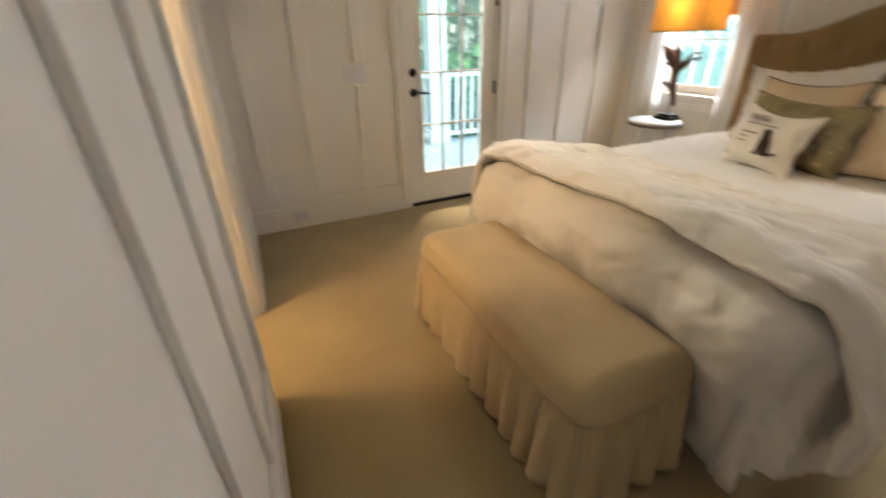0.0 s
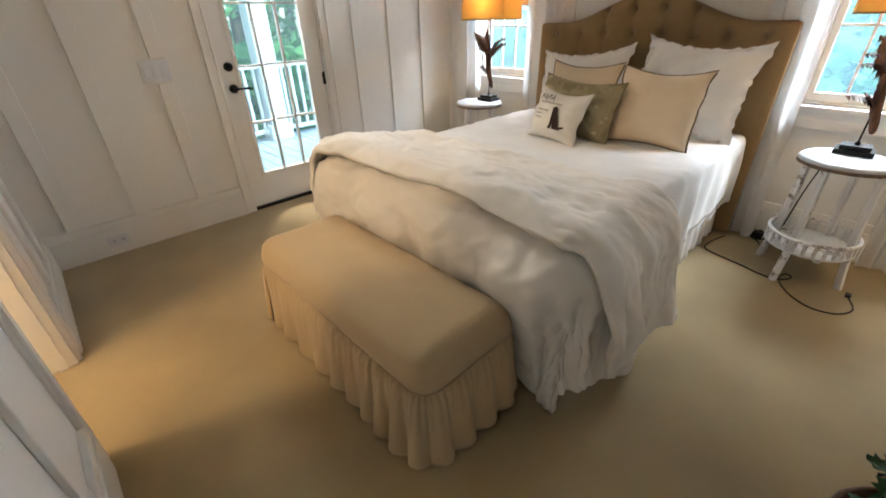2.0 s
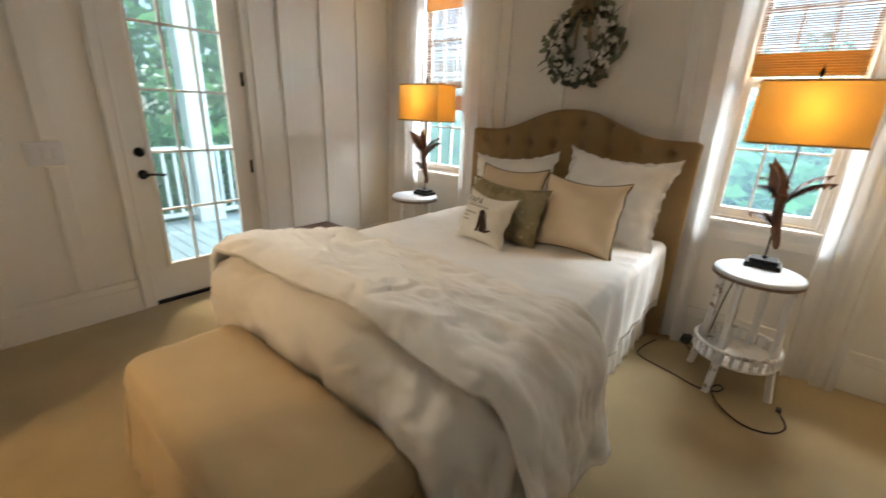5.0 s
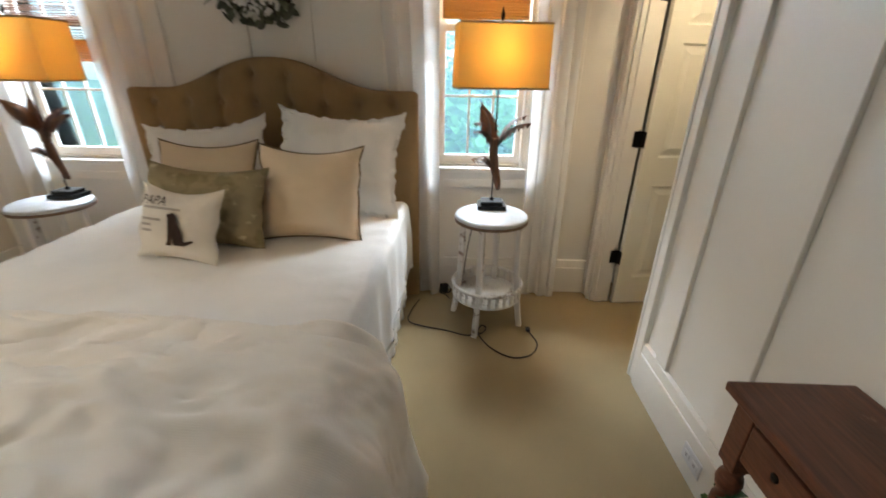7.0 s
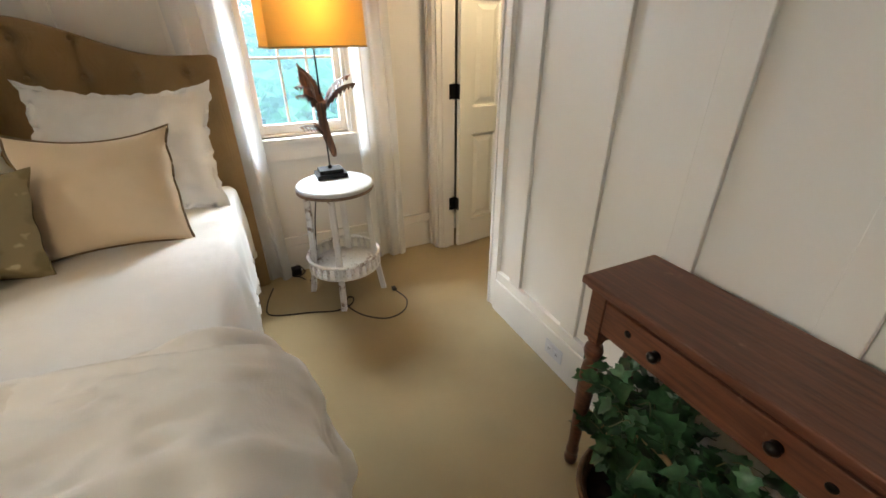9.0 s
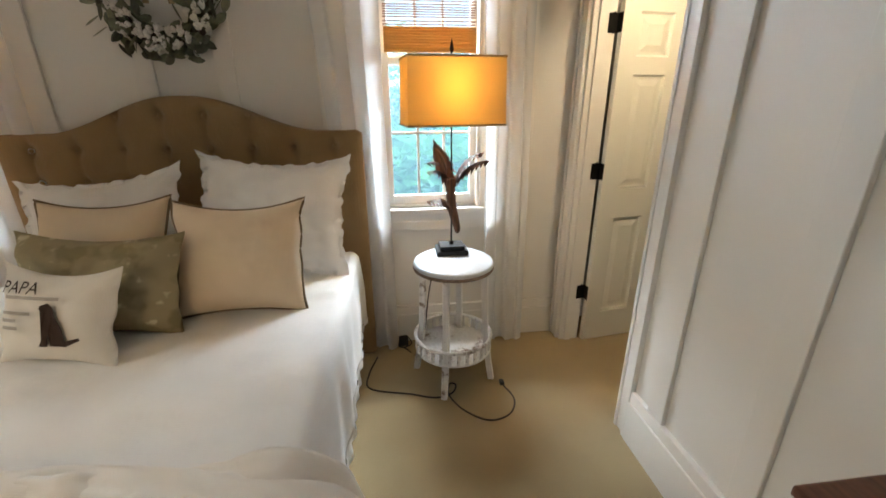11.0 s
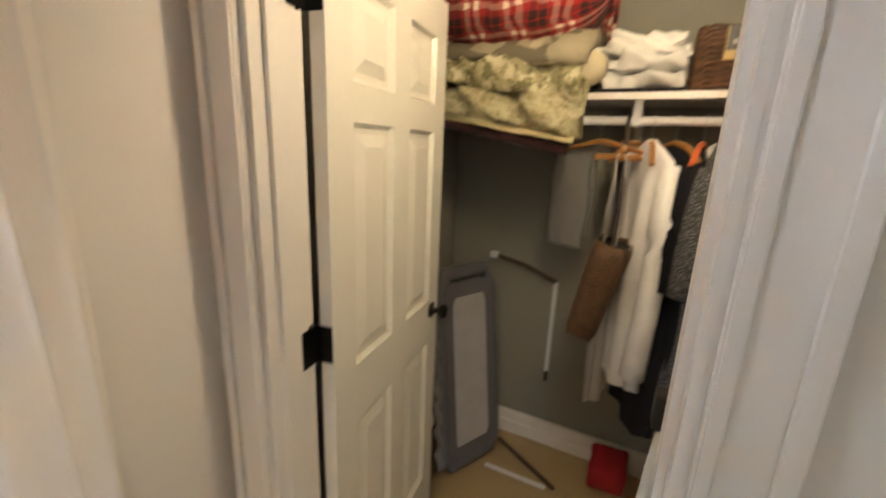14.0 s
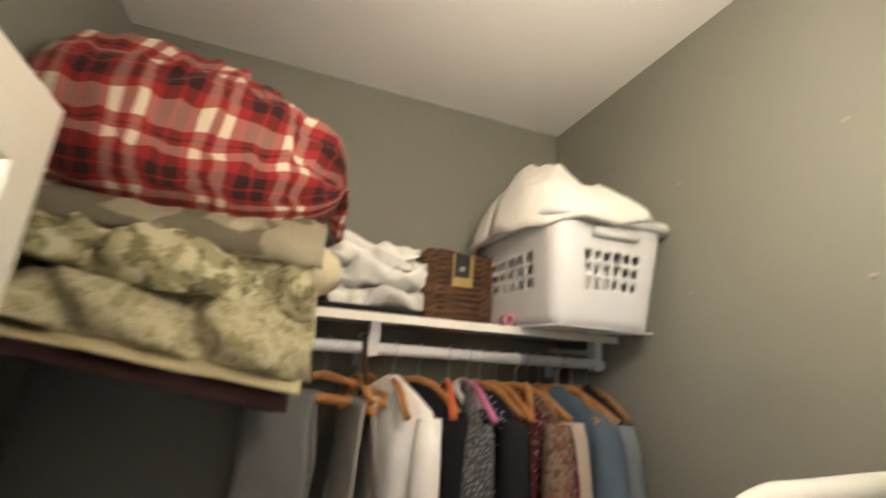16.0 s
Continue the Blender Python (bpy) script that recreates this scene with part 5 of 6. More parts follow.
turned = [(0.014, 0.0), (0.022, 0.012), (0.024, 0.035), (0.016, 0.052), (0.022, 0.062), (0.022, 0.075), (0.018, 0.10), (0.021, 0.20), (0.026, 0.32), (0.029, 0.42), (0.024, 0.48), (0.017, 0.50), (0.026, 0.515), (0.030, 0.535), (0.026, 0.555), (0.018, 0.566), (0.025, 0.58), (0.025, 0.59)]
for x in (CX0 + 0.05, CX1 - 0.05):
    for y in (CY0 + 0.05, CY1 - 0.05):
        lg = part("leg", lathe(turned, 18, (x, y)), CONSOLE, console, "turned leg", True)
        part("leg_block", box((x - 0.027, y - 0.027, 0.588), (x + 0.027, y + 0.027, CT - 0.036), 0.003), CONSOLE, lg)

# ivy in a basket under the console
ivy = thing("potted_ivy", "lush green ivy in a basket with a cane hoop handle", "plant", pose(1.40, -0.600, 0))
part("basket", lathe([(0.13, 0.0), (0.16, 0.05), (0.175, 0.13), (0.185, 0.17), (0.172, 0.172), (0.15, 0.06), (0.01, 0.03)], 28), WICKER, ivy, "brown wicker basket", True)
for z in (0.02, 0.05, 0.08, 0.11, 0.14, 0.168):
    r = 0.137 + 0.3 * z
    part("wicker_band", tube([(r * math.cos(2 * math.pi * k / 28), r * math.sin(2 * math.pi * k / 28), z + 0.004 * (k % 2)) for k in range(28)], 0.009, 6, closed=True), WICKER, ivy, "", True)
part("soil", lathe([(0.001, 0.145), (0.16, 0.14)], 20, cap=False), mat("potting_soil", (0.03, 0.02, 0.014), 0.95, 0.3, 30, 0.8, 60), ivy)
part("hoop_handle", tube(smooth_line([(0.17, 0.0, 0.12), (0.155, 0.02, 0.26), (0.07, 0.05, 0.40), (-0.05, 0.06, 0.44), (-0.14, 0.03, 0.33), (-0.175, 0.0, 0.13)], 6), 0.008, 8), CANE, ivy, "bent cane handle", True)


def ivy_leaf():
    """A flat leaf of five lobes, a little folded on its rib."""
    bm = bmesh.new()
    rim = [(0, 0), (0.018, -0.012), (0.036, 0.0), (0.027, 0.016), (0.042, 0.030), (0.024, 0.036), (0.017, 0.050), (0, 0.072), (-0.017, 0.050), (-0.024, 0.036), (-0.042, 0.030), (-0.027, 0.016), (-0.036, 0.0), (-0.018, -0.012)]
    c = bm.verts.new((0, 0.022, -0.004))
    vs = [bm.verts.new((x, y, 0.35 * abs(x) - 2.2 * y * y)) for x, y in rim]
    for k in range(len(vs)):
        bm.faces.new((c, vs[k], vs[(k + 1) % len(vs)]))
    return bm


ivy_me = mesh_of("leaf", ivy_leaf(), IVY, True)
rng = random.Random(9)
stems = bmesh.new()
for k in range(95):
    a = rng.uniform(0, 2 * math.pi)
    reach, rise = rng.uniform(0.08, 0.31), rng.uniform(0.10, 0.40)
    reach_y = reach * 0.62
    line = smooth_line([(0.03 * math.cos(a), 0.03 * math.sin(a), 0.14), (0.6 * reach * math.cos(a), 0.6 * reach_y * math.sin(a), 0.14 + rise * 0.9), (reach * math.cos(a), reach_y * math.sin(a), 0.10 + rise)], 4)
    tube(line, 0.0018, 4, stems)
    for p in line[2:]:
        for _ in range(rng.choice((0, 1, 1, 2))):
            piece("leaf", ivy_me, ivy, Matrix.Translation(p + Vector((rng.gauss(0, 0.02), rng.gauss(0, 0.014), rng.gauss(0, 0.015)))) @ Matrix.Rotation(rng.uniform(0, 6.28), 4, "Z") @ Matrix.Rotation(rng.uniform(-1.2, 0.5), 4, "X") @ Matrix.Scale(rng.uniform(0.55, 1.05), 4))
part("stems", stems, mat("ivy_stem", (0.10, 0.11, 0.04), 0.6, 0.1, 20, 0.2, 60), ivy)


# ---- closet door: six panels, swung into the closet ----
closet_door = structure(thing("door_2", "cream six-panel closet door standing open into the closet", "door", pose(KX1 - 0.010, S - TH + 0.006, 0.012, 0, 0, -82.5)), "cream six-panel closet door standing open into the closet", "door")
# local frame: x runs from the hinge to the free edge, the face with y < 0 looks to the camera
DW, DT, DH = 0.700, 0.035, 1.985


def panel_door():
    bm = bmesh.new()
    xs = [0.014, 0.112, 0.312, 0.412, 0.608, DW]
    zs = [0.0, 0.190, 0.805, 0.975, 1.575, 1.660, 1.865, DH]
    for side, y in ((1, 0.0), (-1, -DT)):
        for i in range(5):
            for k in range(7):
                x0, x1, z0, z1 = xs[i], xs[i + 1], zs[k], zs[k + 1]
                if i in (1, 3) and k in (1, 3, 5):
                    levels = [(0.0, 0.0), (0.010, 0.014), (0.024, 0.014), (0.054, 0.003)]
                    rings = []
                    for ins, dep in levels:
                        yy = y - side * dep
                        rings.append([bm.verts.new(p) for p in ((x0 + ins, yy, z0 + ins), (x1 - ins, yy, z0 + ins), (x1 - ins, yy, z1 - ins), (x0 + ins, yy, z1 - ins))])
                    for a, b in zip(rings, rings[1:]):
                        for q in range(4):
                            bm.faces.new((a[q], a[(q + 1) % 4], b[(q + 1) % 4], b[q]))
                    bm.faces.new(rings[-1])
                else:
                    bm.faces.new([bm.verts.new(p) for p in ((x0, y, z0), (x1, y, z0), (x1, y, z1), (x0, y, z1))])
    e = xs[0]
    for pts in (((e, 0, 0), (e, -DT, 0), (e, -DT, DH), (e, 0, DH)), ((DW, 0, 0), (DW, 0, DH), (DW, -DT, DH), (DW, -DT, 0)), ((e, 0, DH), (e, -DT, DH), (DW, -DT, DH), (DW, 0, DH)), ((e, 0, 0), (DW, 0, 0), (DW, -DT, 0), (e, -DT, 0))):
        bm.faces.new([bm.verts.new(p) for p in pts])
    bmesh.ops.remove_doubles(bm, verts=bm.verts, dist=0.0003)
    bmesh.ops.recalc_face_normals(bm, faces=bm.faces)
    return bm


leaf_bm = panel_door()
bmesh.ops.translate(leaf_bm, verts=leaf_bm.verts, vec=(0, -0.012, 0))
part("panelled_leaf", leaf_bm, DOORP, closet_door)
for z in (0.325, 1.075, 1.815):
    h = part("hinge", boxes([((-0.040, -0.0062, z - 0.045), (0.0134, -0.0034, z + 0.045)), ((0.0112, -DT - 0.010, z - 0.045), (0.0136, 0.004, z + 0.045))], 0.0008), BLACK, closet_door, "black butt hinge")
    part("hinge_pin", lathe([(0.0065, z - 0.048), (0.0065, z + 0.048), (0.004, z + 0.053)], 10, (-0.006, 0.003)), BLACK, h, "", True)
for s in (1, -1):
    bm = lathe([(0.030, 0), (0.030, 0.005), (0.012, 0.010), (0.011, 0.03), (0.026, 0.040), (0.029, 0.052), (0.020, 0.064), (0.002, 0.067)], 18)
    bmesh.ops.rotate(bm, verts=bm.verts, matrix=Matrix.Rotation(radians(90 if s < 0 else -90), 3, "X"))
    bmesh.ops.translate(bm, verts=bm.verts, vec=(DW - 0.065, -DT - 0.012 if s < 0 else -0.012, 0.93))
    part("door_knob", bm, BLACK, closet_door, "black round knob", True)

# ---- closet shelf and rod ----
SHY, SHZ = -1.965, 1.752
shelf = structure(part("closet_shelf", box((CW, CB, SHZ - 0.018), (CE, SHY, SHZ), 0.002), TRIM), "white painted closet shelf", "shelf")
part("front_lip", box((CW, SHY + 0.0005, SHZ - 0.022), (CE, SHY + 0.006, SHZ + 0.001), 0.001), TRIM, shelf)
part("wall_cleat", box((CW, CB, SHZ - 0.09), (CE, CB + 0.018, SHZ - 0.019), 0.002), SAGE, shelf)
rod = structure(part("clothes_rod", tube([(CW, -2.035, 1.662), (CE, -2.035, 1.662)], 0.016, 14), WHITEPL, None, "", True), "white closet hanging rod under the shelf", "clothes rod")
for x in (2.875, 2.15, 3.6):
    part("bracket", boxes([((x - 0.014, -2.055, 1.642), (x + 0.014, -2.015, SHZ - 0.019)), ((x - 0.014, CB, 1.60), (x + 0.014, CB + 0.012, SHZ - 0.091)), ((x - 0.010, CB + 0.012, 1.690), (x + 0.010, -2.02, 1.705))], 0.002), WHITEPL, rod)
for y, z in ((-1.33, 2.17), (-1.33, 1.86), (-1.71, 2.175), (-1.69, 1.865)):
    part("screw", lathe([(0.006, 0), (0.005, 0.003), (0.001, 0.004)], 8), PALEINK, closet_wall_west).matrix_basis = pose(CW, y, z, 0, 90, 0)


# ---- bedding on the shelf ----
def folded(x0, x1, yb, yf, z0, t, sag, edge=-1.965, folds=1, seed=0.0, n=40, rough=0.006):
    """A folded cloth slab with a rounded front; what overhangs the shelf droops."""
    bm = bmesh.new()

    def droop(y, x):
        k = max(0.0, (y - edge) / (yf - edge + 1e-6))
        return sag * k * k * (3 - 2 * min(1, k)) * (0.55 + 0.45 * (x1 - x) / (x1 - x0))
    th = t / folds
    for q in range(folds):
        zc = z0 + th * (q + 0.5)

        def f(u, v):
            a = 2 * math.pi * v
            x = x0 + (x1 - x0) * u
            e = 1.0 if 0.03 < u < 0.97 else 0.75
            cy, sy = math.cos(a), math.sin(a)
            y = (yb + yf) / 2 + (yf - yb) / 2 * math.copysign(abs(cy) ** 0.28, cy)
            z = zc + th * 0.52 * e * math.copysign(abs(sy) ** 0.6, sy)
            w = rough * (wob(x * 9, y * 9, z * 14 + seed) + 0.6 * wob(x * 22, y * 22, z * 30 + seed))
            return Vector((x + w, y + 2.2 * w + 0.02 * wob(x * 4, q * 3, seed) + 0.012 * (q % 2), z + w - droop(y, x)))
        rows = [[bm.verts.new(f(i / n, j / 28)) for j in range(28)] for i in range(n + 1)]
        for i in range(n):
            for j in range(28):
                bm.faces.new((rows[i][j], rows[i][(j + 1) % 28], rows[i + 1][(j + 1) % 28], rows[i + 1][j]))
        bm.faces.new(rows[0][::-1])
        bm.faces.new(rows[-1])
    bmesh.ops.recalc_face_normals(bm, faces=bm.faces)
    return bm


MAROON = mat("maroon_fleece", (0.035, 0.012, 0.012), 0.95, 0.2, 14, 0.5, 120, sheen=0.3)
SAGEQ = pattern(woven(mat("sage_print_cotton", (0.44, 0.42, 0.27), 0.92, 0.08, 8, 0.3, 60), 300, 0.15), (((0.15, 0.138, 0.07), 34.0, 0.53, 0.05), ((0.50, 0.455, 0.30), 24.0, 0.54, 0.05)), (0.30, 0.275, 0.16))
SAGER = pattern(woven(mat("cream_quilt_lining", (0.50, 0.46, 0.31), 0.92, 0.08, 8, 0.3, 60), 300, 0.15), (((0.25, 0.23, 0.125), 30.0, 0.55, 0.06), ((0.34, 0.31, 0.19), 60.0, 0.55, 0.05)), (0.43, 0.385, 0.25))
CREAM = mat("cream_binding", (0.46, 0.41, 0.25), 0.9, 0.05, 20, 0.2, 90)
BEIGEPL = pattern(mat("taupe_check_wool", (0.30, 0.26, 0.18), 0.95, 0.1, 10, 0.4, 120), (((0.16, 0.14, 0.10), 7.0, 0.52, 0.02), ((0.50, 0.44, 0.32), 5.0, 0.58, 0.02)), (0.34, 0.30, 0.21))
WHITEC = woven(mat("white_cotton_sheet", (0.80, 0.79, 0.76), 0.9, 0.04, 8, 0.3, 50), 400, 0.1)

b1 = thing("maroon_blanket", "dark maroon fleece blanket folded under the quilts on the closet shelf", "blanket")
part("fold", folded(3.07, 3.66, -2.28, -1.775, 1.754, 0.05, 0.235, seed=1.0), MAROON, b1, "", True)
b2 = thing("sage_quilt", "thick folded sage green print quilt with cream binding", "quilt")
part("lower_fold", folded(3.045, 3.66, -2.28, -1.770, 1.790, 0.105, 0.215, folds=1, seed=3.0, rough=0.022), SAGER, b2, "", True)
part("upper_fold", folded(3.055, 3.65, -2.27, -1.785, 1.872, 0.085, 0.175, folds=1, seed=5.0, rough=0.020), SAGEQ, b2, "", True)
part("binding", folded(3.05, 3.665, -2.20, -1.762, 1.784, 0.014, 0.22, seed=4.0, rough=0.006), CREAM, b2, "cream bound edge", True)
b3 = thing("checked_blanket", "taupe checked wool blanket folded on the sage quilt", "blanket")
part("fold", folded(3.04, 3.66, -2.26, -1.815, 1.925, 0.075, 0.12, folds=1, seed=9.0, rough=0.008), BEIGEPL, b3, "", True)
b4 = thing("cream_throw", "rolled cream fleece throw at the end of the pile", "blanket")
part("roll", sheet(lambda u, v: Vector((3.12 - 0.13 * u + 0.004 * wob(u * 8, v * 8), -1.95 + (0.075 + 0.01 * wob(v * 4, u * 4)) * math.cos(6.283 * v) * math.sin(math.pi * (0.12 + 0.86 * u)) ** 0.4, 1.835 + 0.062 * math.sin(6.283 * v) * math.sin(math.pi * (0.12 + 0.86 * u)) ** 0.4)), 24, 28), mat("cream_fleece", (0.62, 0.55, 0.38), 0.95, 0.05, 14, 0.5, 120), b4, "", True)

RED, DARK, PALE = (0.32, 0.012, 0.012), (0.022, 0.005, 0.006), (0.80, 0.72, 0.56)


def plaid_cloth(m, period, red, dark, pale):
    """Tartan: twin pale stripes and a broad dark one each way; where pale crosses pale the cloth is nearly white."""
    t, p = nodes_of(m)
    co = t.nodes.new("ShaderNodeTexCoord")
    sep = t.nodes.new("ShaderNodeSeparateXYZ")
    t.links.new(co.outputs["UV"], sep.inputs[0])

    def calc(op, a, b):
        n = t.nodes.new("ShaderNodeMath")
        n.operation = op
        for k, v in enumerate((a, b)):
            if isinstance(v, (int, float)):
                n.inputs[k].default_value = v
            else:
                t.links.new(v, n.inputs[k])
        return n.outputs[0]

    def stripe(axis, start, width):
        f = calc("FRACT", calc("ADD", calc("MULTIPLY", sep.outputs[axis], 1.0 / period), 1.0 - start), 0.0)
        return calc("LESS_THAN", f, width)

    pales = [calc("ADD", stripe(a, 0.50, 0.13), stripe(a, 0.76, 0.13)) for a in (0, 1)]
    darks = [calc("SUBTRACT", calc("ADD", stripe(a, 0.04, 0.36), stripe(a, 0.68, 0.025)), stripe(a, 0.20, 0.04)) for a in (0, 1)]
    fp = calc("ADD", calc("MULTIPLY", calc("ADD", *pales), 0.17), calc("MULTIPLY", calc("MULTIPLY", *pales), 0.56))
    fd = calc("MULTIPLY", calc("ADD", *darks), 0.48)
    last = None
    for fac, colour in ((fd, dark), (fp, pale)):
        mx = t.nodes.new("ShaderNodeMix")
        mx.data_type = "RGBA"
        mx.inputs[7].default_value = (*colour, 1)
        if last is None:
            mx.inputs[6].default_value = (*red, 1)
        else:
            t.links.new(last, mx.inputs[6])
        t.links.new(fac, mx.inputs[0])
        last = mx.outputs[2]
    t.links.new(last, p.inputs["Base Color"])
    return m


PLAID = plaid_cloth(mat("red_plaid_fleece", RED, 0.8, 0.05, 6, 0.3, 90, sheen=0.04), 0.175, RED, DARK, PALE)
plaid = thing("plaid_comforter", "plump red, cream and black plaid comforter rolled on the pile", "comforter", pose(3.36, -1.985, 1.915, 0, 0, 180))


def bundle(u, v):
    """A fat bundle: a rounded loaf, higher to the east, tucked at its west end."""
    a = 2 * math.pi * v
    s = 2 * u - 1
    k = max(0.0, 1 - abs(s) ** 3.2) ** 0.42
    c, d = math.cos(a), math.sin(a)
    zz = 0.175 * math.copysign(abs(d) ** 0.75, d) * k
    yy = 0.225 * math.copysign(abs(c) ** 0.75, c) * k
    w = 0.020 * wob(s * 3, c * 3, d * 3) + 0.020 * (0.2 - abs(wob(s * 5, c * 4, d * 4 + 3))) + 0.006 * wob(s * 9, c * 7, d * 7)
    up = (0.055 - 0.075 * (s + 1) / 2) * (1 if d > 0 else 0.0)
    return Vector((s * 0.345 + w, yy * (1 + w * 4), 0.165 + zz * (1 + w * 4) + up * k + w))


bm = sheet(bundle, 60, 64, uv=(0.78, 1.24))
part("rolled_body", bm, PLAID, plaid, "", True)
part("tucked_end", sheet(lambda u, v: Vector((0.315 + 0.05 * math.sin(math.pi * u) * (1 + 0.3 * wob(u * 5, v * 5)), 0.05 + 0.07 * math.cos(6.283 * v) * math.sin(math.pi * u) ** 0.6, 0.095 + 0.085 * math.sin(6.283 * v) * math.sin(math.pi * u) ** 0.6)), 14, 24, uv=(0.3, 0.5)), PLAID, plaid, "", True)

linens = thing("folded_linens", "loosely folded stack of white cotton sheets on the closet shelf", "linens")
for k, (z, t, x0, x1, yf) in enumerate(((1.775, 0.055, 2.745, 3.02, -2.03), (1.828, 0.05, 2.735, 3.03, -2.045), (1.876, 0.05, 2.74, 3.05, -2.04), (1.922, 0.055, 2.76, 3.02, -2.06))):
    part("sheet_fold", folded(x0, x1, -2.27, yf, z, t, 0.0, seed=20.0 + 3 * k, rough=0.030, n=26), WHITEC, linens, "", True)
# thin dark slab between the linens and the shelf
part("dark_tray", box((2.74, -2.28, SHZ + 0.001), (3.06, -2.02, SHZ + 0.022), 0.004), mat("dark_matte", (0.02, 0.017, 0.018), 0.9, 0.1, 20, 0.3, 90), linens, "thin dark slab underneath")

# wicker basket
wick = thing("wicker_basket", "brown wicker shelf basket with a small dark and gold tag", "basket", pose(2.605, -2.185, SHZ))
part("lining", boxes([((-0.105, -0.075, 0.002), (0.105, 0.075, 0.012)), ((-0.108, 0.070, 0.002), (0.108, 0.076, 0.22)), ((-0.108, -0.076, 0.002), (0.108, -0.070, 0.22)), ((-0.109, -0.07, 0.002), (-0.103, 0.07, 0.22)), ((0.103, -0.07, 0.002), (0.109, 0.07, 0.22))]), mat("dark_wicker_core", (0.05, 0.022, 0.012), 0.8, 0.2, 20, 0.4, 90), wick)
for k in range(23):
    z = 0.008 + 0.0098 * k
    pts = []
    for j in range(64):
        a = 2 * math.pi * j / 64
        c, s = math.cos(a), math.sin(a)
        pts.append((0.114 * math.copysign(abs(c) ** 0.22, c), 0.081 * math.copysign(abs(s) ** 0.22, s) + 0.0 * k, z + 0.0035 * (1 if (j // 2 + k) % 2 else -1)))
    part("wicker_strand", tube(pts, 0.0056, 5, closed=True), WICKER, wick, "", True)
tag = part("tag", box((-0.035, 0.089, 0.115), (0.035, 0.094, 0.222), 0.002), mat("gold_card", (0.42, 0.29, 0.09), 0.5, 0.05, 20, 0.1, 60), wick, "gold and black tag")
part("tag_face", box((-0.022, 0.0945, 0.145), (0.030, 0.096, 0.222), 0.001), BLACKP, tag)
part("tag_mark", box((-0.004, 0.0962, 0.165), (0.012, 0.0968, 0.180), 0.001), PALEINK, tag)
roll = thing("ribbon_roll", "small pink roll lying at the shelf edge", "roll")
bm = lathe([(0.011, 0), (0.018, 0), (0.018, 0.03), (0.011, 0.03), (0.011, 0.0)], 16, cap=False)
part("ring", bm, mat("pink_vinyl", (0.42, 0.17, 0.19), 0.4, 0.1, 20, 0.1, 60), roll, "", True).matrix_basis = pose(2.50, -2.0, SHZ + 0.0185, -90, 0, 0)

# laundry hamper
hamper = thing("laundry_hamper", "white plastic laundry hamper with rows of holes, heaped with white bedding", "hamper")
HB = ((2.18, -2.265), (2.475, -1.765))


def hamper_ring(v, grow=0.0):
    """The outline at height v: a rounded rectangle that widens upward."""
    a = [HB[0][k] + (T0[k] - HB[0][k]) * v - grow for k in (0, 1)]
    b = [HB[1][k] + (T1[k] - HB[1][k]) * v + grow for k in (0, 1)]
    r = 0.048
    pts = []
    for cx, cy, a0 in ((b[0] - r, b[1] - r, 0), (a[0] + r, b[1] - r, 90), (a[0] + r, a[1] + r, 180), (b[0] - r, a[1] + r, 270)):
        for k in range(7):
            t = radians(a0 + 15 * k)
            pts.append((cx + r * math.cos(t), cy + r * math.sin(t)))
    out = []
    for k in range(28):
        p, q = pts[k], pts[(k + 1) % 28]
        n = 1 if k % 7 != 6 else 8
        out += [(p[0] + (q[0] - p[0]) * m / n, p[1] + (q[1] - p[1]) * m / n) for m in range(n)]
    return out


T0, T1 = (2.145, -2.285), (2.505, -1.735)
levels = (0.0, 0.02, 0.10, 0.20, 0.33, 0.46, 0.59, 0.72, 0.82, 0.92, 1.0)
bm = bmesh.new()
rings = [[bm.verts.new((x, y, SHZ + 0.004 + 0.281 * v)) for x, y in hamper_ring(v, -0.02 if v == 0.0 else 0.0)] for v in levels]
nring = len(rings[0])
for k in range(len(levels) - 1):
    for i in range(nring):
        quad = (rings[k][i], rings[k][(i + 1) % nring], rings[k + 1][(i + 1) % nring], rings[k + 1][i])
        side = (i - 6) % 14
        if k in (4, 5, 6) and 1 <= side <= 6:
            c = sum((v.co for v in quad), Vector()) / 4
            mids = []
            for m in range(4):
                p, q = quad[m].co, quad[(m + 1) % 4].co
                mids += [bm.verts.new(c + (p - c) * 0.52), bm.verts.new(c + ((p + q) / 2 - c) * 0.74)]
            for m in range(4):
                bm.faces.new((quad[m], quad[(m + 1) % 4], mids[(2 * m + 2) % 8], mids[2 * m + 1], mids[2 * m]))
        else:
            bm.faces.new(quad)
thick(part("wall", bm, WHITEPL, hamper, "tapered wall with rounded corners and rows of holes", True), 0.004)
part("bottom", box((HB[0][0], HB[0][1], SHZ + 0.001), (HB[1][0], HB[1][1], SHZ + 0.006), 0.001), WHITEPL, hamper)
part("rim", tube([(x, y, SHZ + 0.288) for x, y in hamper_ring(1.0, 0.008)], 0.014, 8, closed=True), WHITEPL, hamper, "rolled rim", True)
part("handle_grip", tube([(2.26, T1[1] + 0.008, SHZ + 0.245), (2.39, T1[1] + 0.008, SHZ + 0.245)], 0.013, 8), WHITEPL, hamper, "moulded handle", True)
heap = thing("white_bedding", "heap of white quilted bedding piled in the laundry hamper", "bedding")
FLEECE = mat("white_mattress_pad", (0.80, 0.775, 0.72), 0.95, 0.05, 10, 0.5, 40)


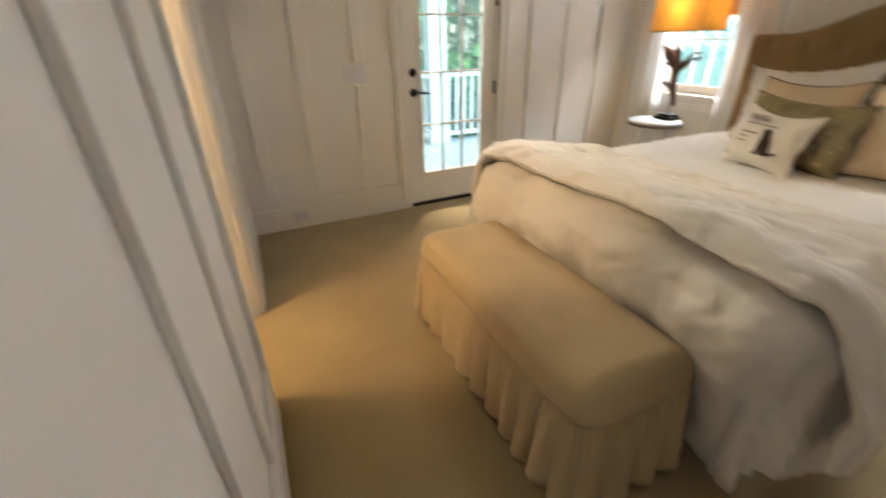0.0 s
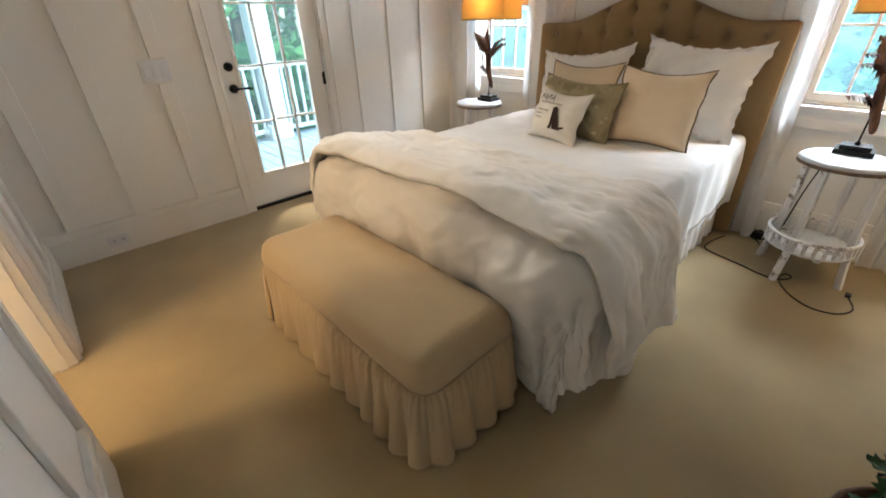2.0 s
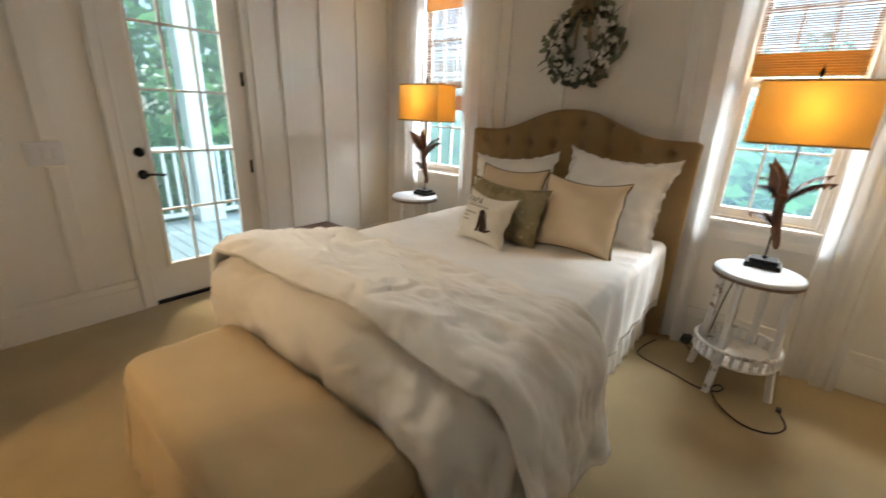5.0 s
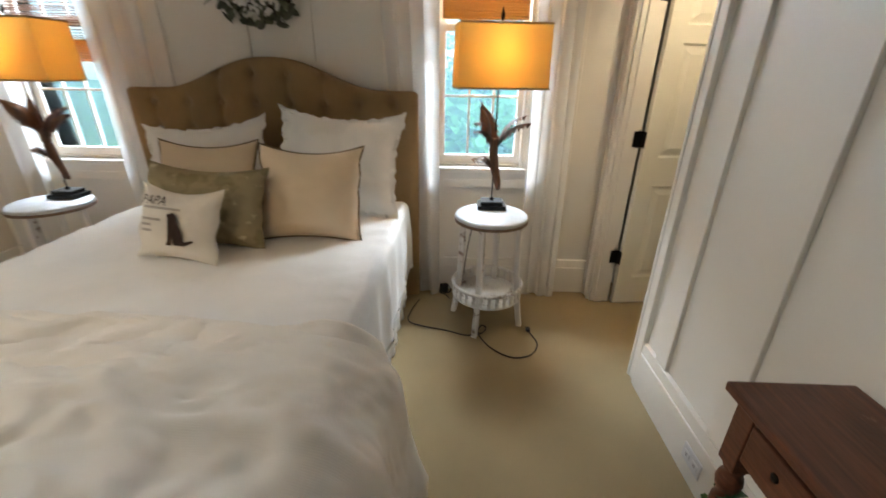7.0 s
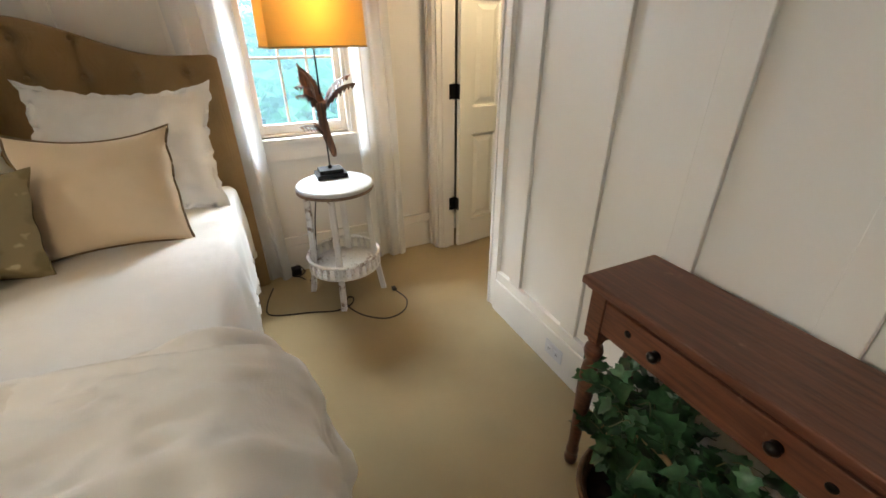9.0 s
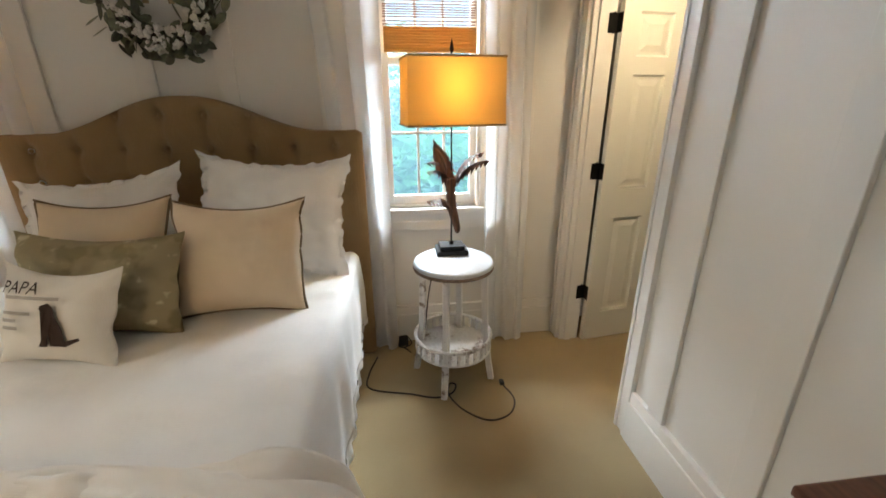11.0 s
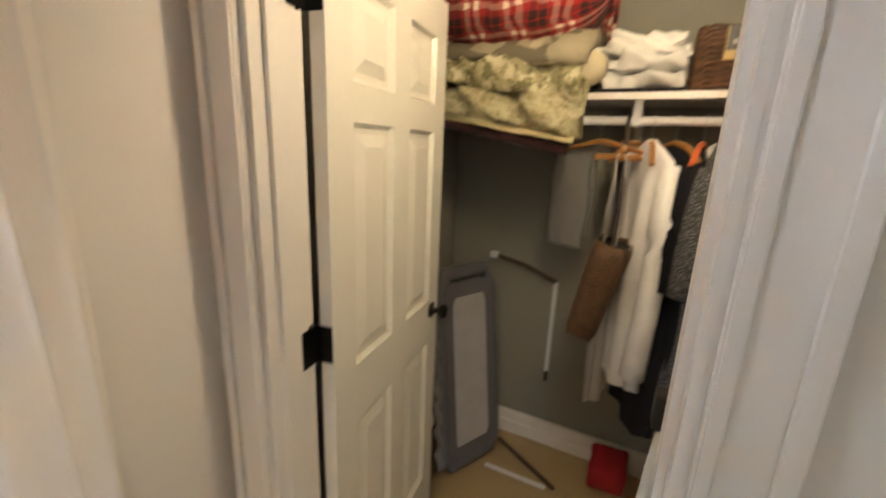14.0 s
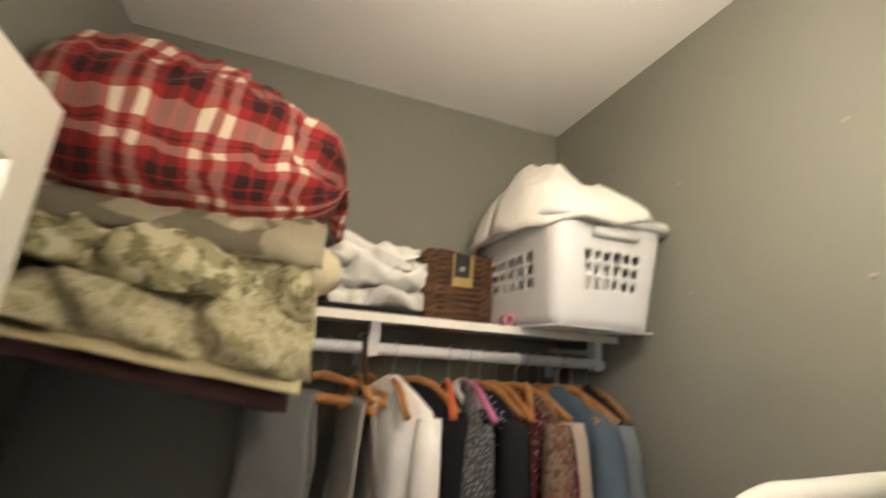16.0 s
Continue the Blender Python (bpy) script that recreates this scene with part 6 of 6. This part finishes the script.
def mound(u, v):
    """A heavy pad thrown over the rim: one high hump to the east, a long low slope to the west."""
    a = 2 * math.pi * v
    c, d = math.cos(a), math.sin(a)
    k = u ** 0.8
    ex = (0.215 if c > 0 else 0.222) * math.copysign(abs(c) ** 0.7, c)
    ey = 0.305 * math.copysign(abs(d) ** 0.7, d)
    edge = 1 + 0.06 * wob(c * 2, d * 2, 3.0)
    x, y = 2.345 + ex * k * edge, -2.00 + ey * k * edge
    x, y = max(x, CW + 0.010), max(y, CB + 0.012)
    h = 0.125 * math.exp(-((x - 2.42) / 0.10) ** 2 - ((y + 1.97) / 0.15) ** 2) + 0.085 * (1 - k ** 4) + 0.05 * math.exp(-((x - 2.20) / 0.09) ** 2 - ((y + 1.86) / 0.13) ** 2)
    wr = 0.060 * (0.2 - abs(wob(x * 7, y * 6, 2.0))) + 0.030 * (0.2 - abs(wob(x * 17, y * 14, 5.0)))
    fall = 0.055 * max(0.0, (k - 0.86) / 0.14) ** 2 * (0.7 + 0.6 * max(0.0, c) + 0.3 * wob(c * 2, d * 2, 1.0))
    return Vector((x, y, SHZ + 0.305 + h + wr - fall))


thick(part("pad", sheet(mound, 40, 84), FLEECE, heap, "", True), 0.018)
part("stuffing", box((2.21, -2.20, SHZ + 0.03), (2.44, -1.82, SHZ + 0.29), 0.05, seg=3), FLEECE, heap, "folded bedding inside", True)


# ---- clothes on hangers ----
HANGW = grained("varnished_hanger_wood", (0.44, 0.21, 0.06), (0.30, 0.13, 0.035), 0.4, "Y", 6, 0.1)
HANGO = mat("orange_plastic", (0.62, 0.13, 0.04), 0.4, 0.05, 10, 0.05, 60)
HANGP = mat("pink_plastic", (0.46, 0.14, 0.26), 0.4, 0.05, 10, 0.05, 60)
CHROME = mat("steel_wire", (0.55, 0.55, 0.55), 0.3, 0.05, 10, 0.05, 60, metal=1.0)
RY, RZ = -2.035, 1.662


def hanger(parent, x, turn, material, half=0.205, drop=0.075, y=RY):
    m = pose(x, y, 0, 0, 0, turn)
    hk = part("hook", tube([m @ Vector(p) for p in smooth_line([(0, 0.0, 1.585), (0, 0.0, 1.63), (0, 0.012, 1.645), (0, 0.022, 1.668), (0, 0.0, 1.684), (0, -0.019, 1.668)], 4)], 0.0019, 6), CHROME, parent, "wire hook", True)
    arms = []
    for s in (-1, 1):
        arms.append(smooth_line([(0, 0, 1.588), (0, s * half * 0.45, 1.572), (0, s * half, 1.588 - drop)], 6))
    line = [m @ p for p in arms[0][::-1] + arms[1][1:]]
    part("hanger", tube(line, 0.0095, 8), material, parent, "hanger", True)


def garment(name, label, x, hem, half, t, material, seed, turn=0.0, hang=None, low=1.0, sleeve=True, fold=0.012, y=RY, top=1.585, collar=None):
    """A garment on its hanger: shoulders slope to the sides, the body hangs in folds to the hem."""
    g = thing(name, label, "clothing", None, "clothes on the rod")
    turn += 14 * math.sin(seed * 2.7)
    y += 0.015 * math.sin(seed * 1.9)
    half *= 0.9 + 0.1 * math.sin(seed * 3.3)
    hanger(g, x, turn + 26 * math.sin(seed * 5.1), hang or HANGW, half * 0.90, 0.075, y=y)
    m = pose(x, y, 0, 0, 0, turn)
    top = top + 0.014 - 0.03 * (0.5 + 0.5 * math.sin(seed * 4.3))

    def f(u, v):
        a = 2 * math.pi * u
        c, s = math.cos(a), math.sin(a)
        z = top - (top - hem) * v
        sh = min(1.0, ((top - z) / 0.085 + 0.04)) ** 0.75
        wide = half * sh * (1 - (1 - low) * v)
        tt = t * min(1.0, 0.35 + (top - z) / 0.22)
        fo = fold * min(1, v * 3) * (math.sin(a * 5 + seed + 2 * wob(v * 2, seed)) + 0.7 * math.sin(a * 9 + seed * 3))
        px = (tt + fo) * math.copysign(abs(s) ** 0.8, s)
        py = (wide + fo * 0.6) * math.copysign(abs(c) ** 0.8, c)
        return m @ Vector((px + 0.012 * wob(v * 3, u * 4, seed), py + 0.015 * wob(v * 2.2, seed) * v, z + 0.01 * math.sin(a * 3 + seed) * v))
    part("body", sheet(f, 44, 26), material, g, "", True)
    if collar:
        pts_ = [m @ Vector((0.030 * math.cos(2 * math.pi * k / 16), 0.055 * math.sin(2 * math.pi * k / 16), top - 0.010 - 0.022 * (1 + math.sin(2 * math.pi * k / 16)))) for k in range(16)]
        part("collar", tube(pts_, 0.013, 8, closed=True), collar, g, "pale turned collar", True)
    if sleeve:
        for sgn in (1, -1):
            ln = 0.42 if isinstance(sleeve, bool) else sleeve
            p = [m @ Vector((0.0, sgn * half * 0.93, 1.51)), m @ Vector((0.01, sgn * (half + 0.012), 1.51 - ln * 0.5)), m @ Vector((0.016, sgn * (half - 0.005), 1.51 - ln))]
            part("sleeve", tube(smooth_line(p, 5), [0.030, 0.038, 0.04, 0.042, 0.043, 0.042, 0.043, 0.044, 0.044, 0.045, 0.046][:11], 10), material, g, "", True)
    return g


def cloth(name, c, alt=None, scale=30.0, rough=0.9):
    return woven(mat(name, c, rough, 0.08, 6, 0.25, 80), 400, 0.2) if not alt else pattern(mat(name, c, rough, 0.06, 6, 0.25, 80), alt, c)


WHITEK = cloth("white_knit", (0.86, 0.845, 0.83))
garment("white_cardigan", "long white knit cardigan on a wooden hanger", 2.815, 0.66, 0.175, 0.040, WHITEK, 1.0, 24, sleeve=0.78)
garment("white_blouse", "sheer white dress hanging behind the cardigan", 2.875, 0.50, 0.14, 0.016, sheer("sheer_white_chiffon", (0.72, 0.68, 0.66), 0.3, 0.2), 2.0, -6, y=RY - 0.06, sleeve=False)
garment("black_dress", "long black dress on a wooden hanger", 2.738, 0.50, 0.215, 0.056, cloth("black_crepe", (0.010, 0.010, 0.013)), 3.0, 6)
garment("black_blouse", "black knit blouse on an orange plastic hanger", 2.655, 0.80, 0.205, 0.034, cloth("black_jersey", (0.013, 0.013, 0.016)), 3.6, 4, HANGO)
garment("grey_tunic", "grey tunic with a black and white check yoke", 2.60, 0.72, 0.195, 0.026, cloth("grey_check", (0.055, 0.056, 0.06), (((0.20, 0.20, 0.20), 170, 0.56, 0.03),)), 4.2, 2, HANGP, collar=WHITEK)
garment("navy_blouse", "navy blouse with small white print on a wooden hanger", 2.555, 0.75, 0.20, 0.032, cloth("navy_print", (0.012, 0.015, 0.028), (((0.55, 0.56, 0.58), 80, 0.64, 0.02),)), 5.1, 0, collar=WHITEK)
garment("black_white_skirt", "black dress with white bands on a wooden hanger", 2.50, 0.45, 0.20, 0.03, cloth("black_band_print", (0.014, 0.014, 0.018), (((0.55, 0.53, 0.50), 12, 0.66, 0.01),)), 6.3, 4)
garment("maroon_shirt", "maroon patterned shirt on a wooden hanger", 2.445, 0.70, 0.195, 0.025, cloth("maroon_print", (0.10, 0.022, 0.026), (((0.36, 0.24, 0.24), 95, 0.60, 0.02),)), 7.7, 0)
garment("plaid_shirt", "rust and cream plaid shirt on a wooden hanger", 2.40, 0.72, 0.195, 0.024, cloth("rust_plaid", (0.20, 0.15, 0.11), (((0.10, 0.06, 0.05), 70, 0.56, 0.03), ((0.20, 0.07, 0.05), 60, 0.60, 0.03))), 8.2, -2)
garment("cream_shirt", "cream blouse on a wooden hanger", 2.35, 0.70, 0.195, 0.025, cloth("cream_silk", (0.52, 0.43, 0.34)), 9.4, 0, collar=WHITEK)
garment("denim_shirt", "blue denim shirt on a wooden hanger", 2.295, 0.78, 0.20, 0.028, cloth("denim_blue", (0.10, 0.14, 0.19)), 10.1, -3)
garment("grey_blue_jacket", "grey-blue jacket on a wooden hanger", 2.235, 0.76, 0.20, 0.03, cloth("grey_blue_twill", (0.20, 0.22, 0.25)), 11.9, 0, collar=WHITEK)
garment("dark_coat", "dark coat at the end of the rod", 2.175, 0.62, 0.20, 0.026, cloth("charcoal_wool", (0.03, 0.03, 0.032)), 12.8, 0)


def trousers(x, label, material, hem, seed, turn, off=0.0, a=-0.13, w=0.30):
    g = thing("hanging_trousers", label, "clothing", None, "clothes on the rod")
    hanger(g, x, turn, HANGW, 0.17, 0.04, RY)
    m = pose(x, RY + off, 0, 0, 0, turn)
    part("bar", tube([m @ Vector((0, -0.17, 1.53)), m @ Vector((0, 0.19, 1.53))], 0.012, 8), HANGW, g, "wooden trouser bar", True)
    for s in (-1, 1):
        part("leg_cloth", sheet(lambda u, v: m @ Vector((s * (0.012 + 0.010 * math.sin(v * 3)) + 0.006 * wob(u * 4, v * 5, seed), a + w * u + 0.012 * wob(v * 3, seed), 1.545 - (1.545 - hem - 0.04 * (s > 0)) * v)), 14, 18), material, g, "", True)
        thick(g.children[-1], 0.006)
    return g


GREYT = cloth("grey_flannel", (0.22, 0.217, 0.21))
trousers(2.99, "grey trousers folded over a wooden hanger", GREYT, 1.15, 1.0, -116, 0.0, 0.01, 0.18)
trousers(2.905, "pale grey trousers folded over a wooden hanger", cloth("pale_grey_cotton", (0.42, 0.40, 0.38)), 1.05, 7.0, 4)

bag = thing("woven_handbag", "tan woven shoulder bag hanging by a dark strap", "handbag", pose(2.94, -1.86, 0, 0, 14, 6))
TANBAG = woven(mat("tan_woven_leather", (0.115, 0.055, 0.024), 0.55, 0.2, 30, 0.5, 70), 200, 0.7)


def bagf(u, v):
    a = 2 * math.pi * u
    c, s = math.cos(a), math.sin(a)
    k = 1.0 if 0.04 < v < 0.97 else 0.82
    return Vector(((0.055 + 0.012 * v) * k * math.copysign(abs(c) ** 0.5, c), 0.13 * k * math.copysign(abs(s) ** 0.5, s), 0.80 + 0.36 * v)) + Vector((-0.30 + 0.0 * v, 0, 0))


bag.matrix_world = pose(3.41, -1.87, 0.168, 0, -12, 0)
part("body", sheet(bagf, 32, 14), TANBAG, bag, "", True)
part("bottom", box((-0.345, -0.10, 0.798), (-0.255, 0.10, 0.812), 0.006), TANBAG, bag)
# black slab in the bag's mouth paints the shade inside it
part("flap_opening", box((-0.352, -0.11, 1.13), (-0.248, 0.11, 1.145), 0.004), BLACKP, bag, "black slab painting the shade in the open top")
part("strap", tube(smooth_line([(-0.30, 0.10, 1.15), (-0.27, 0.05, 1.30), (-0.20, -0.10, 1.52), (-0.185, -0.165, 1.60), (-0.20, -0.18, 1.52), (-0.27, -0.12, 1.30), (-0.30, -0.10, 1.15)], 5), 0.007, 6), mat("dark_leather", (0.03, 0.018, 0.012), 0.5, 0.1, 20, 0.2, 90), bag, "dark leather strap", True)

# folding white tube frame with black cloth
fr = thing("folded_tube_frame", "folded white tubular metal frame with a black cloth panel", "folding frame")
WHITET = mat("white_enamel_tube", (0.62, 0.61, 0.56), 0.35, 0.04, 12, 0.05, 60)
part("front_tube", tube(smooth_line([(2.735, -1.16, 0.02), (2.715, -1.17, 0.55), (2.69, -1.20, 0.95), (2.655, -1.23, 1.20), (2.655, -1.235, 1.40), (2.652, -1.235, 1.47), (2.63, -1.235, 1.525), (2.575, -1.237, 1.547), (2.50, -1.24, 1.55), (2.28, -1.25, 1.552), (2.23, -1.25, 1.53), (2.20, -1.25, 1.47), (2.20, -1.25, 1.20), (2.20, -1.22, 0.55), (2.20, -1.17, 0.02)], 6), 0.0165, 12), WHITET, fr, "bent white tube", True)
part("rear_tube", tube(smooth_line([(2.66, -1.42, 0.02), (2.64, -1.33, 0.60), (2.60, -1.29, 1.10), (2.55, -1.285, 1.22), (2.36, -1.285, 1.23), (2.26, -1.29, 1.10), (2.24, -1.33, 0.60), (2.24, -1.42, 0.02)], 6), 0.0145, 12), WHITET, fr, "", True)
part("joint", box((2.665, -1.25, 0.98), (2.715, -1.19, 1.06), 0.008), BLACKP, fr, "black plastic joint")
part("black_panel", sheet(lambda u, v: Vector((2.62 - 0.38 * u, -1.262 - 0.02 * math.sin(3.14 * u), 1.43 - 0.75 * v + 0.012 * math.sin(u * 9))), 16, 14), cloth("black_canvas", (0.014, 0.014, 0.015)), fr, "black canvas panel", True)
thick(fr.children[-1], 0.01)
part("cross_bar", tube([(2.70, -1.19, 0.90), (2.22, -1.21, 0.90)], 0.011, 10), WHITET, fr, "", True)

# padded bed rail leaning in the corner
railg = thing("bed_rail", "grey padded bed rail with pale mesh panel leaning in the corner", "bed rail")
GREYP = woven(mat("grey_padding", (0.115, 0.115, 0.125), 0.85, 0.06, 10, 0.3, 90), 260, 0.3)
MESHP = woven(mat("pale_grey_mesh", (0.44, 0.43, 0.44), 0.9, 0.05, 10, 0.3, 120), 260, 0.5)
B0, B1, UP = Vector((3.47, -1.80, 0.015)), Vector((3.335, -2.10, 0.015)), Vector((0.135, -0.105, 0.96))
side_ = B1 - B0
nrm = side_.cross(UP).normalized()
if nrm.y < 0:
    nrm = -nrm


def rail_pt(a, b, o):
    return B0 + side_ * a + UP * b + nrm * o


bm = bmesh.new()
pr = [rail_pt(0.10, 0.03, 0), rail_pt(0.90, 0.03, 0), rail_pt(1.0, 0.10, 0), rail_pt(1.0, 0.90, 0), rail_pt(0.88, 0.99, 0), rail_pt(0.12, 0.99, 0), rail_pt(0.0, 0.90, 0), rail_pt(0.0, 0.10, 0)]
part("padded_edge", tube(pr, 0.030, 10, closed=True), GREYP, railg, "padded grey border", True)
bm = bmesh.new()
for o in (0.018, -0.018):
    bm.faces.new([bm.verts.new(rail_pt(a, b, o)) for a, b in ((0.02, 0.06), (0.98, 0.06), (0.98, 0.94), (0.02, 0.94))])
part("grey_cover", bm, GREYP, railg)
bm = bmesh.new()
fs = [bm.verts.new(rail_pt(a, b, 0.023)) for a, b in ((0.22, 0.12), (0.80, 0.12), (0.84, 0.15), (0.84, 0.83), (0.78, 0.87), (0.26, 0.87), (0.20, 0.83), (0.20, 0.15))]
bm.faces.new(fs)
part("mesh_panel", bm, MESHP, railg, "pale mesh panel")
thick(railg.children[-1], 0.006)
part("ruffled_edge", sheet(lambda u, v: rail_pt(-0.02 - 0.16 * v, 0.05 + 0.80 * u, 0.02 + 0.018 * math.sin(u * 44) * v), 60, 4), mat("grey_gathered_cloth", (0.24, 0.24, 0.25), 0.9, 0.08, 14, 0.4, 90), railg, "gathered grey cloth edge", True)
BRONZE = mat("bronze_tube", (0.10, 0.065, 0.045), 0.4, 0.1, 20, 0.1, 80, metal=0.6)
arm = part("folded_arm", tube([(3.46, -2.255, 1.015), (3.30, -2.262, 0.985), (3.135, -2.265, 0.925)], 0.011, 8), BRONZE, railg, "bronze folding arm")
part("arm_cap", lathe([(0.018, -0.02), (0.02, 0.0), (0.018, 0.02)], 12), WHITEPL, arm).matrix_basis = pose(3.46, -2.255, 1.015, 0, 90, 10)
part("strap", box((3.128, -2.27, 0.44), (3.148, -2.262, 0.925), 0.002), WHITEPL, arm, "white strap")
part("strap_end", box((3.130, -2.274, 0.385), (3.147, -2.260, 0.44), 0.003), BLACKP, arm)
part("floor_arm", tube([(3.33, -2.18, 0.015), (2.99, -1.98, 0.015)], 0.010, 8), BRONZE, railg, "", True)
part("floor_strap", box((3.03, -1.99, 0.002), (3.33, -1.965, 0.008), 0.001), WHITEPL, railg)
redbag = thing("red_bag", "bright red cloth bag on the closet floor", "bag")
part("body", folded(2.70, 2.86, -2.26, -2.06, 0.02, 0.13, 0.0, seed=31.0, n=16, rough=0.01), mat("red_cloth", (0.36, 0.012, 0.018), 0.85, 0.08, 10, 0.3, 90), redbag, "", True)
# added glowing globe, out of view, to go with the closet lamp
cl = thing("ceiling_light", "added small white glass flush light on the closet ceiling, out of view", "ceiling light", pose(2.72, -1.10, CZ))
GL = bpy.data.materials.new("milk_glass_glow")
GL.use_nodes = True
GL.node_tree.nodes["Principled BSDF"].inputs["Emission Color"].default_value = (1.0, 0.78, 0.52, 1)
GL.node_tree.nodes["Principled BSDF"].inputs["Emission Strength"].default_value = 2
part("glass_globe", lathe([(0.001, -0.11), (0.05, -0.10), (0.08, -0.07), (0.07, -0.03)], 20), GL, cl, "", True)
part("canopy", lathe([(0.075, -0.03), (0.08, -0.015), (0.08, 0.0)], 20), WHITEPL, cl, "", True)


# ---- outdoors ----
structure(part("ground", box((-60, -60, -0.75), (70, 70, -0.65)), GRASS), "green lawn in the shade of trees", "lawn")
deck = structure(part("porch_floor", box((-1.5, N + TH, -0.12), (6.0, N + TH + 2.4, -0.06)), DECK), "pale painted porch floor", "porch")
plank = mesh_of("plank", box((-0.066, 0, 0), (0.066, 2.4, 0.022), 0.002, seg=1), DECK)
for k in range(34):
    piece("plank", plank, deck, Matrix.Translation((-0.2 + k * 0.139, N + TH, -0.058)))
YR = N + TH + 2.25
# roof out of view, added to keep sun off the porch floor
structure(part("porch_ceiling", box((-1.5, N + TH, 2.95), (6.0, N + TH + 2.6, 3.05)), DECK), "unseen porch roof added to shade the porch floor", "porch")
deck_east = structure(part("porch_floor_east", box((E + TH + 0.02, -3.2, -0.12), (6.0, N + TH - 0.01, -0.06)), DECK), "pale painted porch floor along the windows", "porch")
railing = thing("porch_railing", "white painted porch railing with square balusters", "railing")
PORCHW = mat("porch_white_paint", (0.62, 0.64, 0.65), 0.5, 0.04, 3, 0.1, 40)
part("top_rail", box((-0.6, YR - 0.045, 0.86), (5.2, YR + 0.045, 0.91), 0.006), PORCHW, railing)
part("bottom_rail", box((-0.6, YR - 0.03, 0.05), (5.2, YR + 0.03, 0.10), 0.004), PORCHW, railing)
bal = mesh_of("baluster", box((-0.018, -0.018, 0.10), (0.018, 0.018, 0.86), 0.003, seg=1), PORCHW)
for k in range(46):
    piece("baluster", bal, railing, Matrix.Translation((-0.5 + k * 0.125, YR, 0)))
for x in (2.55, -0.2, 5.0):
    col = thing("porch_column", "square white porch column", "column", pose(x, YR, 0), "porch columns")
    part("shaft", box((-0.12, -0.12, -0.035), (0.12, 0.12, 3.2), 0.01), PORCHW, col)
    part("plinth", box((-0.15, -0.15, -0.036), (0.15, 0.15, 0.16), 0.01), PORCHW, col)


def crown(seed, r, h, count):
    """A crown of many small leaves in uneven clumps."""
    q = random.Random(seed)
    clumps = [(Vector((q.gauss(0, 0.42) * r, q.gauss(0, 0.42) * r, h * q.uniform(0.28, 1.0))), q.uniform(0.22, 0.46) * r) for _ in range(26)]
    verts, faces = [], []
    for _ in range(count):
        c, rad = q.choice(clumps)
        d = Vector((q.gauss(0, 1), q.gauss(0, 1), q.gauss(0, 0.8))).normalized() * rad * q.random() ** 0.4
        p = c + d
        a = Vector((q.gauss(0, 1), q.gauss(0, 1), q.gauss(0, 0.5))).normalized()
        b = a.cross(Vector((q.gauss(0, 1), q.gauss(0, 1), q.gauss(0, 1)))).normalized()
        s = q.uniform(0.09, 0.19)
        i = len(verts)
        verts += [p - a * s, p + b * s * 0.5, p + a * s, p - b * s * 0.5]
        faces.append((i, i + 1, i + 2, i + 3))
    me = bpy.data.meshes.new("crown")
    me.from_pydata(verts, [], faces)
    me.materials.append(TREELEAF)
    return me


def trunk_mesh(h, seed):
    q = random.Random(seed)
    bm = bmesh.new()
    top = Vector((q.uniform(-0.3, 0.3), q.uniform(-0.3, 0.3), h))
    tube([(0, 0, 0), (0.05, 0.02, h * 0.3), (0.1, -0.04, h * 0.6), top], [0.17, 0.14, 0.11, 0.05], 9, bm)
    for _ in range(7):
        z = h * q.uniform(0.35, 0.85)
        a = q.uniform(0, 6.28)
        tube([(0.06, 0, z), (0.5 * math.cos(a), 0.5 * math.sin(a), z + 0.5), (1.2 * math.cos(a), 1.2 * math.sin(a), z + 1.2)], [0.06, 0.04, 0.015], 6, bm)
    return mesh_of("trunk", bm, BARK, True)


kinds = [(crown(s, 2.3, h, 2600), trunk_mesh(h * 0.8, s)) for s, h in ((1, 6.5), (2, 7.5), (3, 5.5))]
spots = [(-3.5, 12), (-0.6, 10.5), (1.9, 11.5), (3.9, 9.8), (6.0, 11.8), (13.0, 7.0), (14, 4.4), (12.6, 2.0), (13.4, -0.6), (12.8, -3.0), (14, -5.6), (16, 1.0), (17, -2.2), (15, -8), (17, 5.2), (2.4, 14.5), (7.8, 14), (-2, 15)]
q = random.Random(12)
for k, (x, y) in enumerate(spots):
    cr, tr = kinds[k % 3]
    t = thing("tree", "leafy green deciduous tree in the garden", "tree", pose(x, y, -0.66, 0, 0, q.uniform(0, 360)) @ Matrix.Scale(q.uniform(0.85, 1.1) * (0.62 if x > 9 else 1.0), 4), "garden trees")
    piece("crown", cr, t, Matrix.Translation((0, 0, -0.6)))
    piece("trunk", tr, t, Matrix.Identity(4))
sh = [(crown(30 + s, 1.2, 1.6, 1500), None) for s in (0, 1)]
for k in range(16):
    x, y = (7.2 + q.uniform(-0.6, 1.0), -5 + k * 1.0) if k < 9 else (-1.5 + (k - 9) * 1.3, 7.6 + q.uniform(-0.5, 0.8))
    s = thing("shrub", "rounded green garden shrub", "shrub", pose(x, y, -0.66, 0, 0, q.uniform(0, 360)), "garden shrubs")
    piece("foliage", sh[k % 2][0], s, Matrix.Translation((0, 0, -0.1)))
